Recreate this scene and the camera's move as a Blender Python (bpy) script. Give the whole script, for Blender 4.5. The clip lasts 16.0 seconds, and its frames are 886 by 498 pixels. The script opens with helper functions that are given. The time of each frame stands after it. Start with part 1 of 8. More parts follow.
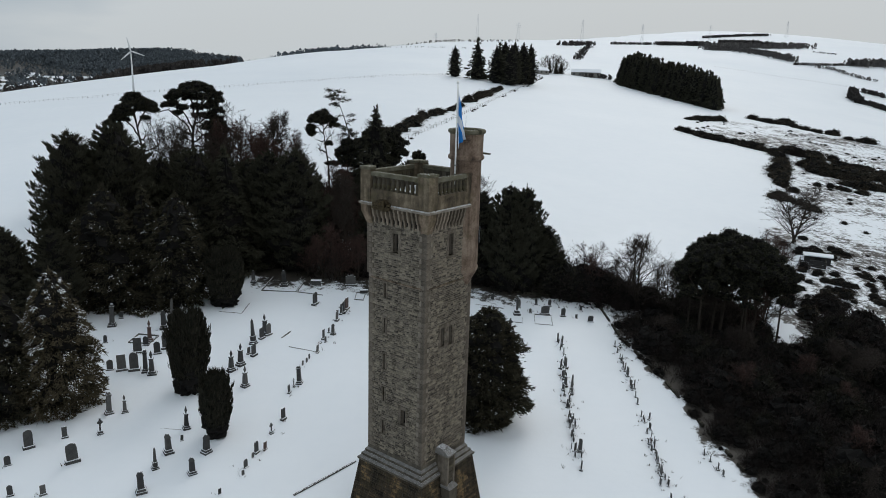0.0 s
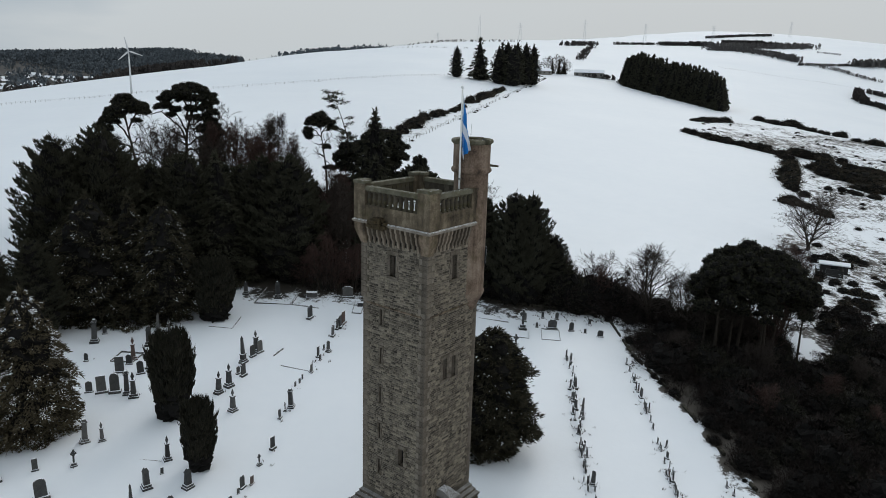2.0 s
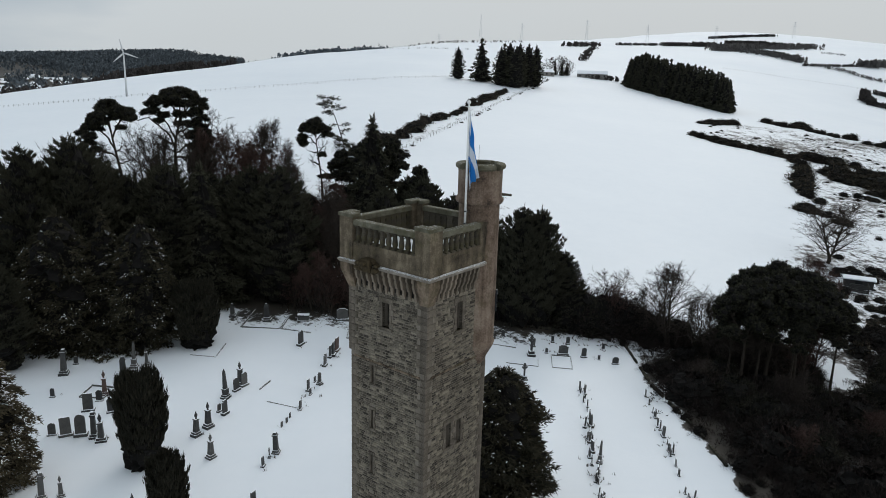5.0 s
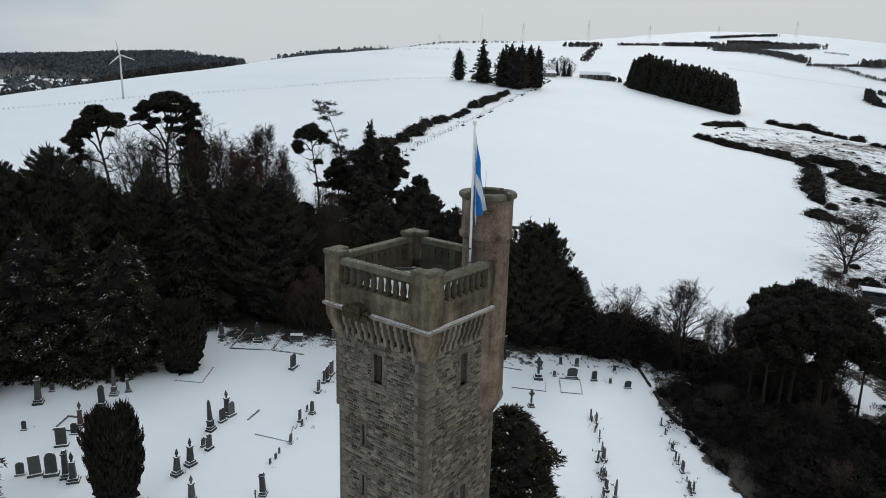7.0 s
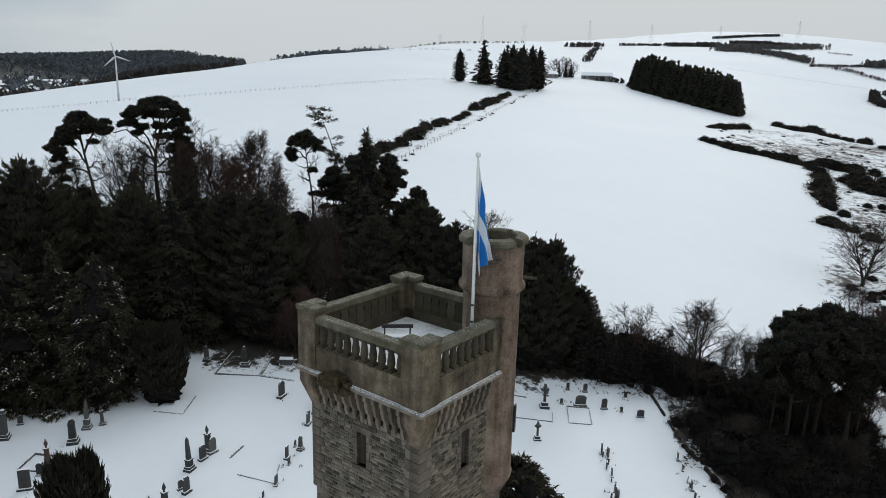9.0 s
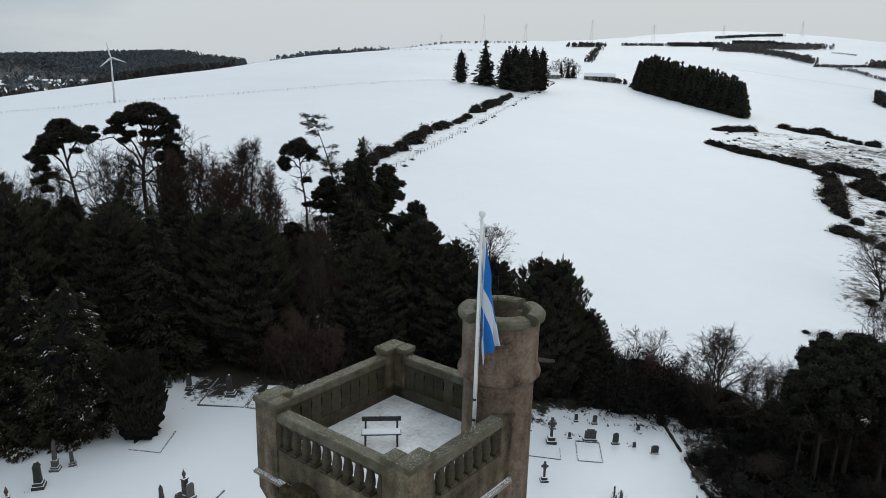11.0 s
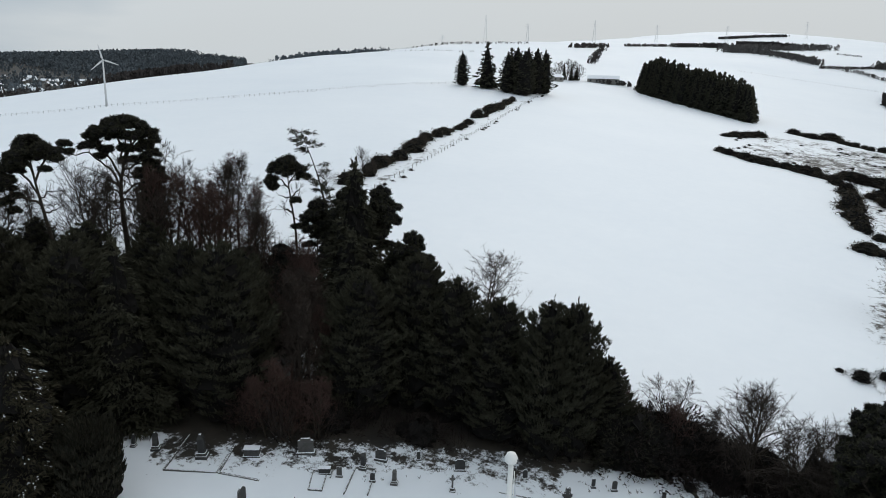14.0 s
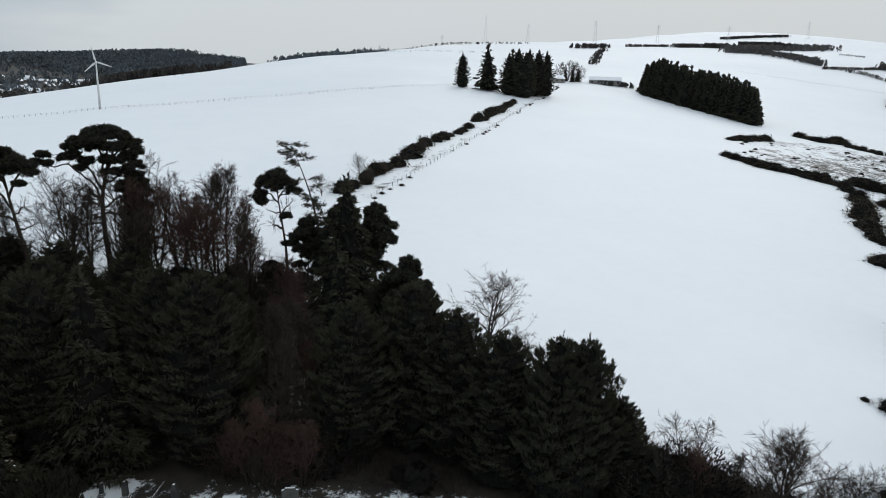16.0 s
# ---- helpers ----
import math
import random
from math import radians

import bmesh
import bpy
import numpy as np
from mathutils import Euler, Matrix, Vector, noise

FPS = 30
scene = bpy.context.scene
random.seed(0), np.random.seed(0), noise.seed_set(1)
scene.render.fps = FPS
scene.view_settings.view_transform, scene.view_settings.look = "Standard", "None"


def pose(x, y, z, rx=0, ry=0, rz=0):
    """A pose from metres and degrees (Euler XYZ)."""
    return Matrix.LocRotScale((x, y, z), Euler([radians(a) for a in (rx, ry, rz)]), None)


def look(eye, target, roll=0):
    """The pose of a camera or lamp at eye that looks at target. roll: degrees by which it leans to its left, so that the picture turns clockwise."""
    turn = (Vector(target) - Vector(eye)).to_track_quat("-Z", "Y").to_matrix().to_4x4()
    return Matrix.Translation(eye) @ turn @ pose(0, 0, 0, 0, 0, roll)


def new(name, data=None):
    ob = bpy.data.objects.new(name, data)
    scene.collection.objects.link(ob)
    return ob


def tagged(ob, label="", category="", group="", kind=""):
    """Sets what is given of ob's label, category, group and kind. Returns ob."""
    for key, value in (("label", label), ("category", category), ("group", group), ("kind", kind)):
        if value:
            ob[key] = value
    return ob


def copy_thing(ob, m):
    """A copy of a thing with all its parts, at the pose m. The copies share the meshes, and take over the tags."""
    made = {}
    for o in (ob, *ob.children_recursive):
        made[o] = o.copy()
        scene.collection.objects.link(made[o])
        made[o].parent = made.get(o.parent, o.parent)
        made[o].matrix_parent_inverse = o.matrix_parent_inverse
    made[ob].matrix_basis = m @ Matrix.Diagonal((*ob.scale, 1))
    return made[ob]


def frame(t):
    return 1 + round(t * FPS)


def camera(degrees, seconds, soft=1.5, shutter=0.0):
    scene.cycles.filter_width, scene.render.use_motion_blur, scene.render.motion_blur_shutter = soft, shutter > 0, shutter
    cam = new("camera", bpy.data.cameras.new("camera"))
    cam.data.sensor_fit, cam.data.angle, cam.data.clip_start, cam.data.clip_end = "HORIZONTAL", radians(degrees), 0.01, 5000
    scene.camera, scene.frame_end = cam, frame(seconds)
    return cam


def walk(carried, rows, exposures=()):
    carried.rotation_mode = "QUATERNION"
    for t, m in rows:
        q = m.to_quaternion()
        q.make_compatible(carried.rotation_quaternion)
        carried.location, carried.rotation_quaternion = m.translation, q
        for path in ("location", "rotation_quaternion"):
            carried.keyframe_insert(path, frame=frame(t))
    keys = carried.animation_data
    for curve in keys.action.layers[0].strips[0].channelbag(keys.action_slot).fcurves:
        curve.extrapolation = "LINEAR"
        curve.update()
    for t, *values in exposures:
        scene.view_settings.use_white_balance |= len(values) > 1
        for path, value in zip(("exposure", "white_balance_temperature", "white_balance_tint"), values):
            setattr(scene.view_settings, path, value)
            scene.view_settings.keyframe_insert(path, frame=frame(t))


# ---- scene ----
cam = camera(64.6, 16.0, soft=0.9)
PATH = [
    (0, (1.101, -44.288, 34.830), (1.091, -42.348, 34.343), 1.76),
    (0.5, (1.073, -42.958, 34.915), (1.061, -41.018, 34.426), 1.75),
    (1, (1.024, -41.749, 34.934), (1.012, -39.809, 34.446), 1.73),
    (1.5, (1.008, -40.421, 34.983), (0.994, -38.482, 34.494), 1.72),
    (2, (0.958, -39.145, 35.025), (0.944, -37.205, 34.538), 1.81),
    (2.5, (0.929, -37.950, 35.081), (0.915, -36.009, 34.596), 1.79),
    (3, (0.936, -36.779, 35.179), (0.920, -34.839, 34.695), 1.68),
    (3.5, (0.946, -35.534, 35.300), (0.928, -33.594, 34.814), 1.67),
    (4, (0.886, -34.227, 35.369), (0.869, -32.287, 34.883), 1.76),
    (6.5, (0.649, -27.693, 36.058), (0.629, -25.752, 35.574), 1.62),
    (7, (0.633, -26.274, 36.222), (0.612, -24.333, 35.737), 1.61),
    (7.5, (0.603, -24.866, 36.395), (0.582, -22.925, 35.911), 1.61),
    (8, (0.644, -23.505, 36.628), (0.622, -21.565, 36.143), 1.60),
    (8.5, (0.648, -22.012, 36.791), (0.626, -20.072, 36.305), 1.60),
    (9, (0.660, -20.565, 36.956), (0.637, -18.625, 36.471), 1.59),
    (11.5, (0.722, -13.164, 38.161), (0.695, -11.225, 37.674), 1.59),
    (12, (0.667, -11.492, 38.362), (0.639, -9.552, 37.877), 1.59),
    (12.5, (0.566, -9.973, 38.756), (0.540, -8.034, 38.269), 1.69),
    (13, (0.489, -8.379, 39.141), (0.463, -6.440, 38.653), 1.69),
    (13.5, (0.570, -6.862, 39.460), (0.542, -4.923, 38.972), 1.69),
    (14, (0.538, -5.243, 39.782), (0.510, -3.303, 39.293), 1.70),
    (14.5, (0.584, -3.622, 40.109), (0.556, -1.684, 39.618), 1.70),
    (15, (0.541, -2.034, 40.448), (0.513, -0.095, 39.958), 1.70),
    (15.5, (0.561, -0.447, 40.715), (0.533, 1.492, 40.224), 1.71),
    (16, (0.528, 1.215, 40.968), (0.500, 3.154, 40.478), 1.71),
]
walk(cam, [(t, look(e, g, r)) for t, e, g, r in PATH],
     exposures=[(0, -0.18), (4, -0.13), (7, -0.09), (12.5, -0.06), (16, -0.03)])

# ---------------------------------------------------------------- sky and light
SUN_UP, SUN_TURN = radians(34), radians(18)      # veiled sun, ahead and to the right
world = bpy.data.worlds.new("overcast_sky")
scene.world = world
world.use_nodes = True
wn, wl = world.node_tree.nodes, world.node_tree.links
wn.clear()

w_out = wn.new("ShaderNodeOutputWorld")
w_sky = wn.new("ShaderNodeTexSky")
w_sky.sky_type, w_sky.sun_disc = "NISHITA", False
w_sky.sun_elevation, w_sky.sun_rotation = SUN_UP, SUN_TURN
w_sky.dust_density = 4.0
w_bg1 = wn.new("ShaderNodeBackground")
w_bg1.inputs[1].default_value = 0.08
wl.new(w_sky.outputs[0], w_bg1.inputs[0])
w_co = wn.new("ShaderNodeTexCoord")
w_sep = wn.new("ShaderNodeSeparateXYZ")
wl.new(w_co.outputs["Generated"], w_sep.inputs[0])
# cloud sheet: brighter towards the veiled sun, blue-grey low in the west, soft streaks
w_map = wn.new("ShaderNodeMapping")
w_map.inputs["Scale"].default_value = (1.2, 1.2, 5.0)
wl.new(w_co.outputs["Generated"], w_map.inputs[0])
w_noise = wn.new("ShaderNodeTexNoise")
w_noise.inputs["Scale"].default_value = 2.2
w_noise.inputs["Detail"].default_value = 5
wl.new(w_map.outputs[0], w_noise.inputs["Vector"])
w_side = wn.new("ShaderNodeMath")
w_side.operation = "MULTIPLY_ADD"
wl.new(w_sep.outputs["X"], w_side.inputs[0])
w_side.inputs[1].default_value, w_side.inputs[2].default_value = 0.62, 0.29
w_add = wn.new("ShaderNodeMath")
w_add.operation = "MULTIPLY_ADD"
wl.new(w_noise.outputs["Fac"], w_add.inputs[0])
w_add.inputs[1].default_value = 0.62
wl.new(w_side.outputs[0], w_add.inputs[2])
w_fwd = wn.new("ShaderNodeMath")
w_fwd.operation = "MULTIPLY_ADD"
wl.new(w_sep.outputs["Y"], w_fwd.inputs[0])
w_fwd.inputs[1].default_value = 0.16
wl.new(w_add.outputs[0], w_fwd.inputs[2])
w_ramp = wn.new("ShaderNodeValToRGB")
w_ramp.color_ramp.elements[0].position, w_ramp.color_ramp.elements[0].color = 0.30, (0.43, 0.52, 0.60, 1)
w_ramp.color_ramp.elements[1].position, w_ramp.color_ramp.elements[1].color = 0.85, (0.680, 0.722, 0.744, 1)
mid_stop = w_ramp.color_ramp.elements.new(0.55)
mid_stop.color = (0.690, 0.742, 0.772, 1)
wl.new(w_fwd.outputs[0], w_ramp.inputs[0])
w_bg2 = wn.new("ShaderNodeBackground")
# an overcast sky is brightest overhead
w_high = wn.new("ShaderNodeMath")
w_high.operation = "MULTIPLY_ADD"
w_high.use_clamp = False
wl.new(w_sep.outputs["Z"], w_high.inputs[0])
w_high.inputs[1].default_value, w_high.inputs[2].default_value = 0.42, 0.885
wl.new(w_high.outputs[0], w_bg2.inputs[1])
wl.new(w_ramp.outputs[0], w_bg2.inputs[0])
w_mix = wn.new("ShaderNodeMixShader")
w_mix.inputs[0].default_value = 0.985
wl.new(w_bg1.outputs[0], w_mix.inputs[1])
wl.new(w_bg2.outputs[0], w_mix.inputs[2])
wl.new(w_mix.outputs[0], w_out.inputs[0])

sun_data = bpy.data.lights.new("sun", "SUN")
sun_data.energy, sun_data.angle, sun_data.color = 0.7, radians(25), (1.0, 0.97, 0.93)
sun = new("sun", sun_data)
sun_way = Vector((math.sin(SUN_TURN) * math.cos(SUN_UP), math.cos(SUN_TURN) * math.cos(SUN_UP), math.sin(SUN_UP)))
sun.matrix_world = look(sun_way * 300, (0, 0, 0))

# ---------------------------------------------------------------- materials
def material(name, colours, scale=1.0, rough=0.8, bump=0.3, detail=6, snow=0.0, island=0.0, metal=0.0, fine=12.0, objrand=0.0, streak=0.0, moss=0.0):
    """A surface of mottled colours (coarse and fine noise), with relief; snow: share of snow on what faces up;
    island: variation from piece to piece of one mesh; objrand: variation from object to object."""
    m = bpy.data.materials.new(name)
    m.use_nodes = True
    nt = m.node_tree
    N, L = nt.nodes, nt.links
    bsdf = N["Principled BSDF"]
    bsdf.inputs["Roughness"].default_value = rough
    bsdf.inputs["Metallic"].default_value = metal
    if rough >= 0.9:
        bsdf.inputs["Specular IOR Level"].default_value = 0.15
    co = N.new("ShaderNodeTexCoord")
    n1 = N.new("ShaderNodeTexNoise")
    n1.inputs["Scale"].default_value, n1.inputs["Detail"].default_value = scale, detail
    n1.inputs["Roughness"].default_value = 0.65
    L.new(co.outputs["Object"], n1.inputs["Vector"])
    n2 = N.new("ShaderNodeTexNoise")
    n2.inputs["Scale"].default_value, n2.inputs["Detail"].default_value = scale * fine, 3
    L.new(co.outputs["Object"], n2.inputs["Vector"])
    mixn = N.new("ShaderNodeMath")
    mixn.operation = "MULTIPLY_ADD"
    L.new(n2.outputs["Fac"], mixn.inputs[0])
    mixn.inputs[1].default_value = 0.45
    L.new(n1.outputs["Fac"], mixn.inputs[2])
    value = mixn.outputs[0]
    for amount, kind, port in ((island, "ShaderNodeNewGeometry", "Random Per Island"), (objrand, "ShaderNodeObjectInfo", "Random")):
        if amount:
            g = N.new(kind)
            a = N.new("ShaderNodeMath")
            a.operation = "MULTIPLY_ADD"
            L.new(g.outputs[port], a.inputs[0])
            a.inputs[1].default_value = amount
            L.new(value, a.inputs[2])
            b = N.new("ShaderNodeMath")
            b.operation = "SUBTRACT"
            L.new(a.outputs[0], b.inputs[0])
            b.inputs[1].default_value = amount / 2
            value = b.outputs[0]
    if streak:
        # rain stains that run down the face
        mp = N.new("ShaderNodeMapping")
        mp.inputs["Scale"].default_value = (1.6, 1.6, 0.16)
        L.new(co.outputs["Object"], mp.inputs[0])
        ns = N.new("ShaderNodeTexNoise")
        ns.inputs["Scale"].default_value, ns.inputs["Detail"].default_value = 1.0, 5
        L.new(mp.outputs[0], ns.inputs["Vector"])
        st = N.new("ShaderNodeMath")
        st.operation = "MULTIPLY_ADD"
        L.new(ns.outputs["Fac"], st.inputs[0])
        st.inputs[1].default_value = streak * 2.4
        L.new(value, st.inputs[2])
        sb = N.new("ShaderNodeMath")
        sb.operation = "SUBTRACT"
        L.new(st.outputs[0], sb.inputs[0])
        sb.inputs[1].default_value = streak * 1.2
        value = sb.outputs[0]
    ramp = N.new("ShaderNodeValToRGB")
    el = ramp.color_ramp.elements
    span = len(colours) - 1
    el[0].position, el[0].color = 0.42, (*colours[0], 1)
    el[1].position, el[1].color = 1.02, (*colours[-1], 1)
    for i, c in enumerate(colours[1:-1], 1):
        e = el.new(0.42 + 0.6 * i / span)
        e.color = (*c, 1)
    L.new(value, ramp.inputs[0])
    colour = ramp.outputs[0]
    if moss:
        # yellow-green growth in blotches
        mn = N.new("ShaderNodeTexNoise")
        mn.inputs["Scale"].default_value, mn.inputs["Detail"].default_value = scale * 0.9, 8
        mn.inputs["Roughness"].default_value = 0.75
        shift = N.new("ShaderNodeVectorMath")
        shift.inputs[1].default_value = (7.3, 2.1, 4.4)
        L.new(co.outputs["Object"], shift.inputs[0])
        L.new(shift.outputs[0], mn.inputs["Vector"])
        mr = N.new("ShaderNodeMapRange")
        mr.inputs["From Min"].default_value, mr.inputs["From Max"].default_value = 0.52, 0.68
        mr.inputs["To Max"].default_value = moss
        L.new(mn.outputs["Fac"], mr.inputs["Value"])
        mm = N.new("ShaderNodeMix")
        mm.data_type = "RGBA"
        L.new(mr.outputs[0], mm.inputs["Factor"])
        L.new(colour, mm.inputs["A"])
        mm.inputs["B"].default_value = (0.072, 0.062, 0.028, 1)
        colour = mm.outputs["Result"]
    if snow:
        geo = N.new("ShaderNodeNewGeometry")
        sep = N.new("ShaderNodeSeparateXYZ")
        L.new(geo.outputs["Normal"], sep.inputs[0])
        s1 = N.new("ShaderNodeMath")
        s1.operation = "MULTIPLY_ADD"
        L.new(n2.outputs["Fac"], s1.inputs[0])
        s1.inputs[1].default_value = 0.9
        L.new(sep.outputs["Z"], s1.inputs[2])
        s2 = N.new("ShaderNodeMapRange")
        s2.inputs["From Min"].default_value, s2.inputs["From Max"].default_value = 1.75 - snow, 1.85 - snow
        L.new(s1.outputs[0], s2.inputs["Value"])
        mx = N.new("ShaderNodeMix")
        mx.data_type = "RGBA"
        L.new(s2.outputs[0], mx.inputs["Factor"])
        L.new(colour, mx.inputs["A"])
        mx.inputs["B"].default_value = (0.84, 0.87, 0.91, 1)
        colour = mx.outputs["Result"]
    L.new(colour, bsdf.inputs["Base Color"])
    if bump:
        bp = N.new("ShaderNodeBump")
        bp.inputs["Strength"].default_value = bump
        bp.inputs["Distance"].default_value = 0.05
        L.new(mixn.outputs[0], bp.inputs["Height"])
        L.new(bp.outputs[0], bsdf.inputs["Normal"])
    return m


def ground_material():
    """Lying snow; where the attribute 'bare' rises, grass, litter and stalks break through in speckles."""
    m = bpy.data.materials.new("lying_snow")
    m.use_nodes = True
    nt = m.node_tree
    N, L = nt.nodes, nt.links
    bsdf = N["Principled BSDF"]
    bsdf.inputs["Roughness"].default_value = 0.65
    co = N.new("ShaderNodeTexCoord")

    def noise_of(scale, detail, rough=0.6):
        n = N.new("ShaderNodeTexNoise")
        n.inputs["Scale"].default_value, n.inputs["Detail"].default_value, n.inputs["Roughness"].default_value = scale, detail, rough
        L.new(co.outputs["Object"], n.inputs["Vector"])
        return n

    broad, drift, speck, tuft = noise_of(0.012, 4), noise_of(0.35, 5), noise_of(2.4, 6, 0.75), noise_of(0.16, 4)
    white = N.new("ShaderNodeValToRGB")
    white.color_ramp.elements[0].position, white.color_ramp.elements[0].color = 0.3, (0.74, 0.78, 0.83, 1)
    white.color_ramp.elements[1].position, white.color_ramp.elements[1].color = 0.7, (0.82, 0.85, 0.885, 1)
    w2 = N.new("ShaderNodeMath")
    w2.operation = "MULTIPLY_ADD"
    L.new(drift.outputs["Fac"], w2.inputs[0])
    w2.inputs[1].default_value = 0.25
    w3 = N.new("ShaderNodeMath")
    w3.operation = "MULTIPLY_ADD"
    L.new(broad.outputs["Fac"], w3.inputs[0])
    w3.inputs[1].default_value, w3.inputs[2].default_value = 0.75, 0.0
    L.new(w3.outputs[0], w2.inputs[2])
    L.new(w2.outputs[0], white.inputs[0])
    soil = N.new("ShaderNodeValToRGB")
    soil.color_ramp.elements[0].position, soil.color_ramp.elements[0].color = 0.35, (0.012, 0.010, 0.008, 1)
    soil.color_ramp.elements[1].position, soil.color_ramp.elements[1].color = 0.7, (0.045, 0.037, 0.028, 1)
    L.new(drift.outputs["Fac"], soil.inputs[0])
    at = N.new("ShaderNodeAttribute")
    at.attribute_name = "bare"
    # bare + speckle over a threshold
    a1 = N.new("ShaderNodeMath")
    a1.operation = "MULTIPLY_ADD"
    L.new(speck.outputs["Fac"], a1.inputs[0])
    a1.inputs[1].default_value = 0.45
    clump = noise_of(0.75, 5, 0.7)
    a0 = N.new("ShaderNodeMath")
    a0.operation = "MULTIPLY_ADD"
    L.new(clump.outputs["Fac"], a0.inputs[0])
    a0.inputs[1].default_value = 0.75
    L.new(at.outputs["Fac"], a0.inputs[2])
    L.new(a0.outputs[0], a1.inputs[2])
    a2 = N.new("ShaderNodeMath")
    a2.operation = "MULTIPLY_ADD"
    L.new(tuft.outputs["Fac"], a2.inputs[0])
    a2.inputs[1].default_value = 0.5
    L.new(a1.outputs[0], a2.inputs[2])
    thr = N.new("ShaderNodeMapRange")
    thr.inputs["From Min"].default_value, thr.inputs["From Max"].default_value = 1.23, 1.33
    L.new(a2.outputs[0], thr.inputs["Value"])
    mx = N.new("ShaderNodeMix")
    mx.data_type = "RGBA"
    L.new(thr.outputs[0], mx.inputs["Factor"])
    L.new(white.outputs[0], mx.inputs["A"])
    L.new(soil.outputs[0], mx.inputs["B"])
    L.new(mx.outputs["Result"], bsdf.inputs["Base Color"])
    bp = N.new("ShaderNodeBump")
    bp.inputs["Strength"].default_value, bp.inputs["Distance"].default_value = 0.35, 0.12
    hsum = N.new("ShaderNodeMath")
    hsum.operation = "MULTIPLY_ADD"
    L.new(speck.outputs["Fac"], hsum.inputs[0])
    hsum.inputs[1].default_value = 0.18
    L.new(drift.outputs["Fac"], hsum.inputs[2])
    L.new(hsum.outputs[0], bp.inputs["Height"])
    L.new(bp.outputs[0], bsdf.inputs["Normal"])
    return m


SNOW_GROUND = ground_material()
SNOW = material("settled_snow", [(0.76, 0.80, 0.85), (0.86, 0.88, 0.91)], 1.5, 0.6, 0.2)
DECK_SNOW = material("trodden_snow", [(0.22, 0.205, 0.185), (0.62, 0.63, 0.63), (0.80, 0.82, 0.85), (0.86, 0.88, 0.91)], 0.75, 0.7, 0.3, fine=9)
RUBBLE = material("rubble_stone", [(0.037, 0.032, 0.026), (0.088, 0.075, 0.058), (0.154, 0.132, 0.102), (0.253, 0.218, 0.164)], 2.6, 0.9, 0.8, island=0.55, streak=0.28, moss=0.25)
RUBBLE_PIECE = material("rubble_stone_piece", [(0.037, 0.032, 0.026), (0.088, 0.075, 0.058), (0.154, 0.132, 0.102), (0.253, 0.218, 0.164)], 2.6, 0.9, 0.8, objrand=0.55)
BASE_STONE = material("rock_faced_stone", [(0.014, 0.011, 0.008), (0.032, 0.025, 0.017), (0.055, 0.040, 0.025), (0.17, 0.115, 0.060)], 0.7, 0.9, 0.9, island=0.32, snow=0.16, streak=0.5, moss=0.3)
MORTAR = material("lime_mortar", [(0.127, 0.108, 0.088), (0.237, 0.205, 0.167)], 2.0, 0.95, 0.4)
ASHLAR = material("dressed_sandstone", [(0.031, 0.023, 0.015), (0.087, 0.064, 0.045), (0.162, 0.121, 0.086), (0.231, 0.175, 0.127)], 0.8, 0.9, 0.5, island=0.25, streak=0.7, moss=0.8)
PARAPET_STONE = material("mottled_parapet_stone", [(0.022, 0.018, 0.012), (0.066, 0.052, 0.036), (0.118, 0.093, 0.064), (0.200, 0.162, 0.112)], 1.5, 0.92, 0.8, island=0.2, streak=0.4, moss=0.6)
TURRET_STONE = material("red_brown_ashlar", [(0.040, 0.029, 0.022), (0.118, 0.082, 0.060), (0.190, 0.140, 0.106), (0.26, 0.205, 0.160)], 0.9, 0.9, 0.6, streak=0.45, moss=0.55)
ASHLAR_PIECE = material("dressed_sandstone_piece", [(0.066, 0.052, 0.036), (0.165, 0.130, 0.094), (0.260, 0.210, 0.158)], 0.8, 0.88, 0.4, objrand=0.35, moss=0.4)
QUOIN = material("grey_brown_quoin_stone", [(0.040, 0.033, 0.026), (0.092, 0.077, 0.061), (0.150, 0.126, 0.100), (0.20, 0.170, 0.136)], 1.6, 0.9, 0.6, objrand=0.16, streak=0.3, moss=0.5)
WEATHERED = material("weathered_ledge", [(0.036, 0.031, 0.024), (0.078, 0.067, 0.053), (0.135, 0.118, 0.094)], 1.2, 0.9, 0.5, fine=14, streak=0.4, moss=0.3)
# Treads paler than their risers: reflected sky is in the colour, besides thin snow
TREAD = material("pale_sloping_ledge", [(0.070, 0.065, 0.058), (0.150, 0.142, 0.132), (0.250, 0.243, 0.232)], 2.4, 0.85, 0.5, snow=0.33, fine=16)
SNOWY_LEDGE = material("snowy_sandstone_ledge", [(0.10, 0.084, 0.066), (0.20, 0.172, 0.140), (0.34, 0.31, 0.27)], 1.6, 0.9, 0.4, snow=0.42, fine=26)
COPING = material("lichened_coping", [(0.050, 0.046, 0.030), (0.112, 0.104, 0.074), (0.190, 0.178, 0.138)], 1.8, 0.92, 0.6, snow=0.21, fine=28, moss=0.85)
DARK_SANDSTONE = material("dark_mossy_sandstone", [(0.030, 0.026, 0.019), (0.062, 0.053, 0.040), (0.110, 0.094, 0.072)], 1.4, 0.92, 0.5, objrand=0.3, moss=0.8)
MOSSY = material("mossy_sandstone", [(0.020, 0.015, 0.009), (0.046, 0.034, 0.019), (0.085, 0.066, 0.038)], 2.0, 0.95, 0.8, snow=0.08, fine=4)
WALL_STONE = material("drystone_wall", [(0.014, 0.013, 0.010), (0.032, 0.029, 0.022), (0.066, 0.060, 0.047)], 2.0, 0.95, 0.8, island=0.6, snow=0.12, fine=5)
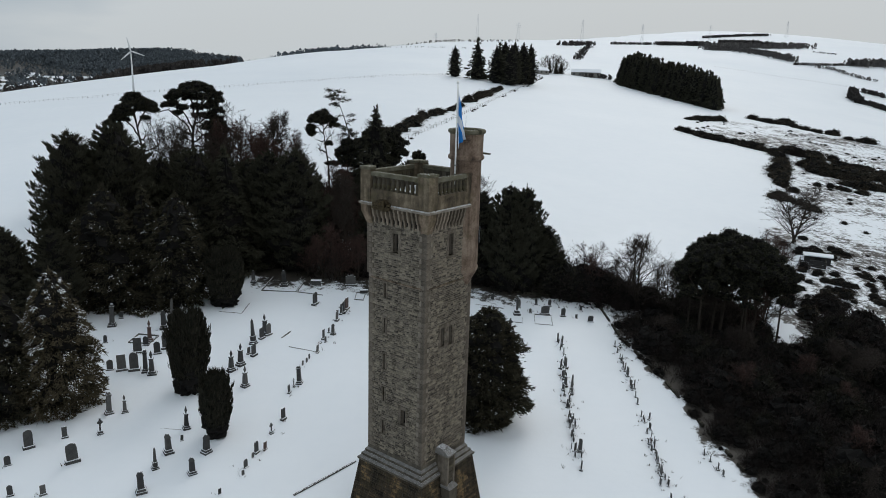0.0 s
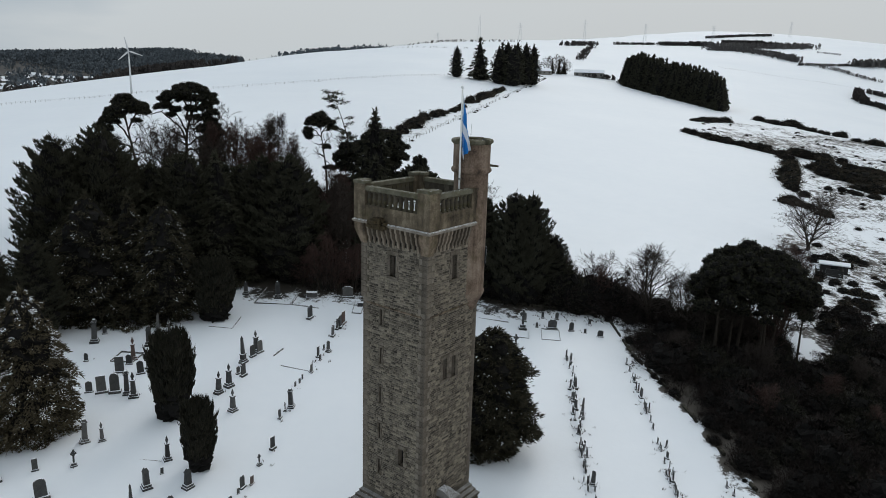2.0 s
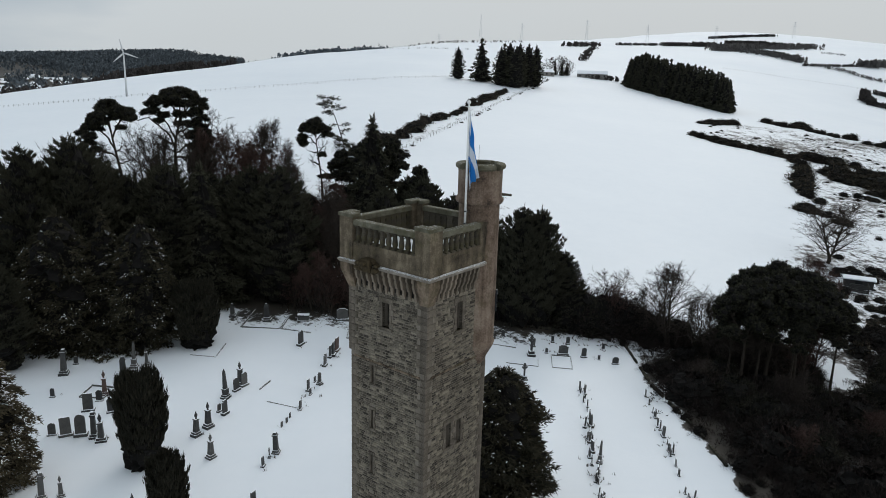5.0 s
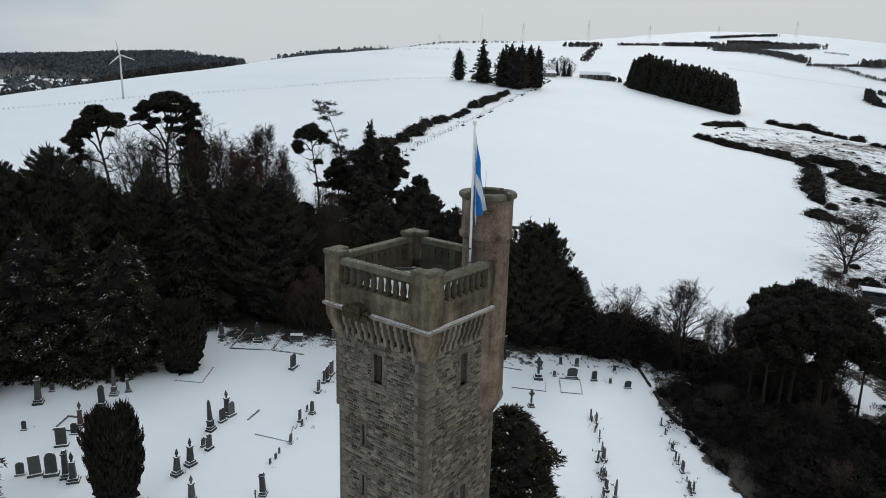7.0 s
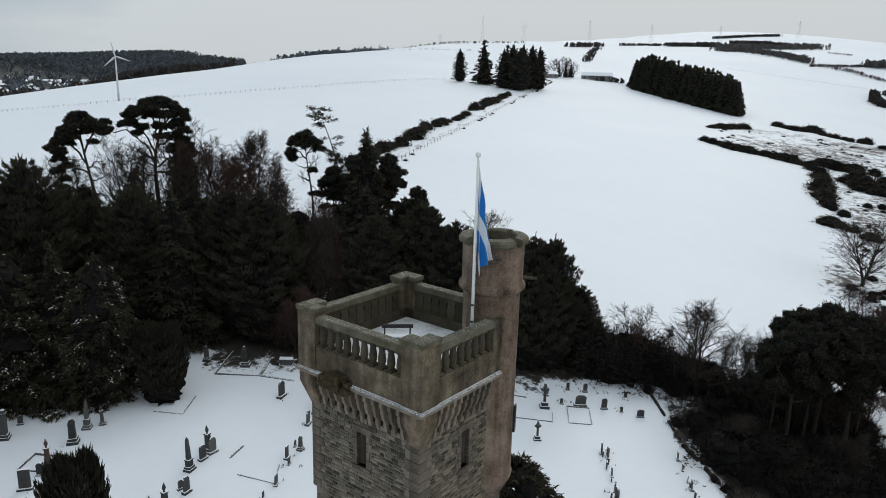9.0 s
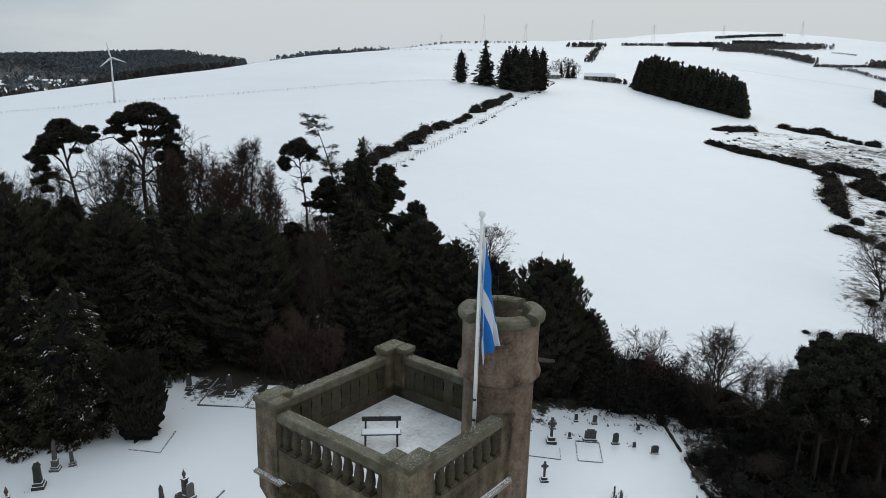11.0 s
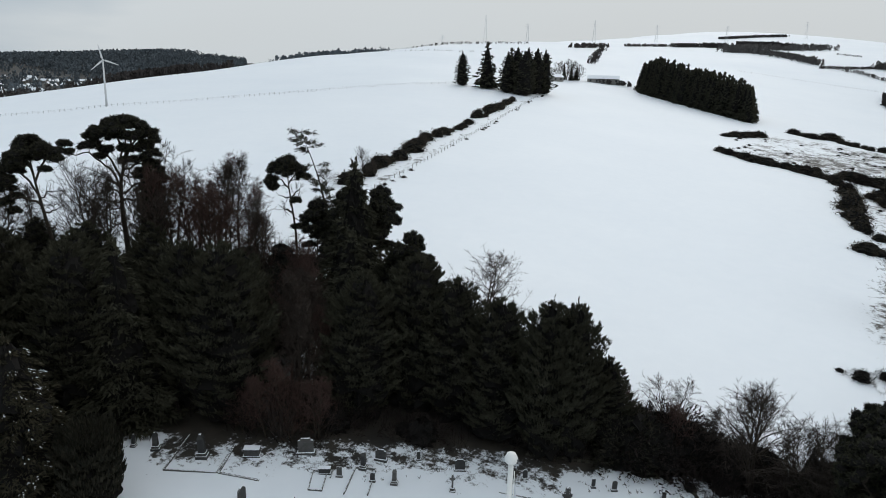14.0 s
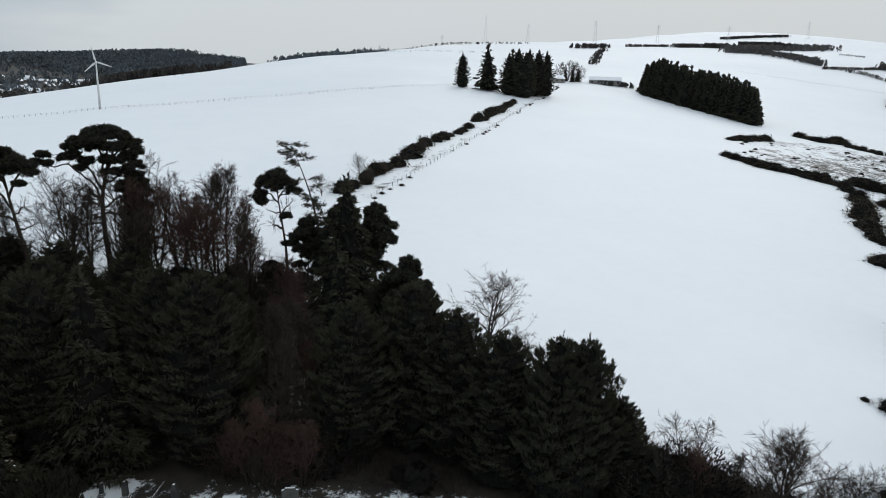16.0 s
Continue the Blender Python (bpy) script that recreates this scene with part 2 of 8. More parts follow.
DARK_STONE = material("dark_granite", [(0.014, 0.014, 0.014), (0.032, 0.032, 0.032), (0.066, 0.065, 0.062)], 2.2, 0.7, 0.4, snow=0.62, objrand=0.35)
PALE_STONE = material("pale_granite", [(0.04, 0.039, 0.037), (0.075, 0.073, 0.069), (0.12, 0.117, 0.11)], 2.2, 0.75, 0.4, snow=0.62, objrand=0.3)
RED_STONE = material("red_granite", [(0.055, 0.034, 0.028), (0.11, 0.068, 0.056)], 2.0, 0.7, 0.35, snow=0.62)
VOID = material("window_glass_dark", [(0.012, 0.013, 0.014), (0.03, 0.03, 0.032)], 1.0, 0.25, 0.0)
NEEDLES = material("dark_conifer_needles", [(0.026, 0.026, 0.018), (0.040, 0.039, 0.026), (0.058, 0.056, 0.038)], 0.5, 0.95, 0.0, island=0.35)
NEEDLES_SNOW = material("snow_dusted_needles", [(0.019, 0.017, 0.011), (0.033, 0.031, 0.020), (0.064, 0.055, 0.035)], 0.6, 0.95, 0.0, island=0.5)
NEEDLES_OLIVE = material("olive_fir_needles", [(0.036, 0.030, 0.019), (0.070, 0.058, 0.036), (0.120, 0.100, 0.066)], 0.6, 0.95, 0.0, island=0.5)
PINE_NEEDLES = material("pine_needles", [(0.020, 0.020, 0.013), (0.033, 0.033, 0.021), (0.052, 0.050, 0.032)], 0.8, 0.9, 0.0, island=0.5)
YEW_LEAF = material("yew_leaves", [(0.014, 0.014, 0.010), (0.023, 0.022, 0.016), (0.038, 0.035, 0.024)], 0.8, 0.95, 0.0, island=0.6)
BARK = material("dark_bark", [(0.022, 0.018, 0.014), (0.055, 0.045, 0.036)], 1.5, 0.95, 0.5)
TWIG = material("bare_twigs", [(0.026, 0.021, 0.018), (0.06, 0.048, 0.04)], 0.7, 0.95, 0.0, island=0.4)
TWIG_RED = material("reddish_twigs", [(0.040, 0.024, 0.020), (0.084, 0.052, 0.044)], 0.7, 0.95, 0.0, island=0.4)
GORSE = material("gorse_and_heather", [(0.027, 0.026, 0.018), (0.054, 0.046, 0.032), (0.096, 0.076, 0.054)], 0.35, 0.9, 0.0, island=0.7, snow=0.26)
BRUSH = material("bramble_stems", [(0.011, 0.009, 0.008), (0.021, 0.016, 0.014), (0.038, 0.029, 0.026)], 0.5, 0.95, 0.0, island=0.6)
BRACKEN = material("dead_bracken", [(0.028, 0.020, 0.013), (0.072, 0.05, 0.033)], 0.5, 0.95, 0.0, island=0.6)
# Pale blue: the haze over the far hills is put into the woods' colour
WOOD_FAR = material("hazed_far_woodland", [(0.072, 0.086, 0.098), (0.135, 0.155, 0.172)], 0.02, 0.95, 0.0, island=0.5)
WOOD_NEAR = material("bare_brown_woodland", [(0.034, 0.030, 0.029), (0.070, 0.062, 0.058)], 0.02, 0.95, 0.0, island=0.5)
WOOD_BARE = material("bare_grey_woodland", [(0.085, 0.078, 0.076), (0.150, 0.140, 0.135)], 0.02, 0.95, 0.0, island=0.5)
WHITE_PAINT = material("white_paint", [(0.70, 0.70, 0.68), (0.82, 0.82, 0.80)], 1.2, 0.4, 0.05)
BLACK_WOOD = material("dark_stained_wood", [(0.014, 0.013, 0.013), (0.036, 0.032, 0.03)], 3.0, 0.6, 0.2, snow=0.3)
POST_WOOD = material("weathered_wood", [(0.06, 0.052, 0.043), (0.13, 0.115, 0.095)], 2.0, 0.9, 0.2)
# Steel paled so that its colour carries the haze over the skyline masts
GREY_METAL = material("hazed_steel", [(0.46, 0.48, 0.50), (0.58, 0.60, 0.62)], 1.0, 0.5, 0.0, metal=0.3)
PALE_METAL = material("white_turbine_paint", [(0.50, 0.51, 0.52), (0.62, 0.63, 0.63)], 0.5, 0.45, 0.0)
IRON = material("black_iron", [(0.015, 0.015, 0.016), (0.03, 0.03, 0.03)], 2.0, 0.6, 0.0)
# Near-black colour that paints the shade in the corbel gaps
CORBEL_SHADE = material("corbel_gap_shade", [(0.010, 0.009, 0.008), (0.026, 0.022, 0.018)], 2.0, 0.95, 0.5)
# Shade deep inside crowns and bushes, put into the colour of added filler bodies
CROWN_SHADE = material("crown_interior_shade", [(0.006, 0.0055, 0.005), (0.013, 0.012, 0.011)], 1.5, 0.95, 0.0)
KERB = material("grave_kerb_stone", [(0.06, 0.06, 0.057), (0.15, 0.147, 0.137)], 2.0, 0.9, 0.4, snow=0.34, fine=5)
PLASTER = material("weathered_plaster", [(0.16, 0.15, 0.135), (0.26, 0.25, 0.23)], 1.0, 0.9, 0.2)
SHED_WALL = material("tarred_boards", [(0.016, 0.015, 0.015), (0.036, 0.034, 0.033)], 1.0, 0.85, 0.2)


# ---------------------------------------------------------------- mesh helpers
def mesh_of(name, verts, faces, mat, smooth=False, inner=0):
    me = bpy.data.meshes.new(name)
    me.from_pydata([tuple(map(float, v)) for v in verts], [], [tuple(map(int, f)) for f in faces])
    me.materials.append(mat)
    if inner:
        # the last faces are a filler body, near-black for the shade inside a crown
        me.materials.append(CROWN_SHADE)
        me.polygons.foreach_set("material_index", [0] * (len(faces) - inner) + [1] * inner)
    if smooth:
        me.polygons.foreach_set("use_smooth", [True] * len(me.polygons))
    me.update()
    return me


def part_mesh(name, me, parent, label=""):
    ob = new(name, me)
    ob.parent = parent
    if label:
        tagged(ob, label)
    return ob


def part(name, bm, mat, parent, label="", smooth=False):
    me = bpy.data.meshes.new(name)
    bmesh.ops.recalc_face_normals(bm, faces=bm.faces)
    bm.to_mesh(me)
    bm.free()
    me.materials.append(mat)
    if smooth:
        me.polygons.foreach_set("use_smooth", [True] * len(me.polygons))
    return part_mesh(name, me, parent, label)


def thing(name, at, label, category, group="", kind=""):
    ob = new(name)
    ob.matrix_world = at if isinstance(at, Matrix) else Matrix.Translation(at)
    ob.empty_display_size = 0.2
    return tagged(ob, label, category, group, kind)


def add_box(bm, x0, x1, y0, y1, z0, z1, bevel=0.0, turn=None):
    made = bmesh.ops.create_cube(bm, size=1.0)["verts"]
    for v in made:
        v.co = Vector((x0 + (v.co.x + 0.5) * (x1 - x0), y0 + (v.co.y + 0.5) * (y1 - y0), z0 + (v.co.z + 0.5) * (z1 - z0)))
    if bevel:
        es = list({e for v in made for e in v.link_edges})
        made = [v for v in bmesh.ops.bevel(bm, geom=es, offset=bevel, segments=1, affect="EDGES")["verts"]]
    if turn is not None:
        bmesh.ops.transform(bm, matrix=turn, verts=made)
    return made


def add_frustum(bm, a, b, z0, z1):
    """A block with the rectangle a (x0, x1, y0, y1) at z0 and b at z1."""
    def ring(r, z):
        return [bm.verts.new(p) for p in ((r[0], r[2], z), (r[1], r[2], z), (r[1], r[3], z), (r[0], r[3], z))]
    lo, hi = ring(a, z0), ring(b, z1)
    bm.faces.new(lo[::-1])
    bm.faces.new(hi)
    for i in range(4):
        bm.faces.new((lo[i], lo[(i + 1) % 4], hi[(i + 1) % 4], hi[i]))


def add_lathe(bm, profile, cx=0, cy=0, n=24, a0=0.0, a1=360.0, close=True):
    """Turns a profile of (radius, z) round a vertical axis."""
    full = abs(a1 - a0) >= 359.9
    cols = n if full else n + 1
    rings = []
    for r, z in profile:
        rings.append([bm.verts.new((cx + r * math.cos(radians(a0 + (a1 - a0) * i / n)), cy + r * math.sin(radians(a0 + (a1 - a0) * i / n)), z)) for i in range(cols)])
    for lo, hi in zip(rings, rings[1:]):
        for i in range(n):
            j = (i + 1) % cols
            bm.faces.new((lo[i], lo[j], hi[j], hi[i]))
    if close and full:
        bm.faces.new(rings[0][::-1])
        bm.faces.new(rings[-1])
    return rings


def add_tube(bm, p, q, r0, r1, n=6):
    p, q = Vector(p), Vector(q)
    way = (q - p).normalized()
    side = way.cross(Vector((0, 0, 1)) if abs(way.z) < 0.9 else Vector((1, 0, 0))).normalized()
    up = way.cross(side)
    a = [bm.verts.new(p + (side * math.cos(k * math.tau / n) + up * math.sin(k * math.tau / n)) * r0) for k in range(n)]
    b = [bm.verts.new(q + (side * math.cos(k * math.tau / n) + up * math.sin(k * math.tau / n)) * r1) for k in range(n)]
    bm.faces.new(a[::-1])
    bm.faces.new(b)
    for k in range(n):
        bm.faces.new((a[k], a[(k + 1) % n], b[(k + 1) % n], b[k]))


# ---------------------------------------------------------------- ground
def ease(a, b, v):
    t = np.clip((v - a) / (b - a), 0, 1)
    return t * t * (3 - 2 * t)


def ground_z(x, y):
    """Height of the land: a churchyard on a slope, a field rising to a brow, wooded hills beyond it in the west."""
    x, y = np.asarray(x, float), np.asarray(y, float)
    z = 1.2 + 0.11 * np.maximum(y, -60) + 0.048 * 18 * np.log1p(np.exp(np.clip((y - 60) / 18, -40, 200)))
    west = 2.2 * (1 - np.exp(np.minimum(x, 0) / 30)) - 0.00024 * np.minimum(x, 0) ** 2
    xe = np.clip(x, 0, 900)
    east = -(0.06 * xe + 0.00013 * xe ** 2) * (1 - 0.9 * ease(400, 900, y))
    z = z + west + east - 7.0 * ease(120, 240, -x) * ease(430, 700, y)
    brow = BROW + 400 * ease(0, 500, x) - WEST_DROP * ease(-60, 120, -x) + 150 * ease(350, 600, -x)
    z = z - 0.0009 * np.clip(y - brow, 0, 700) ** 2
    far = -40 + 0.112 * np.minimum(y, 2600) + 14 * np.sin(x / 210) + 9 * np.sin(x / 83 + 1.3)
    z = np.where((x < -150) & (y > 900), np.maximum(z, far * ease(-150, -420, x) + z * (1 - ease(-150, -420, x))), z)
    z = np.maximum(z + 16 * np.exp(-((x - 560) / 230) ** 2) * ease(950, 1300, y), -60)
    return z - 0.555 + 0.0092 * np.clip(x, -900, 900) - 0.0720 * np.maximum(y, -60)


BROW, WEST_DROP = 950, 300


def gz(x, y):
    return float(ground_z(x, y))


def along(points, step):
    """Points at even steps along a line through the points given, on the ground plan."""
    out = []
    for (x0, y0), (x1, y1) in zip(points, points[1:]):
        n = max(1, int(math.hypot(x1 - x0, y1 - y0) / step))
        out += [(x0 + (x1 - x0) * i / n, y0 + (y1 - y0) * i / n) for i in range(n)]
    return out + [points[-1]]


def seg_dist(x, y, points):
    best = np.full(np.shape(x), 1e9)
    for (x0, y0), (x1, y1) in zip(points, points[1:]):
        dx, dy = x1 - x0, y1 - y0
        t = np.clip(((x - x0) * dx + (y - y0) * dy) / (dx * dx + dy * dy), 0, 1)
        best = np.minimum(best, np.hypot(x - x0 - t * dx, y - y0 - t * dy))
    return best


LANE = [(-21, 160), (-9, 200), (7, 258), (23, 317), (62, 462)]
YARD_EDGE = [(23.8, 57), (24.7, 43.4), (26.9, 33.8), (27.95, 24.2), (29.45, 14.3), (31.5, 4), (37, -20)]


def build_ground():
    def axis(a, b, step, lo, hi, grow=1.09):
        mid = list(np.arange(a, b + 1e-6, step))
        up, down, s = [], [], step
        v = b
        while v < hi:
            s *= grow
            v += s
            up.append(v)
        s, v = step, a
        while v > lo:
            s *= grow
            v -= s
            down.append(v)
        return np.array(down[::-1] + mid + up)

    xs, ys = axis(-62, 62, 1.0, -2600, 2600), axis(-30, 122, 1.0, -1500, 3300)
    X, Y = np.meshgrid(xs, ys)
    Z = ground_z(X, Y)
    near = ease(200, 60, np.hypot(X, Y - 40))
    Z = Z + near * 0.08 * np.sin(X * 0.31 + 0.7 * np.sin(Y * 0.17)) * np.sin(Y * 0.27)
    n, k = X.shape
    verts = np.stack([X, Y, Z], -1).reshape(-1, 3)
    i = np.arange(n * k).reshape(n, k)
    faces = np.stack([i[:-1, :-1], i[:-1, 1:], i[1:, 1:], i[1:, :-1]], -1).reshape(-1, 4)
    me = mesh_of("ground", verts, faces, SNOW_GROUND, smooth=True)
    # where the snow lies thin
    bare = np.zeros(X.shape)
    edge_x = np.interp(Y, [p[1] for p in YARD_EDGE[::-1]], [p[0] for p in YARD_EDGE[::-1]])
    belt_y = np.interp(X, [-70, -40, -30, -12, 4, 14, 24], [34, 44, 57.5, 57.5, 58, 56, 58])
    back_y = np.interp(X, [-90, -60, -30, -15, -5, 5, 14, 20, 26], [100, 104, 100, 96, 86, 76, 66, 61, 58])
    belt = ease(-3.5, 2.5, Y - belt_y) * ease(0, -5, Y - back_y) * ease(-64, -57, X)
    bare = np.maximum(bare, (0.80 - 0.50 * np.exp(-((X + 6.2 + 0.13 * Y) / 2.2) ** 2 - ((Y - 76) / 12) ** 2)) * belt)
    fringe = ease(-11, -2, Y - belt_y) * (X < 12) * (X > -28) * (Y < 64)
    bare = np.maximum(bare, 0.47 * fringe)
    scrub = ease(-0.9, 0.6, X - edge_x + 0.5 * np.sin(Y * 1.3) + 0.4 * np.sin(Y * 0.55 + 2)) * ease(78, 60, X) * ease(64, 57, Y) * (Y > -60)
    deep = 1.2 - 0.35 * ease(6, 3, X - edge_x)
    thin = 0.50 - 0.12 * ease(46, 51, Y) * ease(31, 34, X) * ease(49, 46, X)
    bare = np.maximum(bare, (deep + (thin - deep) * ease(34, 43, Y)) * scrub * (np.hypot(X - 47, Y - 52.5) > 5.5))
    for line in ([(-235, 312), (-200, 311), (-176, 312), (-162, 322), (-131, 325), (-85, 347), (-50, 376), (-3, 413)],):
        bare = np.maximum(bare, 0.36 * ease(2.5, 0.8, seg_dist(X, Y, line)))
    bare = np.maximum(bare, 0.40 * ease(-6, 0, X - edge_x) * (X < edge_x) * ease(30, 20, Y) * (Y > -20))
    bare = np.maximum(bare, 0.36 * ease(3.4, 1.2, seg_dist(X, Y, LANE)))
    heath = ease(0, 9, X - np.interp(Y, [50, 70, 100, 149, 180, 205, 225, 262, 313, 350], [46, 51, 59, 93, 106, 116, 121, 100, 124, 160])) * ease(52, 62, Y) * ease(352, 318, Y + 0.35 * (X - 150)) * ease(420, 300, X)
    bare = np.maximum(bare, (0.41 + 0.10 * np.sin(X * 0.07 + 1) * np.sin(Y * 0.09)) * heath)
    bare = np.maximum(bare, 0.38 * ease(1.6, 0.2, np.hypot(X - 5.5, Y - 22.2) - 2.6) )
    bare = np.maximum(bare, 0.62 * ease(-230, -420, X) * ease(930, 1050, Y))
    at = me.attributes.new("bare", "FLOAT", "POINT")
    at.data.foreach_set("value", bare.reshape(-1).astype(np.float32))
    ob = new("ground", me)
    return tagged(ob, "snow covered churchyard, sloping field and hills", "ground", kind="structure")


build_ground()

# ---------------------------------------------------------------- the tower
# Built in its own plan: square, 6.2 m over the cornice, its corner at the origin of that plan.
SIDE, INSET = 6.2, 0.44
HEAD = 0.40                                      # face of the upper storey under the corbels
TOWER_TURN = 52.6
T_MID, T_FOOT = SIDE / 2, 0.7
turn_m = Matrix.Rotation(radians(TOWER_TURN), 4, "Z")
tower_at = Matrix.Translation(turn_m @ Vector((3.21, 3.21, 0)) + Vector((-0.138, 0.59, T_FOOT))) @ turn_m
TO_PLAN = Matrix.Translation((-T_MID, -T_MID, -T_FOOT))
tower = thing("memorial_tower", tower_at, "tall square rubble stone memorial tower with corbelled parapet", "tower")


def tower_world(x, y, z):
    return tower_at @ (TO_PLAN @ Vector((x, y, z)))


def tpart(name, bm, mat, label="", parent=None, smooth=False):
    bmesh.ops.transform(bm, matrix=TO_PLAN, verts=bm.verts)
    return part(name, bm, mat, parent or tower, label, smooth)


def side_frame(side, depth):
    """Origin, direction along and outward normal of one of the four walls, its plane 'depth' inside the cornice."""
    a, b = depth, SIDE - depth
    return (((a, b, 0), (0, -1, 0), (-1, 0, 0)), ((a, a, 0), (1, 0, 0), (0, -1, 0)),
            ((b, a, 0), (0, 1, 0), (1, 0, 0)), ((b, b, 0), (-1, 0, 0), (0, 1, 0)))[side]


def on_wall(side, depth, u, z, out=0.0):
    o, d, n = side_frame(side, depth)
    return Vector((o[0] + d[0] * u + n[0] * out, o[1] + d[1] * u + n[1] * out, z))


WALL = SIDE - 2 * INSET
LOW, TOP, STEP = 6.9, 24.6, 20.42
# openings: wall, along from its left end, half width, sill, head
OPENINGS = [
    (0, 2.625, 0.24, 22.58, 23.95), (0, 3.49, 0.21, 9.65, 10.85),
    (0, 1.62, 0.075, 19.1, 20.15), (0, 1.60, 0.075, 16.4, 17.5), (0, 1.58, 0.075, 13.6, 14.75),
    (0, 1.55, 0.075, 11.0, 12.1), (0, 1.52, 0.075, 8.3, 9.4),
    (1, 2.59, 0.24, 22.45, 24.0), (1, 2.05, 0.20, 15.75, 17.15), (1, 2.97, 0.20, 15.63, 17.1),
    (2, 2.7, 0.25, 15.7, 17.1), (3, 2.7, 0.25, 15.7, 17.1), (3, 2.7, 0.25, 22.6, 24.0), (2, 2.9, 0.25, 9.6, 11.0),
]


def wall_core(side, name, bottom, top, out):
    """One storey of a wall's own face, with its openings left out and their reveals built in."""
    holes = [(u - w, u + w, a, b) for s, u, w, a, b in OPENINGS if s == side and bottom < a < top]
    us = sorted({0.05, WALL - 0.05, *(h[0] for h in holes), *(h[1] for h in holes)})
    zs = sorted({bottom, top, *(h[2] for h in holes), *(h[3] for h in holes)})
    bm = bmesh.new()

    def quad(*ps):
        bm.faces.new([bm.verts.new(p) for p in ps])

    for u0, u1 in zip(us, us[1:]):
        for z0, z1 in zip(zs, zs[1:]):
            um, zm = (u0 + u1) / 2, (z0 + z1) / 2
            if not any(h[0] < um < h[1] and h[2] < zm < h[3] for h in holes):
                quad(*(on_wall(side, INSET, u, z, out) for u, z in ((u0, z0), (u1, z0), (u1, z1), (u0, z1))))
    for u0, u1, z0, z1 in holes:
        for p, q in (((u0, z0), (u0, z1)), ((u0, z1), (u1, z1)), ((u1, z1), (u1, z0)), ((u1, z0), (u0, z0))):
            quad(on_wall(side, INSET, *p, out), on_wall(side, INSET, *q, out), on_wall(side, INSET, *q, -0.42), on_wall(side, INSET, *p, -0.42))
    bmesh.ops.remove_doubles(bm, verts=bm.verts, dist=0.001)
    return tpart(name, bm, MORTAR)


for s in range(4):
    wall_core(s, "wall", LOW - 0.4, STEP, -0.018)
    wall_core(s, "upper_wall", STEP, TOP, 0.072)

# window panes and their dressed surrounds
for s, u, w, z0, z1 in OPENINGS:
    bm = bmesh.new()
    ps = [on_wall(s, INSET, u - w, z0, -0.36), on_wall(s, INSET, u + w, z0, -0.36), on_wall(s, INSET, u + w, z1, -0.36), on_wall(s, INSET, u - w, z1, -0.36)]
    bm.faces.new([bm.verts.new(p) for p in ps])
    bmesh.ops.solidify(bm, geom=bm.faces[:], thickness=0.02)
    win = tpart("window", bm, VOID, "dark narrow window opening")
    e = 0.17 if w > 0.1 else 0.10

    def stone_box(name, u0, u1, a, b, out):
        bm = bmesh.new()
        p = on_wall(s, INSET, u0, a, -0.1)
        q = on_wall(s, INSET, u1, b, out + (0.09 if a > STEP else 0))
        add_box(bm, min(p.x, q.x), max(p.x, q.x), min(p.y, q.y), max(p.y, q.y), a, b, 0.012)
        tpart(name, bm, QUOIN, "", win)

    zz, k = z0, 0
    while zz < z1 - 0.05:
        zn = min(z1, zz + 0.36)
        wide = e if k % 2 else e * 1.7
        stone_box("jamb_stone", u - w - wide, u - w, zz + 0.006, zn - 0.006, 0.035)
        stone_box("jamb_stone", u + w, u + w + wide, zz + 0.006, zn - 0.006, 0.035)
        zz, k = zn, k + 1
    stone_box("lintel", u - w - e * 1.5, u + w + e * 1.5, z1, z1 + e * 1.6, 0.045)
    stone_box("sill", u - w - e * 1.3, u + w + e * 1.3, z0 - e, z0, 0.08)

# rubble: coursed stones with recessed joints
stone_rng = random.Random(11)
BLOCK = [mesh_of("stone", *(lambda k: (
    [(-.5, 0, -.5), (.5, 0, -.5), (.5, 0, .5), (-.5, 0, .5),
     (-.5 + k, -1, -.5 + k * 1.4), (.5 - k * .8, -1, -.5 + k), (.5 - k, -1, .5 - k * 1.3), (-.5 + k * 1.2, -1, .5 - k)],
    [(4, 5, 6, 7), (0, 1, 5, 4), (1, 2, 6, 5), (2, 3, 7, 6), (3, 0, 4, 7)]))(k), RUBBLE_PIECE) for k in (0.04, 0.07, 0.10, 0.055)]


def courses(length, z0, z1, low, high, short, wide):
    z = z0
    while z < z1 - 0.03:
        h = min(stone_rng.uniform(low, high), z1 - z)
        if z1 - z - h < 0.06:
            h = z1 - z
        u = -stone_rng.random() * 0.2
        while u < length:
            w = stone_rng.uniform(short, wide)
            yield u, min(u + w, length), z, z + h
            u += w
        z += h


def quoin_reach(z, end):
    return (0.34, 0.56)[(int(z / 0.38) + end) % 2]


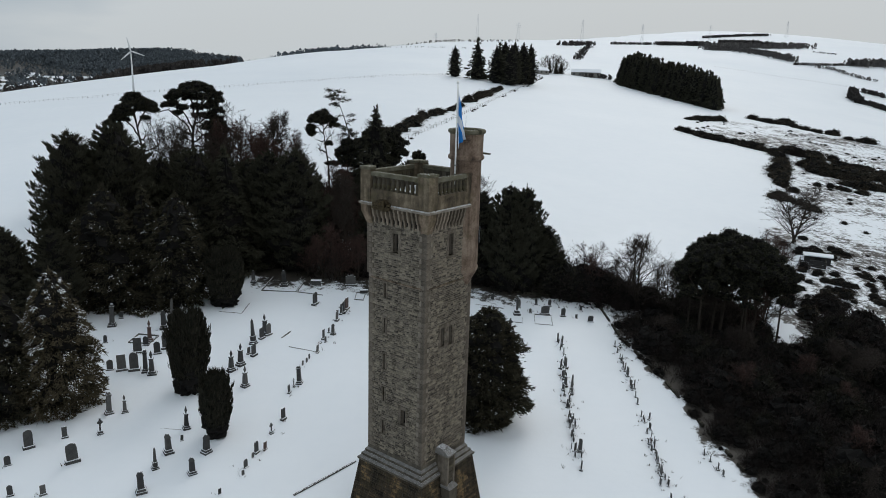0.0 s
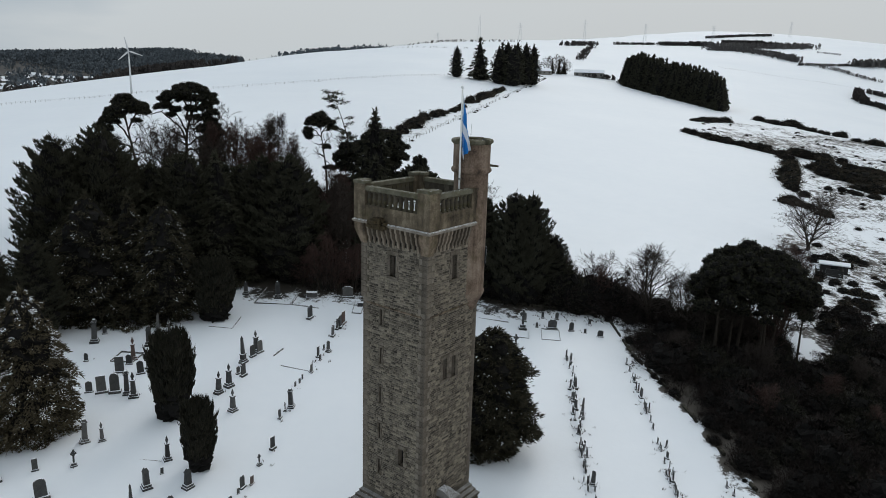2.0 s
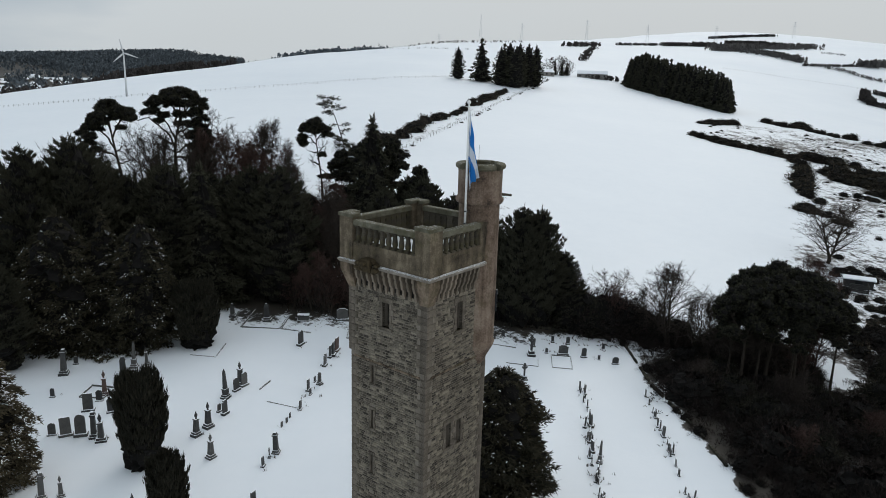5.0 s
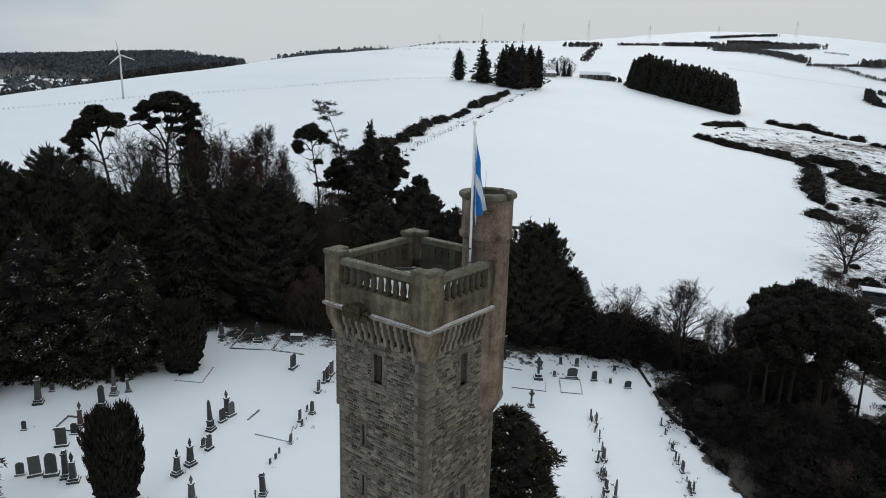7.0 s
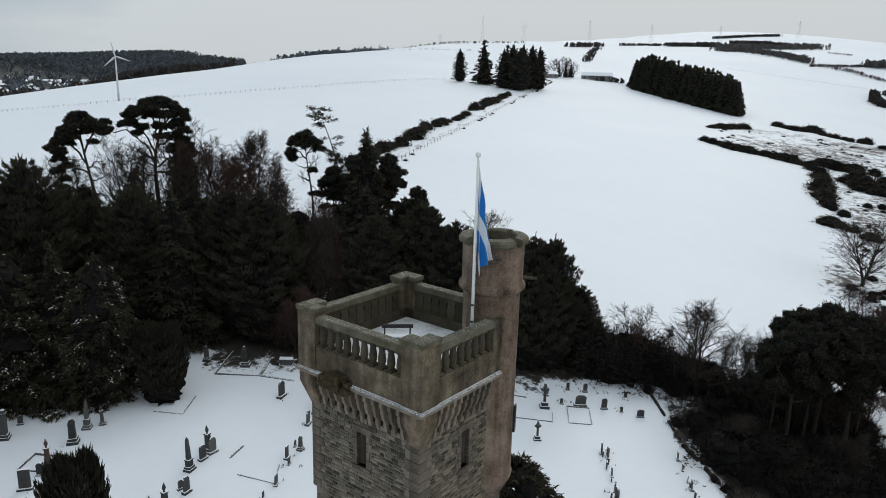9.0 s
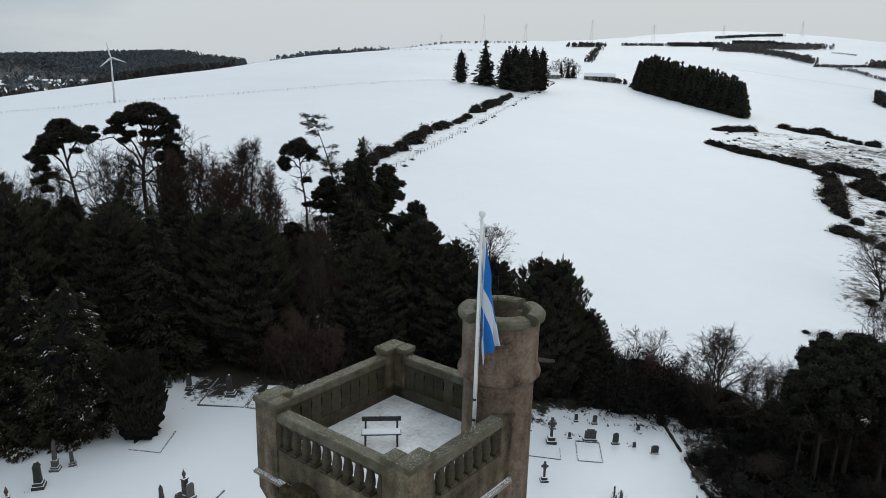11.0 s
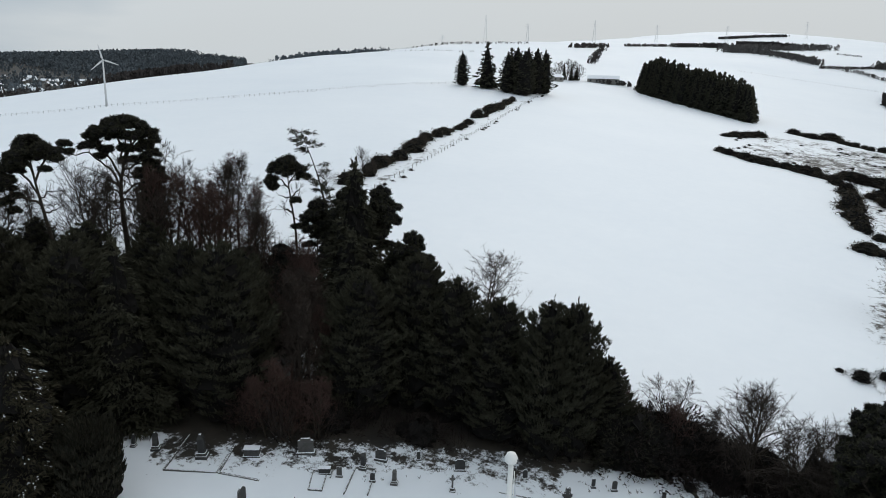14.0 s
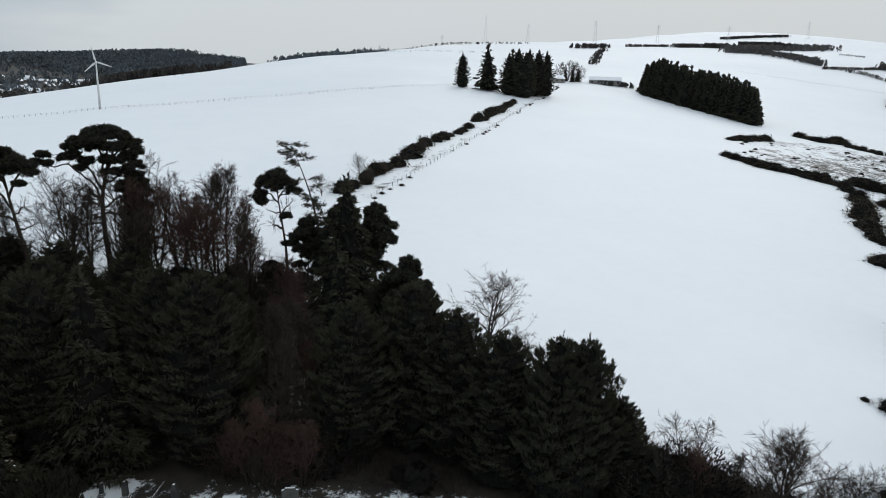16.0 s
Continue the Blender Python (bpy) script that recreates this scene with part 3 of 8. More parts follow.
def wall_stones(side):
    holes = [(u - w - (0.2 if w > 0.1 else 0.11), u + w + (0.2 if w > 0.1 else 0.11), a - 0.16, b + 0.25) for s, u, w, a, b in OPENINGS if s == side]
    verts, faces = [], []
    o, d, n = side_frame(side, INSET)
    rot = Matrix(((d[0], -n[0], 0), (d[1], -n[1], 0), (0, 0, 1))).to_4x4()
    for u0, u1, z0, z1 in courses(WALL, LOW, TOP, 0.09, 0.19, 0.14, 0.48):
        u0, u1 = max(u0, quoin_reach(z0, 0)), min(u1, WALL - quoin_reach(z0, 1))
        if u1 - u0 < 0.09:
            continue
        for h in holes:
            if z1 > h[2] and z0 < h[3] and u1 > h[0] and u0 < h[1]:
                if u0 < h[0]:
                    u1 = h[0]
                elif u1 > h[1]:
                    u0 = h[1]
                else:
                    u1 = u0
        if u1 - u0 < 0.07:
            continue
        j = stone_rng.uniform(0.009, 0.016)
        out = stone_rng.uniform(-0.004, 0.022) + (0.09 if z0 > STEP else 0)
        if side < 2 and z0 > 23.25:
            ob = new("stone", BLOCK[stone_rng.randrange(4)])
            ob.parent = tower
            c = on_wall(side, INSET, (u0 + u1) / 2, (z0 + z1) / 2, 0.03)
            ob.matrix_local = TO_PLAN @ Matrix.Translation(c) @ rot @ Matrix.Diagonal((u1 - u0 - 2 * j, out - 0.03, z1 - z0 - 2 * j, 1))
            continue
        b, k = len(verts), 0.016
        for uu, zz, oo in ((u0 + j, z0 + j, -0.05), (u1 - j, z0 + j, -0.05), (u1 - j, z1 - j, -0.05), (u0 + j, z1 - j, -0.05),
                           (u0 + j + k, z0 + j + k, out), (u1 - j - k, z0 + j + k * 1.3, out), (u1 - j - k, z1 - j - k, out), (u0 + j + k, z1 - j - k * 1.2, out)):
            verts.append(TO_PLAN @ on_wall(side, INSET, uu, zz, oo))
        faces += [(b + 4, b + 5, b + 6, b + 7), (b, b + 1, b + 5, b + 4), (b + 1, b + 2, b + 6, b + 5), (b + 2, b + 3, b + 7, b + 6), (b + 3, b, b + 4, b + 7)]
    ob = part_mesh("rubble", mesh_of("rubble", verts, faces, RUBBLE), tower)
    tagged(ob, "coursed grey brown rubble stones", kind="stuff")


# quoins: dressed stones that turn each corner
for corner in range(4):
    z = LOW
    cx, cy = ((INSET, SIDE - INSET), (INSET, INSET), (SIDE - INSET, INSET), (SIDE - INSET, SIDE - INSET))[corner]
    sx, sy = ((1, -1), (1, 1), (-1, 1), (-1, -1))[corner]
    shared = {}
    k = 0
    while z < TOP - 0.1:
        grow_out = 0.115 if z > STEP - 0.1 else 0.02
        key = (k % 2, grow_out)
        if key not in shared:
            bm = bmesh.new()
            lx, ly = ((0.56, 0.34), (0.34, 0.56))[k % 2]
            add_box(bm, min(-sx * grow_out, sx * lx), max(-sx * grow_out, sx * lx), min(-sy * grow_out, sy * ly), max(-sy * grow_out, sy * ly), 0.006, 0.375, 0.016)
            me = bpy.data.meshes.new("quoin")
            bm.to_mesh(me)
            bm.free()
            me.materials.append(QUOIN)
            shared[key] = me
        ob = part_mesh("quoin", shared[key], tower)
        ob.matrix_local = TO_PLAN @ Matrix.Translation((cx, cy, z))
        z, k = z + 0.383, k + 1


def ring_block(bm, o0, o1, z0, z1):
    add_frustum(bm, (o0, SIDE - o0, o0, SIDE - o0), (o1, SIDE - o1, o1, SIDE - o1), z0, z1)


# battered base with stepped weathering course
bm = bmesh.new()
ring_block(bm, -0.85, -0.02, 0.0, 5.75)
tpart("base_core", bm, DARK_SANDSTONE)
for o0, o1, z0, z1, tread in ((-0.10, -0.16, 5.62, 5.70, 0), (-0.16, -0.16, 5.70, 5.83, 0), (-0.15, 0.05, 5.83, 5.96, 1), (0.06, 0.06, 5.96, 6.15, 0), (0.07, 0.25, 6.15, 6.29, 1), (0.26, 0.26, 6.29, 6.48, 0), (0.27, 0.43, 6.48, 6.64, 1), (0.42, 0.45, 6.64, 6.95, 0)):
    bm = bmesh.new()
    ring_block(bm, o0, o1, z0, z1)
    if tread:
        tpart("sloped_tread", bm, TREAD, "sloping ledge with a film of snow, paled for sky light")
    else:
        tpart("weathering_course", bm, WEATHERED, "stepped stone moulding over the base")
verts, faces = [], []
for side in range(4):
    for u0, u1, z0, z1 in courses(1.0, 0.0, 5.7, 0.16, 0.29, 0.05, 0.13):
        u0 = max(0.0, u0)
        if u1 - u0 < 0.02:
            continue
        out = stone_rng.uniform(0.02, 0.07)
        b = len(verts)
        for uu, zz, oo in ((u0, z0 + .015, -.02), (u1 - .003, z0 + .015, -.02), (u1 - .003, z1 - .01, -.02), (u0, z1 - .01, -.02),
                           (u0 + .008, z0 + .05, out), (u1 - .011, z0 + .045, out), (u1 - .012, z1 - .05, out), (u0 + .009, z1 - .045, out)):
            dep = -0.85 + zz / 5.75 * 0.83
            verts.append(TO_PLAN @ on_wall(side, dep, uu * (SIDE - 2 * dep), zz, oo))
        faces += [(b + 4, b + 5, b + 6, b + 7), (b, b + 1, b + 5, b + 4), (b + 1, b + 2, b + 6, b + 5), (b + 2, b + 3, b + 7, b + 6), (b + 3, b, b + 4, b + 7)]
tagged(part_mesh("base_rubble", mesh_of("base_rubble", verts, faces, BASE_STONE), tower), "rust stained rock faced base stones", kind="stuff")

# offset course where the upper storey steps out
bm = bmesh.new()
for side in range(4):
    p, q = on_wall(side, INSET, 0.3, STEP - 0.06, -0.02), on_wall(side, INSET, WALL - 0.3, STEP + 0.06, 0.115)
    add_box(bm, min(p.x, q.x), max(p.x, q.x), min(p.y, q.y), max(p.y, q.y), p.z, q.z, 0.02)
tpart("offset_course", bm, ASHLAR)

# corbel table
def corbel_mesh():
    prof = [(0.0, 0.0), (-0.10, 0.05), (-0.16, 0.26), (-0.15, 0.36), (-0.24, 0.44), (-0.33, 0.66), (-0.32, 0.80), (-0.40, 0.86), (-0.40, 1.05), (0.05, 1.05), (0.05, 0.0)]
    bm = bmesh.new()
    l = [bm.verts.new((-0.074, y, z)) for y, z in prof]
    r = [bm.verts.new((0.074, y, z)) for y, z in prof]
    bm.faces.new(l)
    bm.faces.new(r[::-1])
    for i in range(len(prof)):
        j = (i + 1) % len(prof)
        bm.faces.new((l[i], r[i], r[j], l[j]))
    bmesh.ops.recalc_face_normals(bm, faces=bm.faces)
    me = bpy.data.meshes.new("corbel")
    bm.to_mesh(me)
    bm.free()
    me.materials.append(ASHLAR_PIECE)
    return me


CORBEL = corbel_mesh()
for side in range(4):
    o, d, n = side_frame(side, HEAD)
    rot = Matrix(((d[0], -n[0], 0), (d[1], -n[1], 0), (0, 0, 1))).to_4x4()
    count = 11 if side in (0, 3) else 9
    for i in range(count):
        u = 0.72 + i * 0.40 if side in (0, 3) else 0.72 + i * 0.38
        if side == 2:
            u = WALL - u
        ob = part_mesh("corbel", CORBEL, tower)
        ob.matrix_local = TO_PLAN @ Matrix.Translation(on_wall(side, HEAD, u, 24.42, 0)) @ rot @ Matrix.Diagonal((1, 1, 1.25, 1))
# solid corner corbels and the shaded wall behind
for cx, cy, sx, sy in ((0, 0, 1, 1), (0, SIDE, 1, -1), (SIDE, SIDE, -1, -1)):
    bm = bmesh.new()
    lo = (cx + sx * 0.34, cx + sx * 0.86, cy + sy * 0.34, cy + sy * 0.86)
    hi = (cx + sx * 0.02, cx + sx * 0.90, cy + sy * 0.02, cy + sy * 0.90)
    def rect(r):
        return (min(r[0], r[1]), max(r[0], r[1]), min(r[2], r[3]), max(r[2], r[3]))
    add_frustum(bm, rect(lo), rect(hi), 24.3, 25.3)
    add_frustum(bm, rect(hi), rect(hi), 25.3, 25.76)
    tpart("corner_corbel", bm, ASHLAR)
bm = bmesh.new()


def cut_ring(bm, o0, o1, z0, z1):
    """As ring_block, but stopping against the turret at its corner."""
    def outline(o, z):
        return [bm.verts.new(p) for p in ((o, o, z), (4.7, o, z), (SIDE - o, 1.5, z), (SIDE - o, SIDE - o, z), (o, SIDE - o, z))]
    lo, hi = outline(o0, z0), outline(o1, z1)
    bm.faces.new(lo[::-1])
    bm.faces.new(hi)
    for i in range(5):
        bm.faces.new((lo[i], lo[(i + 1) % 5], hi[(i + 1) % 5], hi[i]))


cut_ring(bm, -0.02, -0.10, 25.72, 25.80)
cut_ring(bm, -0.10, -0.10, 25.80, 25.89)
cut_ring(bm, -0.10, 0.0, 25.89, 25.94)
tpart("cornice", bm, SNOWY_LEDGE, "string course under the parapet with snow on its ledge")

# parapet: plinth wall, balusters, rail, corner piers
TH = 0.42
FLOOR = 26.50


def ring_wall(bm, o, z0, z1, th=TH, bevel=0.0, cut=0.0):
    a, b = o, SIDE - o
    add_box(bm, a, a + th, a, b, z0, z1, bevel)
    add_box(bm, b - th, b, a + cut, b, z0, z1, bevel)
    add_box(bm, a + th, b - th - cut * 0.6, a, a + th, z0, z1, bevel)
    add_box(bm, a + th, b - th, b - th, b, z0, z1, bevel)


bm = bmesh.new()
ring_wall(bm, 0.05, 25.93, 26.90, cut=0.9)
tpart("parapet_wall", bm, PARAPET_STONE, "plain sandstone parapet wall with moss stains")
a, b = 0.05, SIDE - 0.05
for x0, x1, y0, y1 in ((a - .02, a + TH + .02, 0.9, SIDE - 0.9), (b - TH - .02, b + .02, 2.1, SIDE - 0.9), (0.9, 4.35, a - .02, a + TH + .02), (0.9, SIDE - 0.9, b - TH - .02, b + .02)):
    bm = bmesh.new()
    add_box(bm, x0, x1, y0, y1, 27.80, 28.09, 0.035)
    tpart("handrail", bm, COPING, "broad lichened coping rail")


def baluster_mesh():
    bm = bmesh.new()
    add_box(bm, -0.15, 0.15, -0.17, 0.17, 0.0, 0.09)
    add_lathe(bm, [(0.145, 0.09), (0.115, 0.15), (0.15, 0.30), (0.145, 0.42), (0.11, 0.64), (0.105, 0.74), (0.14, 0.80), (0.14, 0.83)], n=12)
    add_box(bm, -0.15, 0.15, -0.17, 0.17, 0.83, 0.92)
    bmesh.ops.recalc_face_normals(bm, faces=bm.faces)
    me = bpy.data.meshes.new("baluster")
    bm.to_mesh(me)
    bm.free()
    me.materials.append(DARK_SANDSTONE)
    return me


def slab_baluster():
    """The far balusters: broad flat pieces that all but touch, with a narrow waist."""
    half = [(0.213, 0.0), (0.213, 0.10), (0.19, 0.16), (0.213, 0.30), (0.208, 0.44), (0.178, 0.62), (0.180, 0.72), (0.213, 0.80), (0.213, 0.92)]
    outline = half + [(-w, z) for w, z in half[::-1]]
    bm = bmesh.new()
    near, far = [bm.verts.new((w, -0.17, z)) for w, z in outline], [bm.verts.new((w, 0.17, z)) for w, z in outline]
    bm.faces.new(near)
    bm.faces.new(far[::-1])
    for i in range(len(outline)):
        j = (i + 1) % len(outline)
        bm.faces.new((near[i], far[i], far[j], near[j]))
    bmesh.ops.recalc_face_normals(bm, faces=bm.faces)
    me = bpy.data.meshes.new("baluster")
    bm.to_mesh(me)
    bm.free()
    me.materials.append(DARK_SANDSTONE)
    return me


BALUSTER = [baluster_mesh(), slab_baluster()]
for side in range(4):
    for i in range(10):
        u = 1.13 + i * 0.432
        if side == 1 and u > 4.2 or side == 2 and u < 1.9:
            continue
        p = on_wall(side, 0.05 + TH / 2, u - 0.05 - TH / 2, 26.89)
        ob = part_mesh("baluster", BALUSTER[side > 1], tower)
        ob.matrix_local = TO_PLAN @ Matrix.Translation(p) @ Matrix.Rotation(0 if side % 2 else radians(90), 4, "Z")

for cx, cy, sx, sy, up in ((0, 0, 1, 1, 0), (0, SIDE, 1, -1, 0), (SIDE, SIDE, -1, -1, 0)):
    bm = bmesh.new()

    def corner(o, reach, th, z0, z1, bev):
        for (x0, x1), (y0, y1) in (((o, reach), (o, o + th)), ((o, o + th), (o + th, reach))):
            xs, ys = sorted((cx + sx * x0, cx + sx * x1)), sorted((cy + sy * y0, cy + sy * y1))
            add_box(bm, xs[0], xs[1], ys[0], ys[1], z0, z1, bev)
    corner(0.0, 0.95, 0.50, 25.95, 28.21 + up, 0.0)
    pier = tpart("corner_pier", bm, PARAPET_STONE)
    bm = bmesh.new()
    corner(-0.06, 1.01, 0.62, 28.20 + up, 28.39 + up, 0.03)
    tpart("pier_cap", bm, COPING, "flat lichened cap stone", pier)
# plain wall between balustrade and turret
bm = bmesh.new()
add_box(bm, 4.2, 5.0, 0.03, 0.50, 26.8, 28.10, 0.02)
tpart("parapet_end", bm, PARAPET_STONE)
bm = bmesh.new()
add_box(bm, SIDE - 0.50, SIDE - 0.03, 1.3, 2.15, 26.8, 28.10, 0.02)
tpart("parapet_end", bm, PARAPET_STONE)
# darker facing, 3 cm thick, over the inner side of the parapet wall
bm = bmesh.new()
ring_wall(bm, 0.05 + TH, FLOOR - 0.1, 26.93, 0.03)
tpart("parapet_lining", bm, DARK_SANDSTONE, "thin dark stone facing inside the parapet")
bm = bmesh.new()
add_box(bm, 0.4, SIDE - 0.4, 0.4, SIDE - 0.4, 26.1, FLOOR)
tpart("roof_deck", bm, DECK_SNOW, "flat tower roof under thin trodden snow")
bm = bmesh.new()
ring_wall(bm, 0.40, 24.5, 26.4, 0.3)
tpart("upper_wall_core", bm, MOSSY)
# added ring whose near-black stands for deep shade behind the corbels
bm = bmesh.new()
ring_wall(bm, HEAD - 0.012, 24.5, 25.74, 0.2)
tpart("corbel_backing", bm, CORBEL_SHADE, "near-black backing that paints shade between the corbels")
# worn carved spout below the parapet, thick with moss
bm = bmesh.new()
spout_rng = random.Random(8)
add_box(bm, -0.46, 0.1, 3.65, 4.30, 25.93, 26.28, 0.06)
add_box(bm, -0.72, -0.32, 3.78, 4.16, 25.96, 26.16, 0.05)
add_box(bm, -0.36, 0.05, 3.70, 4.25, 25.52, 25.97, 0.08)
tpart("carved_spout", bm, MOSSY, "worn carved stone spout overgrown with brown moss")
bm = bmesh.new()
for _ in range(16):
    y, z, w = spout_rng.uniform(3.3, 4.75), spout_rng.uniform(25.55, 26.2), spout_rng.uniform(0.10, 0.22)
    add_box(bm, -0.16 - w * 0.8, 0.02, y - w, y + w, z - w * 0.6, z + w * 0.6, w * 0.4)
tagged(tpart("moss", bm, MOSSY, "thick brown moss below the parapet"), kind="stuff")

# stair turret at one corner
TX, TY = 5.30, 0.975
bm = bmesh.new()
add_lathe(bm, [(0.10, 19.15), (0.35, 19.5), (0.62, 19.9), (0.66, 20.05), (0.95, 20.6), (1.13, 20.95), (1.17, 21.12), (1.11, 21.25), (1.10, 28.95)], TX, TY, 32)
tur = tpart("turret", bm, TURRET_STONE, "round corbelled stair turret of dressed stone", smooth=False)
bm = bmesh.new()
add_lathe(bm, [(1.10, 28.9), (1.27, 29.02), (1.30, 29.12), (1.27, 29.22), (1.17, 29.34)], TX, TY, 32)
tpart("ring_moulding", bm, TURRET_STONE, "weathered ring moulding", tur)
bm = bmesh.new()
outer = [(1.18, 29.3), (1.18, 30.60), (1.20, 30.76)]
inner = [(0.86, 30.76), (0.86, 29.75), (0.02, 29.75)]
add_lathe(bm, outer + inner, TX, TY, 32, close=False)
tpart("turret_drum", bm, TURRET_STONE, "", tur)
for k in range(4):
    bm = bmesh.new()
    a0 = k * 90 - 54.3 + 45 + 8
    prof = [(1.18, 30.74), (1.26, 30.80), (1.33, 30.85), (1.34, 30.98), (1.27, 31.06), (1.05, 31.10), (0.90, 31.08), (0.84, 31.02), (0.84, 30.74)]
    rings = add_lathe(bm, prof, TX, TY, 10, a0, a0 + 74, close=False)
    for end in (0, -1):
        bm.faces.new([r[end] for r in rings])
    for i in range(10):
        bm.faces.new((rings[0][i], rings[0][i + 1], rings[-1][i + 1], rings[-1][i]))
    tpart("merlon", bm, COPING, "curved lichened coping stone", tur)
bm = bmesh.new()
spout_way = Vector((math.cos(radians(-52)), math.sin(radians(-52)), 0))
add_tube(bm, Vector((TX, TY, 29.42)) + spout_way * 1.0, Vector((TX, TY, 29.36)) + spout_way * 1.72, 0.085, 0.06, 8)
tpart("water_spout", bm, DARK_SANDSTONE, "", tur)
bm = bmesh.new()
add_box(bm, TX + 0.15, TX + 0.33, TY - 1.18, TY - 1.10, 22.9, 24.1, 0.0)
bmesh.ops.rotate(bm, verts=bm.verts, cent=(TX, TY, 23.5), matrix=Matrix.Rotation(radians(18), 3, "Z"))
tpart("turret_slit", bm, VOID, "", tur)
bm = bmesh.new()
add_tube(bm, (TX + 0.5, TY + 0.5, 29.7), (TX + 0.5, TY + 0.5, 31.9), 0.012, 0.008, 5)
tpart("aerial", bm, IRON, "thin metal rod", tur)

# stepped stone niche on the battered base
bm = bmesh.new()
add_box(bm, 2.12, 2.92, -0.62, 0.6, 0.3, 7.45, 0.03)
add_box(bm, 2.04, 3.0, -1.02, 0.3, 0.3, 4.85, 0.04)
niche = tpart("buttress", bm, DARK_SANDSTONE, "narrow dark stepped stone buttress on the base")
for x0 in (2.06, 2.80):
    bm = bmesh.new()
    add_box(bm, x0, x0 + 0.18, -0.76, 0.2, 5.0, 7.4, 0.02)
    tpart("pilaster", bm, QUOIN, "", niche)
for k in range(9):
    bm = bmesh.new()
    add_box(bm, 2.24, 2.80, -0.68 - 0.03 * (k % 2), -0.55, 5.05 + 0.26 * k, 5.28 + 0.26 * k, 0.02)
    tpart("stone", bm, DARK_SANDSTONE, "", niche)
bm = bmesh.new()
add_box(bm, 2.0, 3.04, -0.84, 0.45, 7.42, 7.58, 0.03)
add_frustum(bm, (2.03, 3.01, -0.80, 0.45), (2.16, 2.88, -0.1, 0.45), 7.58, 7.84)
tpart("cap", bm, TREAD, "pale sloping cap stone", niche)
bm = bmesh.new()
add_frustum(bm, (1.98, 3.06, -1.08, 0.1), (2.1, 2.94, -0.72, 0.1), 4.85, 5.10)
tpart("sill", bm, TREAD, "pale sloping set-off", niche)

# flagpole, flag and bench
pole = thing("flagpole", tower_world(3.72, 0.74, FLOOR), "white painted flagpole clamped to the turret", "flagpole")
bm = bmesh.new()
add_tube(bm, (0, 0, 0), (0, 0, 7.65), 0.055, 0.042, 10)
part("pole", bm, WHITE_PAINT, pole, smooth=True)
bm = bmesh.new()
add_lathe(bm, [(0.02, 7.63), (0.085, 7.67), (0.10, 7.74), (0.07, 7.81), (0.01, 7.83)], n=12)
part("finial", bm, WHITE_PAINT, pole, "rounded white cap", smooth=True)
for z in (1.5, 2.15):
    bm = bmesh.new()
    add_lathe(bm, [(0.075, z), (0.075, z + 0.07)], n=10)
    add_tube(bm, (0, 0, z + 0.035), (0.13, -0.02, z + 0.035), 0.025, 0.025, 6)
    part("bracket", bm, IRON, pole, "black iron clamp")
bm = bmesh.new()
add_tube(bm, (0.06, -0.05, 0.8), (0.055, -0.05, 7.55), 0.008, 0.008, 4)
part("halyard", bm, WHITE_PAINT, pole)


def flag_material():
    m = bpy.data.materials.new("saltire_cloth")
    m.use_nodes = True
    nt = m.node_tree
    N, L = nt.nodes, nt.links
    uv = N.new("ShaderNodeUVMap")
    uv.uv_map = "cloth"
    sep = N.new("ShaderNodeSeparateXYZ")
    L.new(uv.outputs[0], sep.inputs[0])

    def math_node(op, a, b=None):
        n = N.new("ShaderNodeMath")
        n.operation = op
        for i, v in enumerate((a, b)):
            if v is None:
                continue
            if isinstance(v, (int, float)):
                n.inputs[i].default_value = v
            else:
                L.new(v, n.inputs[i])
        return n.outputs[0]
    d1 = math_node("ABSOLUTE", math_node("SUBTRACT", sep.outputs["X"], sep.outputs["Y"]))
    d2 = math_node("ABSOLUTE", math_node("SUBTRACT", math_node("ADD", sep.outputs["X"], sep.outputs["Y"]), 1.0))
    band = math_node("LESS_THAN", math_node("MINIMUM", d1, d2), 0.165)
    mx = N.new("ShaderNodeMix")
    mx.data_type = "RGBA"
    L.new(band, mx.inputs["Factor"])
    mx.inputs["A"].default_value = (0.012, 0.21, 0.58, 1)
    mx.inputs["B"].default_value = (0.72, 0.75, 0.80, 1)
    b = N["Principled BSDF"]
    L.new(mx.outputs["Result"], b.inputs["Base Color"])
    b.inputs["Roughness"].default_value = 0.8
    tr = N.new("ShaderNodeBsdfTranslucent")
    L.new(mx.outputs["Result"], tr.inputs["Color"])
    ms = N.new("ShaderNodeMixShader")
    ms.inputs[0].default_value = 0.35
    L.new(b.outputs[0], ms.inputs[1])
    L.new(tr.outputs[0], ms.inputs[2])
    L.new(ms.outputs[0], N["Material Output"].inputs[0])
    return m


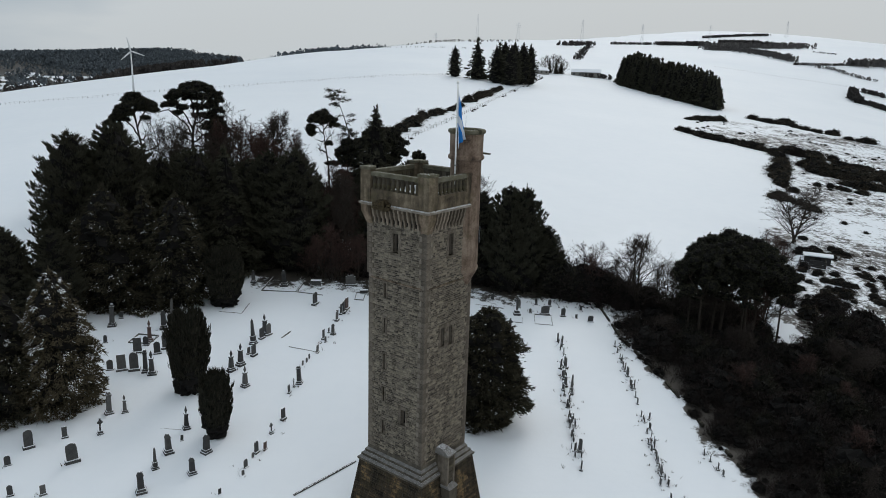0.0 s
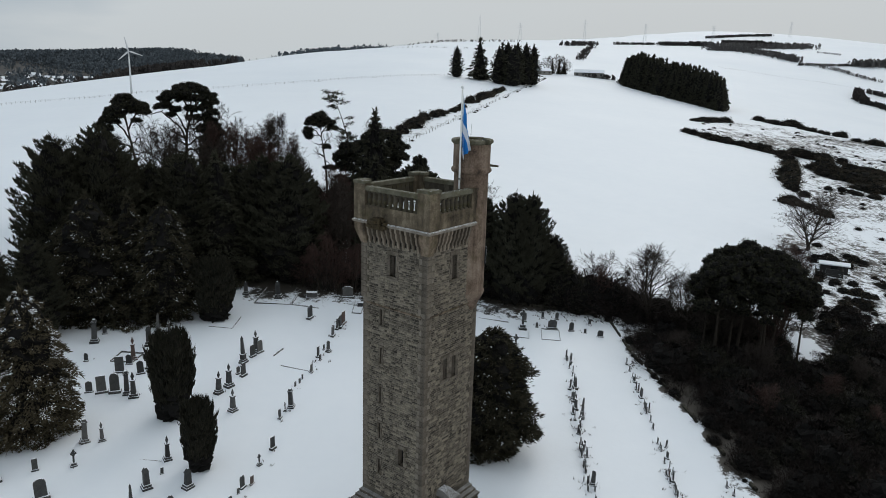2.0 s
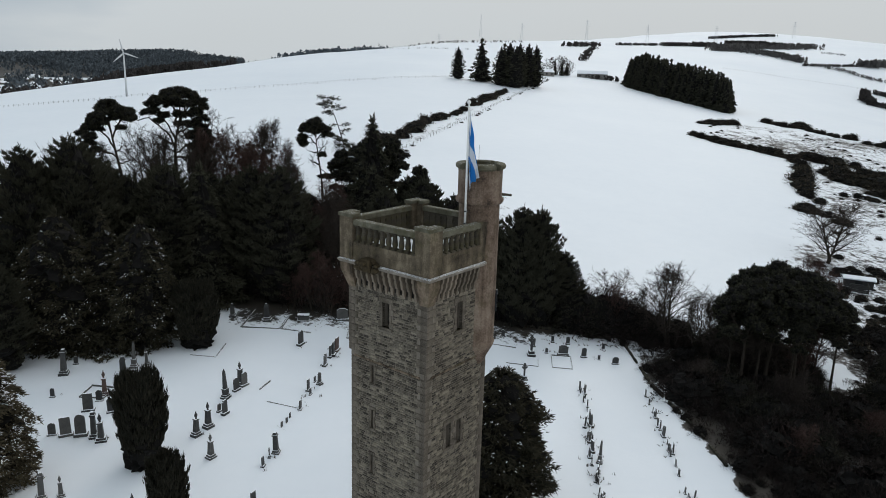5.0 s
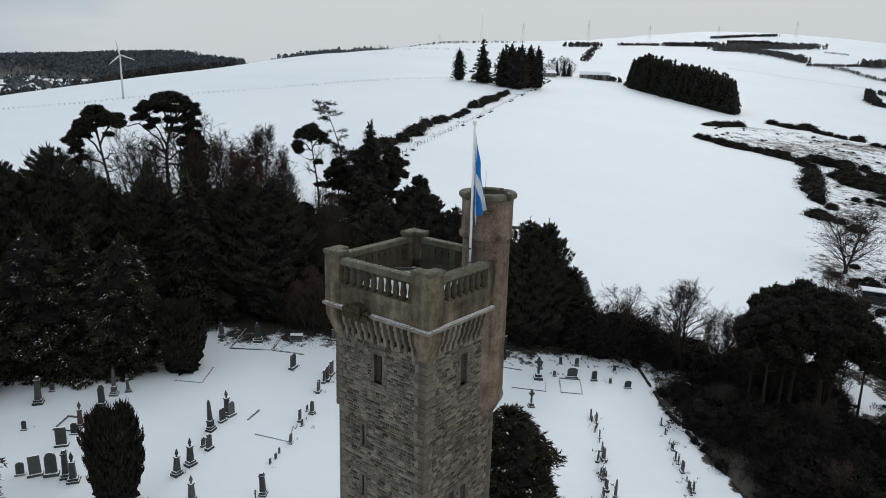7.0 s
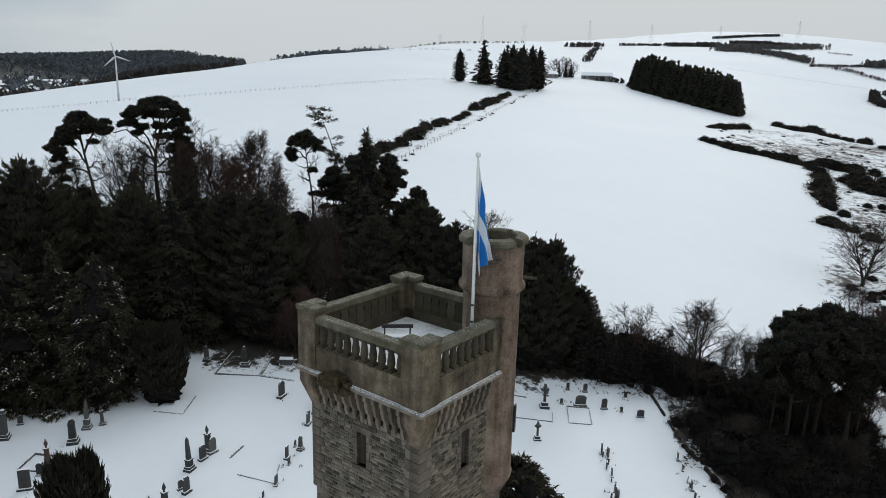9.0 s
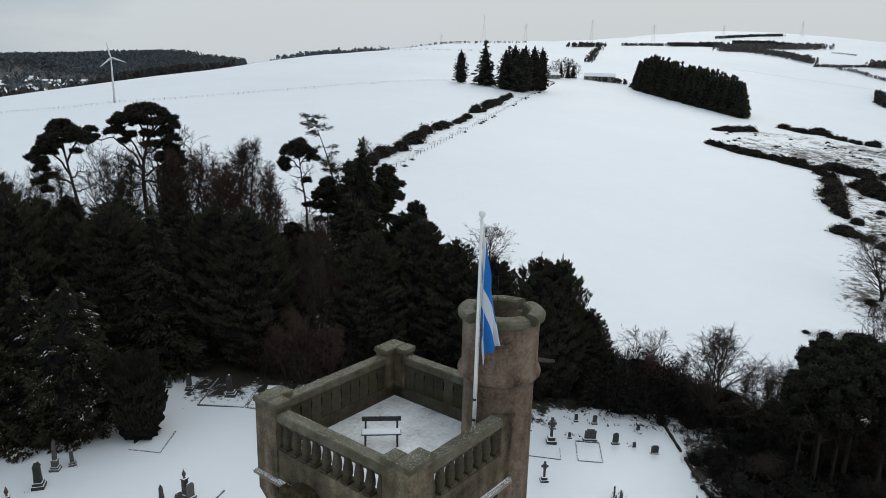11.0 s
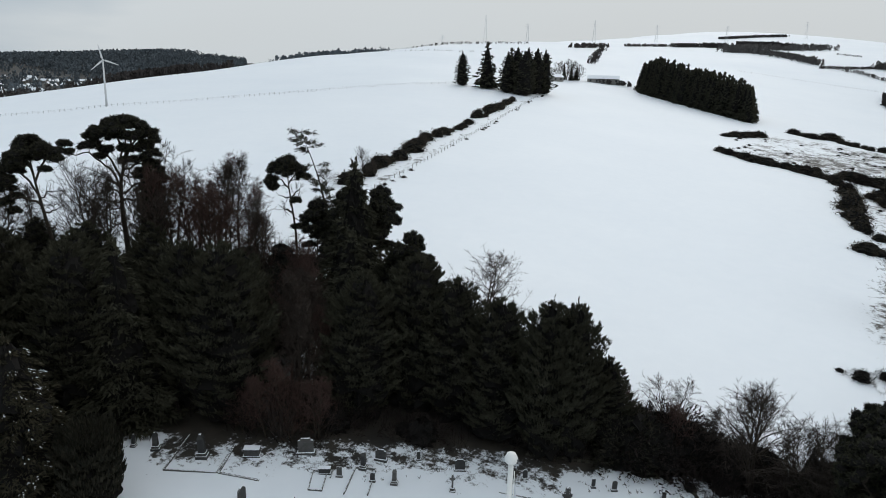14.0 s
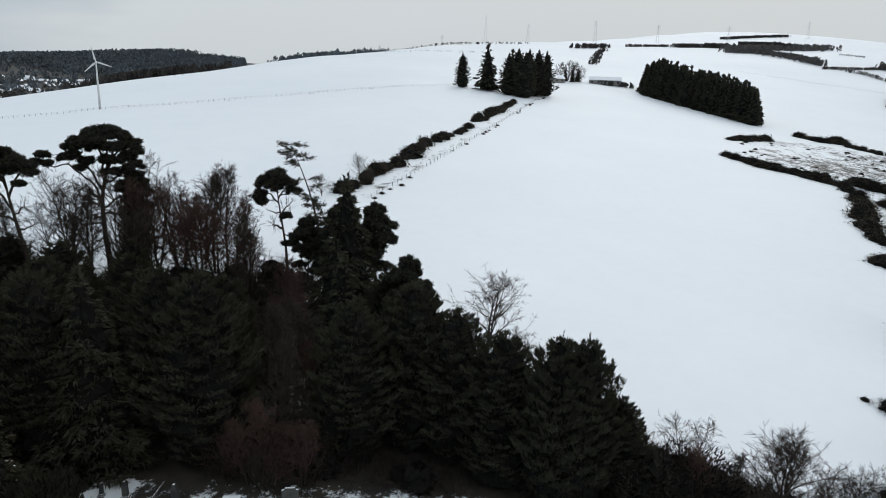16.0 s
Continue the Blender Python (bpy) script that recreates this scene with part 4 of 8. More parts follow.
def build_flag():
    """Limp: the half below the diagonal has fallen behind the half above it."""
    nu, nv = 44, 30
    verts, faces, uvs = [], [], []
    head, fly, tail, hoist = Vector((0.06, 0, 7.36)), Vector((0.66, -0.30, 4.02)), Vector((0.20, -0.22, 3.28)), Vector((0.06, 0.12, 5.40))
    mid = (head + tail) / 2
    for i in range(nu + 1):
        u = i / nu
        for j in range(nv + 1):
            v = j / nv
            w, s = u + v - 1, (u + 1 - v) / 2
            crease = 0.19 * min(1.0, s * 2.2)
            p = head + (tail - head) * s
            if w >= crease:
                p = p + (fly - mid) * ((w - crease) / (1 - crease))
            else:
                p = p + (hoist - mid) * ((crease - w) / (1 + crease)) + Vector((0, 0.03, 0))
            loose = min(1.0, 2.5 * u) * min(1.0, 0.3 + 1.4 * abs(w))
            fold = 0.10 * math.sin(7.5 * w + 5.5 * v) + 0.05 * math.sin(15 * u - 4 * v)
            verts.append((p.x + 0.35 * fold * loose, p.y - fold * loose, p.z + 0.04 * math.sin(9 * u + 3 * v) * loose))
            uvs.append((u, v))
    for i in range(nu):
        for j in range(nv):
            a = i * (nv + 1) + j
            faces.append((a, a + nv + 1, a + nv + 2, a + 1))
    me = mesh_of("flag", verts, faces, flag_material(), smooth=True)
    layer = me.uv_layers.new(name="cloth")
    for lp in me.loops:
        layer.data[lp.index].uv = uvs[lp.vertex_index]
    ob = new("flag", me)
    ob.matrix_world = Matrix.Translation(tower_world(3.72, 0.74, FLOOR))
    tagged(ob, "limp blue flag with a white diagonal cross", "flag")
    mod = ob.modifiers.new("cloth", "SOLIDIFY")
    mod.thickness = 0.006


build_flag()


def build_bench():
    c = tower_world(2.86, 3.67, FLOOR)
    ob = thing("bench", Matrix.Translation(c) @ Matrix.Rotation(radians(6), 4, "Z"), "small dark timber bench with snow on its seat", "bench")
    for i, y in enumerate((-0.20, -0.07, 0.06)):
        bm = bmesh.new()
        add_box(bm, -0.62, 0.62, y - 0.055, y + 0.055, 0.42, 0.455, 0.006)
        part("seat_slat", bm, BLACK_WOOD, ob)
    bm = bmesh.new()
    add_box(bm, -0.62, 0.62, 0.16, 0.195, 0.70, 0.86, 0.006)
    part("back_rail", bm, BLACK_WOOD, ob)
    for x in (-0.5, 0.5):
        bm = bmesh.new()
        add_box(bm, x - 0.03, x + 0.03, -0.23, -0.17, 0, 0.42)
        part("leg", bm, IRON, ob)
        bm = bmesh.new()
        add_box(bm, x - 0.03, x + 0.03, 0.11, 0.16, 0, 0.85)
        part("leg", bm, IRON, ob)
        bm = bmesh.new()
        add_box(bm, x - 0.025, x + 0.025, -0.2, 0.14, 0.37, 0.42)
        part("seat_bearer", bm, IRON, ob)
    bm = bmesh.new()
    add_box(bm, -0.60, 0.60, -0.25, 0.10, 0.455, 0.485, 0.012)
    part("snow_cover", bm, SNOW, ob, "thin layer of snow")


build_bench()

# ---------------------------------------------------------------- trees and bushes
tree_rng = np.random.default_rng(5)


def unit(v):
    return v / np.maximum(np.linalg.norm(v, axis=-1, keepdims=True), 1e-9)


def sprays(base, way, length, width, roll=None):
    """Leafy sprays: pointed, folded blades from base along way. Returns verts and faces."""
    n = len(base)
    helper = tree_rng.normal(size=(n, 3))
    side = unit(np.cross(way, helper))
    nor = np.cross(way, side)
    tip = base + way * length[:, None]
    mid = base + way * (length * 0.45)[:, None]
    fold = nor * (width * 0.35)[:, None]
    left, right = mid + side * width[:, None] - fold, mid - side * width[:, None] - fold
    verts = np.stack([base, left, tip, right], 1).reshape(-1, 3)
    i = np.arange(n)[:, None] * 4
    faces = np.concatenate([i + np.array([[0, 1, 2]]), i + np.array([[0, 2, 3]])])
    return verts, faces


def sprigs(base, way, length, width, flat=False):
    """Needle sprigs: one slim triangle each."""
    n = len(base)
    helper = np.tile([[0.0, 0.0, 1.0]], (n, 1)) if flat else tree_rng.normal(size=(n, 3))
    side = unit(np.cross(way, helper)) * width[:, None]
    verts = np.stack([base - side, base + side, base + way * length[:, None]], 1).reshape(-1, 3)
    return verts, np.arange(n * 3).reshape(n, 3)


def join(lists):
    vs, fs, k = [], [], 0
    for v, f in lists:
        vs.append(np.asarray(v))
        fs += [tuple(int(a) + k for a in q) for q in f]
        k += len(v)
    return np.concatenate(vs), fs


def limbs(segments, sides=4):
    """Tapered tubes for (p, q, r0, r1) rows."""
    p = np.array([s[0] for s in segments], float)
    q = np.array([s[1] for s in segments], float)
    r0 = np.array([s[2] for s in segments], float)
    r1 = np.array([s[3] for s in segments], float)
    way = unit(q - p)
    helper = np.where(np.abs(way[:, 2:3]) < 0.9, np.array([[0, 0, 1.0]]), np.array([[1.0, 0, 0]]))
    side = unit(np.cross(way, helper))
    up = np.cross(way, side)
    ring0, ring1 = [], []
    for k in range(sides):
        a = math.tau * k / sides
        d = side * math.cos(a) + up * math.sin(a)
        ring0.append(p + d * r0[:, None])
        ring1.append(q + d * r1[:, None])
    verts = np.stack(ring0 + ring1, 1).reshape(-1, 3)
    faces = []
    for i in range(len(p)):
        b = i * 2 * sides
        for k in range(sides):
            j = (k + 1) % sides
            faces.append((b + k, b + j, b + sides + j, b + sides + k))
    return verts, faces


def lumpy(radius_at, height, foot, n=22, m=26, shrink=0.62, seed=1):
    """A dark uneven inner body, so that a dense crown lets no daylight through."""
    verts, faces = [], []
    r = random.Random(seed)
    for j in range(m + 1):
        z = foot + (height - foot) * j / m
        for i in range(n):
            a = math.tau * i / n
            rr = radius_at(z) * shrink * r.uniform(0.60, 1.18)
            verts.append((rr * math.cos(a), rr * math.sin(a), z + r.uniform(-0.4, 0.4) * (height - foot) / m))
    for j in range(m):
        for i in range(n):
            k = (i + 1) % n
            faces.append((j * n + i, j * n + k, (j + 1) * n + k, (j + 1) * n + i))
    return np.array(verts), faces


def trunk_mesh(height, r0, r1, lean=0.0, flare=1.5, seed=0):
    r = random.Random(seed)
    segs, p = [], np.array([0.0, 0.0, -0.3])
    n = 7
    for i in range(n):
        q = np.array([r.uniform(-1, 1) * lean * (i + 1) / n, r.uniform(-1, 1) * lean * (i + 1) / n, height * (i + 1) / n])
        a, b = r0 + (r1 - r0) * i / n, r0 + (r1 - r0) * (i + 1) / n
        segs.append((p, q, a * (flare if i == 0 else 1), b))
        p = q
    return limbs(segs, 7), p


def tree_of(name, label, trunk, crown, bark, leaf, category="tree", extra=None, inner=0):
    ob = thing(name, (0, 0, -500), label, category)
    part_mesh("trunk", mesh_of("trunk", *(join([trunk, extra]) if extra is not None else trunk), bark, smooth=True), ob)
    part_mesh("crown", mesh_of("crown", *crown, leaf, inner=inner), ob)
    return ob


def dense_tree(name, label, height, radius, foot, boughs, per, mat, shape, up=0.0, tilt=0.0, size=0.45, slim=0.13, ragged=0.25, seed=1, shrink=0.80, white=0.0, leaf=False, core=(22, 26)):
    """Conifers, cypresses and yews: boughs set round a profile 'shape' (0 at the foot .. 1 at the tip -> share of the radius), clothed in sprigs."""
    r = np.random.default_rng(seed)

    def radius_at(z):
        return radius * shape(np.clip((z - foot) / (height - foot), 0, 1))
    grid = np.linspace(0, 1, 400)
    cdf = np.cumsum(shape(grid) + 0.10)
    t = np.interp((np.arange(boughs) + r.random(boughs)) / boughs, cdf / cdf[-1], grid)
    az = np.arange(boughs) * 2.39996 + r.normal(size=boughs) * 0.35
    z = foot + t * (height - foot)
    lobes = 1 + ragged * (0.5 * np.sin(az * 3 + z * 0.9 + seed) + 0.4 * np.sin(az * 5 - z * 1.7 + 2 * seed)) + ragged * 0.45 * r.normal(size=boughs)
    reach = radius * shape(t) * np.clip(lobes, 0.55, 1.35) + 0.1
    k = np.repeat(np.arange(boughs), per)
    n = len(k)
    s = 0.48 + 0.54 * np.sqrt(r.random(n))
    out = np.stack([np.cos(az[k]), np.sin(az[k]), np.zeros(n)], 1)
    tan = np.stack([-np.sin(az[k]), np.cos(az[k]), np.zeros(n)], 1)
    lat = r.normal(size=n) * (0.30 * reach[k] * (1.08 - s) + 0.13)
    pos = out * (reach[k] * s)[:, None] + tan * lat[:, None]
    pos[:, 2] = z[k] + tilt * reach[k] * s ** 1.6 + r.normal(size=n) * (0.10 + 0.05 * reach[k] * (1 - s)) - 0.25 * np.abs(lat) * (tilt < 0)
    pos[:, 2] = np.maximum(pos[:, 2], 0.05)
    way = unit(out * 0.8 + tan * (np.sign(lat) * 0.45)[:, None] + np.array([0, 0, up]) + r.normal(size=(n, 3)) * 0.36)
    ln = size * (0.55 + 0.8 * r.random(n)) * (0.75 + 0.4 * shape(t[k]))
    tip = np.array([[0, 0, height - 0.3]]) + r.normal(size=(40, 3)) * np.array([0.16, 0.16, 0.35])
    tipway = unit(np.array([[0, 0, 1.0]]) + r.normal(size=(40, 3)) * 0.35)
    tl = size * (0.8 + 0.6 * r.random(40))
    clothe = sprays if leaf else sprigs
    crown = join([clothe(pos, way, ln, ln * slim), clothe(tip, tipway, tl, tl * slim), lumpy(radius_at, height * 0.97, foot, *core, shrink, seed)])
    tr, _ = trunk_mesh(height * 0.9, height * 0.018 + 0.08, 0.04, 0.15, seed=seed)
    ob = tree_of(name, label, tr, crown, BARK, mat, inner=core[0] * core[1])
    if white:
        clump = r.random(boughs) ** 3 * (0.35 + 0.65 * t)
        pick = (r.random(n) < white * clump[k]) & (s > 0.80) & (np.abs(lat) < 0.35)
        m = int(pick.sum())
        wl_ = 0.14 + 0.20 * r.random(m)
        flatway = unit(way[pick] * np.array([1, 1, 0.15]) + np.array([0, 0, tilt * 0.6]))
        tagged(part_mesh("snow_cover", mesh_of("snow_cover", *sprigs(pos[pick] + np.array([0, 0, 0.12]), flatway, wl_, wl_ * 0.24, True), SNOW), ob), "snow lying on the boughs", kind="stuff")
    return ob


def cone_shape(t):
    return np.clip(1.02 * (1 - t) ** 0.85, 0, 1) * np.clip(t * 9 + 0.55, 0, 1)


def cypress_shape(t):
    return np.clip((1 - t ** 3.0) ** 0.72, 0, 1) * np.clip(t * 4 + 0.72, 0, 1)


def egg_shape(t):
    return np.clip((1 - t ** 2.6) ** 0.72, 0, 1) * np.clip(0.62 + 1.5 * t, 0, 1)


def broad_shape(t):
    return np.clip((1 - t ** 3.4) ** 0.62, 0, 1) * np.clip(0.66 + 1.4 * t, 0, 1)


def column_shape(t):
    return np.clip((1 - t ** 5) ** 0.6, 0.0, 1) * np.clip(t * 1.5 + 0.76, 0, 1)


def grow(p, way, length, radius, depth, r, out, spread, up, droop, twigs, splits=(2, 3), shrink=(0.62, 0.86), side_to=4):
    """Branches by repeated forking."""
    steps = 3 if depth > 1 else 2
    for s in range(steps):
        q = p + way * length / steps
        ra = radius * (1 - 0.28 * (s + 1) / steps)
        out.append((p, q, radius * (1 - 0.28 * s / steps), ra))
        way = unit(way + r.normal(size=3) * 0.16 + np.array([0, 0, up if depth > 2 else up - droop]))
        p = q
        if 0 < depth <= side_to and r.random() < 0.8:
            side = unit(way + r.normal(size=3) * spread * 1.3)
            grow(p, side, length * 0.62, ra * 0.5, min(depth - 1, 2), r, out, spread, up, droop, twigs, side_to=0)
    if depth <= 0:
        return
    for _ in range(int(r.integers(splits[0], splits[1] + 1))):
        side = unit(way + r.normal(size=3) * spread + np.array([0, 0, up]))
        grow(p, side, length * r.uniform(*shrink), radius * 0.66, depth - 1, r, out, spread, up, droop, twigs, splits, shrink, side_to)


def bare_tree(name, label, height, depth, mat, spread=0.5, up=0.12, droop=0.0, seed=1, first=0.26, thick=0.013, splits=(2, 3), stems=1, fine=0.014):
    r = np.random.default_rng(seed)
    segs = []
    for s in range(stems):
        way = unit(np.array([0, 0, 1.0]) + (r.normal(size=3) * 0.28 if stems > 1 else r.normal(size=3) * 0.05))
        grow(np.array([0.0, 0, -0.2]), way, height * first, height * thick * (0.7 if stems > 1 else 1), depth, r, segs, spread, up, droop, 3, splits)
    top = max(s[1][2] for s in segs)
    k = height / top
    segs = [(a * k, b * k, max(c * k, fine), max(d * k, fine * 0.75)) for a, b, c, d in segs]
    big = [s for s in segs if s[2] > 0.055]
    small = [s for s in segs if s[2] <= 0.055]
    ob = thing(name, (0, 0, -500), label, "tree")
    part_mesh("trunk", mesh_of("trunk", *limbs(big, 6), BARK, smooth=True), ob)
    part_mesh("crown", mesh_of("crown", *limbs(small, 3), mat), ob)
    return ob


def twig_tree(name, label, height, radius, clear, mat, rise=0.7, droop=0.0, limbs_n=34, sides_n=6, twigs_n=6, stems=1, fine=0.012, seed=1, full=0.45):
    """A leafless tree with a fine haze of twigs: trunk, limbs, side branches, twigs."""
    r = np.random.default_rng(seed)
    segs = []

    def run(p, way, length, r0, r1, steps, bend, wander):
        pts = [p]
        for i in range(steps):
            q = p + way * length / steps
            segs.append((p, q, r0 + (r1 - r0) * i / steps, r0 + (r1 - r0) * (i + 1) / steps))
            way = unit(way + np.array([0, 0, bend]) + r.normal(size=3) * wander)
            p = q
            pts.append(p)
        return pts, way
    trunks = []
    for st in range(stems):
        lean = r.normal(size=3) * (0.05 if stems == 1 else 0.20)
        pts, _ = run(np.array([r.normal() * 0.2 * (stems > 1), r.normal() * 0.2 * (stems > 1), -0.3]), unit(np.array([lean[0], lean[1], 1.0])), height * (0.97 if st == 0 else r.uniform(0.75, 0.95)), height * 0.012 + 0.03, 0.015, 9, 0.05, 0.07)
        trunks.append(pts)
    for k in range(limbs_n):
        pts = trunks[k % stems]
        u = clear + (0.97 - clear) * ((k + r.random()) / limbs_n)
        i = min(8, int(u * 9))
        p = pts[i] + (pts[i + 1] - pts[i]) * (u * 9 - i)
        v = (u - clear) / (1 - clear)
        share = math.sin(math.pi * min(1, v * (1 - full) + full * 0.62 + 0.05)) if v < 1 else 0
        share = max(0.16, share * (1 - 0.62 * v ** 2.2))
        az = k * 2.39996 + r.normal() * 0.4
        el = rise * (0.75 + 0.5 * v) + r.normal() * 0.12
        way = np.array([math.cos(az) * math.cos(el), math.sin(az) * math.cos(el), math.sin(el)])
        ln = radius * share * r.uniform(0.85, 1.25)
        lp, _ = run(p, way, ln, 0.018 + 0.011 * ln, 0.012, 5, 0.05 - droop * 0.25, 0.12)
        for j in range(sides_n):
            w = 0.22 + 0.78 * (j + r.random()) / sides_n
            m = min(4, int(w * 5))
            q = lp[m] + (lp[m + 1] - lp[m]) * (w * 5 - m)
            d = unit(lp[m + 1] - lp[m] + r.normal(size=3) * 0.62 + np.array([0, 0, 0.10 - droop * 0.2]))
            sl = ln * r.uniform(0.24, 0.46) + 0.25
            sp, _ = run(q, d, sl, 0.016, 0.010, 3, -droop * 0.35, 0.14)
            for _ in range(twigs_n):
                a = sp[int(r.integers(1, 4))]
                d2 = unit(d + r.normal(size=3) * 0.6 + np.array([0, 0, 0.15 - droop * 1.5]))
                run(a, d2, r.uniform(0.3, 0.75) * (1 + droop), 0.009, 0.006, 1, 0, 0)
    top = max(q[1][2] for q in segs)
    kk = height / top
    segs = [(a * kk, b * kk, max(c, fine), max(d, fine * 0.7)) for a, b, c, d in segs]
    ob = thing(name, (0, 0, -500), label, "tree")
    part_mesh("trunk", mesh_of("trunk", *limbs([q for q in segs if q[2] > 0.05], 6), BARK, smooth=True), ob)
    part_mesh("crown", mesh_of("crown", *limbs([q for q in segs if q[2] <= 0.05], 3), mat), ob)
    return ob


def clump(r, centre, rx, rz, per=66):
    """A flat cloud of pine foliage: small uneven bodies clothed in needle sprigs. Returns sprigs and dark bodies."""
    leaves, bodies = [], []
    rx, rz = rx * 1.2, rz * 1.7
    for k in range(int(9 + 8 * rx)):
        a, q = r.random() * math.tau, math.sqrt(r.random()) * 0.85
        c = np.asarray(centre, float) + np.array([rx * q * math.cos(a), rx * q * math.sin(a), rz * (0.75 * (1 - q * q) - 0.45 + 0.5 * r.random())])
        size = np.array([1, 1, 0.74]) * (0.36 + 0.13 * rx) * r.uniform(0.6, 1.25)
        rows, n = 5, 8
        v = [c + size * 0.86 * r.uniform(0.75, 1.1) * np.array([math.sin(math.pi * (j + 0.3) / rows) * math.cos(math.tau * i / n), math.sin(math.pi * (j + 0.3) / rows) * math.sin(math.tau * i / n), math.cos(math.pi * (j + 0.3) / rows)]) for j in range(rows) for i in range(n)]
        bodies.append((np.array(v), [(j * n + i, j * n + (i + 1) % n, (j + 1) * n + (i + 1) % n, (j + 1) * n + i) for j in range(rows - 1) for i in range(n)]))
        d = unit(r.normal(size=(per, 3)))
        base = c + d * size * r.uniform(0.7, 1.04, (per, 1))
        ln = 0.30 * (0.6 + 0.7 * r.random(per))
        leaves.append(sprigs(base, unit(d * np.array([1, 1, 0.7]) + np.array([0, 0, 0.35]) + r.normal(size=(per, 3)) * 0.4), ln, ln * 0.24))
    return leaves, bodies


def scots_pine(name, label, trunk, plates, boughs=(), bare=(), r0=0.38, seed=1):
    """A Scots pine: a bent trunk through the points given, crooked boughs (height at the trunk, then points), flat clouds
    of foliage (x, y, z, breadth, depth) on thin limbs off the nearest bough, and bare branches (from height, to x, y, z)."""
    r = np.random.default_rng(seed)
    line = np.array(trunk, float)
    zs = line[:, 2]

    def stem(z):
        return np.array([np.interp(z, zs, line[:, 0]), np.interp(z, zs, line[:, 1]), z])

    def limb(a, tip, rad, lift, crook=0.10):
        mid = a + (tip - a) * np.array([0.5, 0.5, lift]) + r.normal(size=3) * 0.5
        prev, pts = a, []
        for s in np.linspace(0.14, 1, 7):
            q = (1 - s) ** 2 * a + 2 * s * (1 - s) * mid + s * s * tip + r.normal(size=3) * crook
            segs.append((prev, q, rad * (1.2 - s), max(0.02, rad * (1.06 - s))))
            prev = q
            pts.append(q)
        return pts

    def fringe(pts, many, reach):
        for p in pts:
            for _ in range(many):
                d = unit(r.normal(size=3) + np.array([0, 0, 0.4]))
                q = p + d * r.uniform(0.6, 1.6) * reach
                segs.append((p, q, 0.028, 0.016))
                for _ in range(3):
                    segs.append((p + (q - p) * r.uniform(0.3, 1), q + unit(d + r.normal(size=3) * 0.7) * r.uniform(0.3, 0.8) * reach, 0.016, 0.011))
    segs, leaves, bodies, wood = [], [], [], []
    steps = np.linspace(zs[0], zs[-1], 13)
    for a, b in zip(steps, steps[1:]):
        u, w = (a - zs[0]) / (zs[-1] - zs[0]), (b - zs[0]) / (zs[-1] - zs[0])
        segs.append((stem(a), stem(b), r0 * (1.1 - 0.85 * u) * (1.3 if u == 0 else 1), r0 * (1.1 - 0.85 * w)))
        if w > 0.5:
            wood.append(stem(b))
    for z, *points in boughs:
        prev, rad = stem(z), r0 * 0.46
        for k, p in enumerate(points):
            p = np.array(p, float)
            n = max(2, int(np.linalg.norm(p - prev) / 0.8))
            start = prev
            for i in range(1, n + 1):
                q = start + (p - start) * i / n + r.normal(size=3) * 0.13
                segs.append((prev, q, rad, rad * 0.93))
                prev, rad = q, max(0.05, rad * 0.93)
                wood.append(q)
            fringe([prev], 2, 0.8)
    for x, y, z, rx, rz in plates:
        tip = np.array([x, y, z - 0.4 * rz])
        off = np.array([np.linalg.norm((tip - q) * np.array([1, 1, 0.8])) + (4.0 if q[2] > tip[2] else 0.0) for q in wood])
        root = wood[int(np.argmin(off))]
        limb(root, tip, 0.055 + 0.02 * np.linalg.norm(tip - root), r.uniform(0.1, 0.5))
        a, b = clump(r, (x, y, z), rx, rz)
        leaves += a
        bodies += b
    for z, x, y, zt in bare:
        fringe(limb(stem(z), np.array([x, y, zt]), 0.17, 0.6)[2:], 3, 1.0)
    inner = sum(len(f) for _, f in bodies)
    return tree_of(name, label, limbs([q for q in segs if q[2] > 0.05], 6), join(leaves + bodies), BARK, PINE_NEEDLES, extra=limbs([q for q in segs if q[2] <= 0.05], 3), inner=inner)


def sparse_conifer(name, label, height, seed=1):
    """A thin, broken conifer: few level branches with hanging foliage, bare stretches between."""
    r = np.random.default_rng(seed)
    segs, bases, ways = [], [], []
    p, way, line = np.array([0.0, 0, -0.3]), unit(np.array([0.06, 0.0, 1.0])), []
    for i in range(14):
        q = p + way * height / 14
        segs.append((p, q, 0.30 * (1 - i / 15), 0.30 * (1 - (i + 1) / 15)))
        way = unit(way + np.array([-0.040, 0, 0.02]) + r.normal(size=3) * 0.012)
        line.append((p, q))
        p = q
    for k in range(96):
        u = r.uniform(0.30, 1.0)
        if 0.70 < u < 0.86 and r.random() < 0.75:
            continue
        a, b = line[min(13, int(u * 14))]
        c = a + (b - a) * (u * 14 % 1)
        az = r.random() * math.tau
        ln = r.uniform(0.9, 3.0) * (1.45 - 0.95 * u) + 0.9 * (u > 0.8)
        d = np.array([math.cos(az), math.sin(az), r.uniform(-0.15, 0.3)])
        e = c + d * ln
        segs.append((c, e, 0.05, 0.02))
        n = int(40 * ln)
        s = r.random(n)[:, None]
        bases.append(c + (e - c) * (0.25 + 0.8 * s) + r.normal(size=(n, 3)) * 0.16)
        ways.append(unit(d + r.normal(size=(n, 3)) * 0.6 - np.array([0, 0, 0.25])))
    base, wy = np.concatenate(bases), np.concatenate(ways)
    ln = 0.38 * (0.6 + 0.7 * r.random(len(base)))
    return tree_of(name, label, limbs(segs, 6), sprigs(base, wy, ln, ln * 0.16), BARK, PINE_NEEDLES)


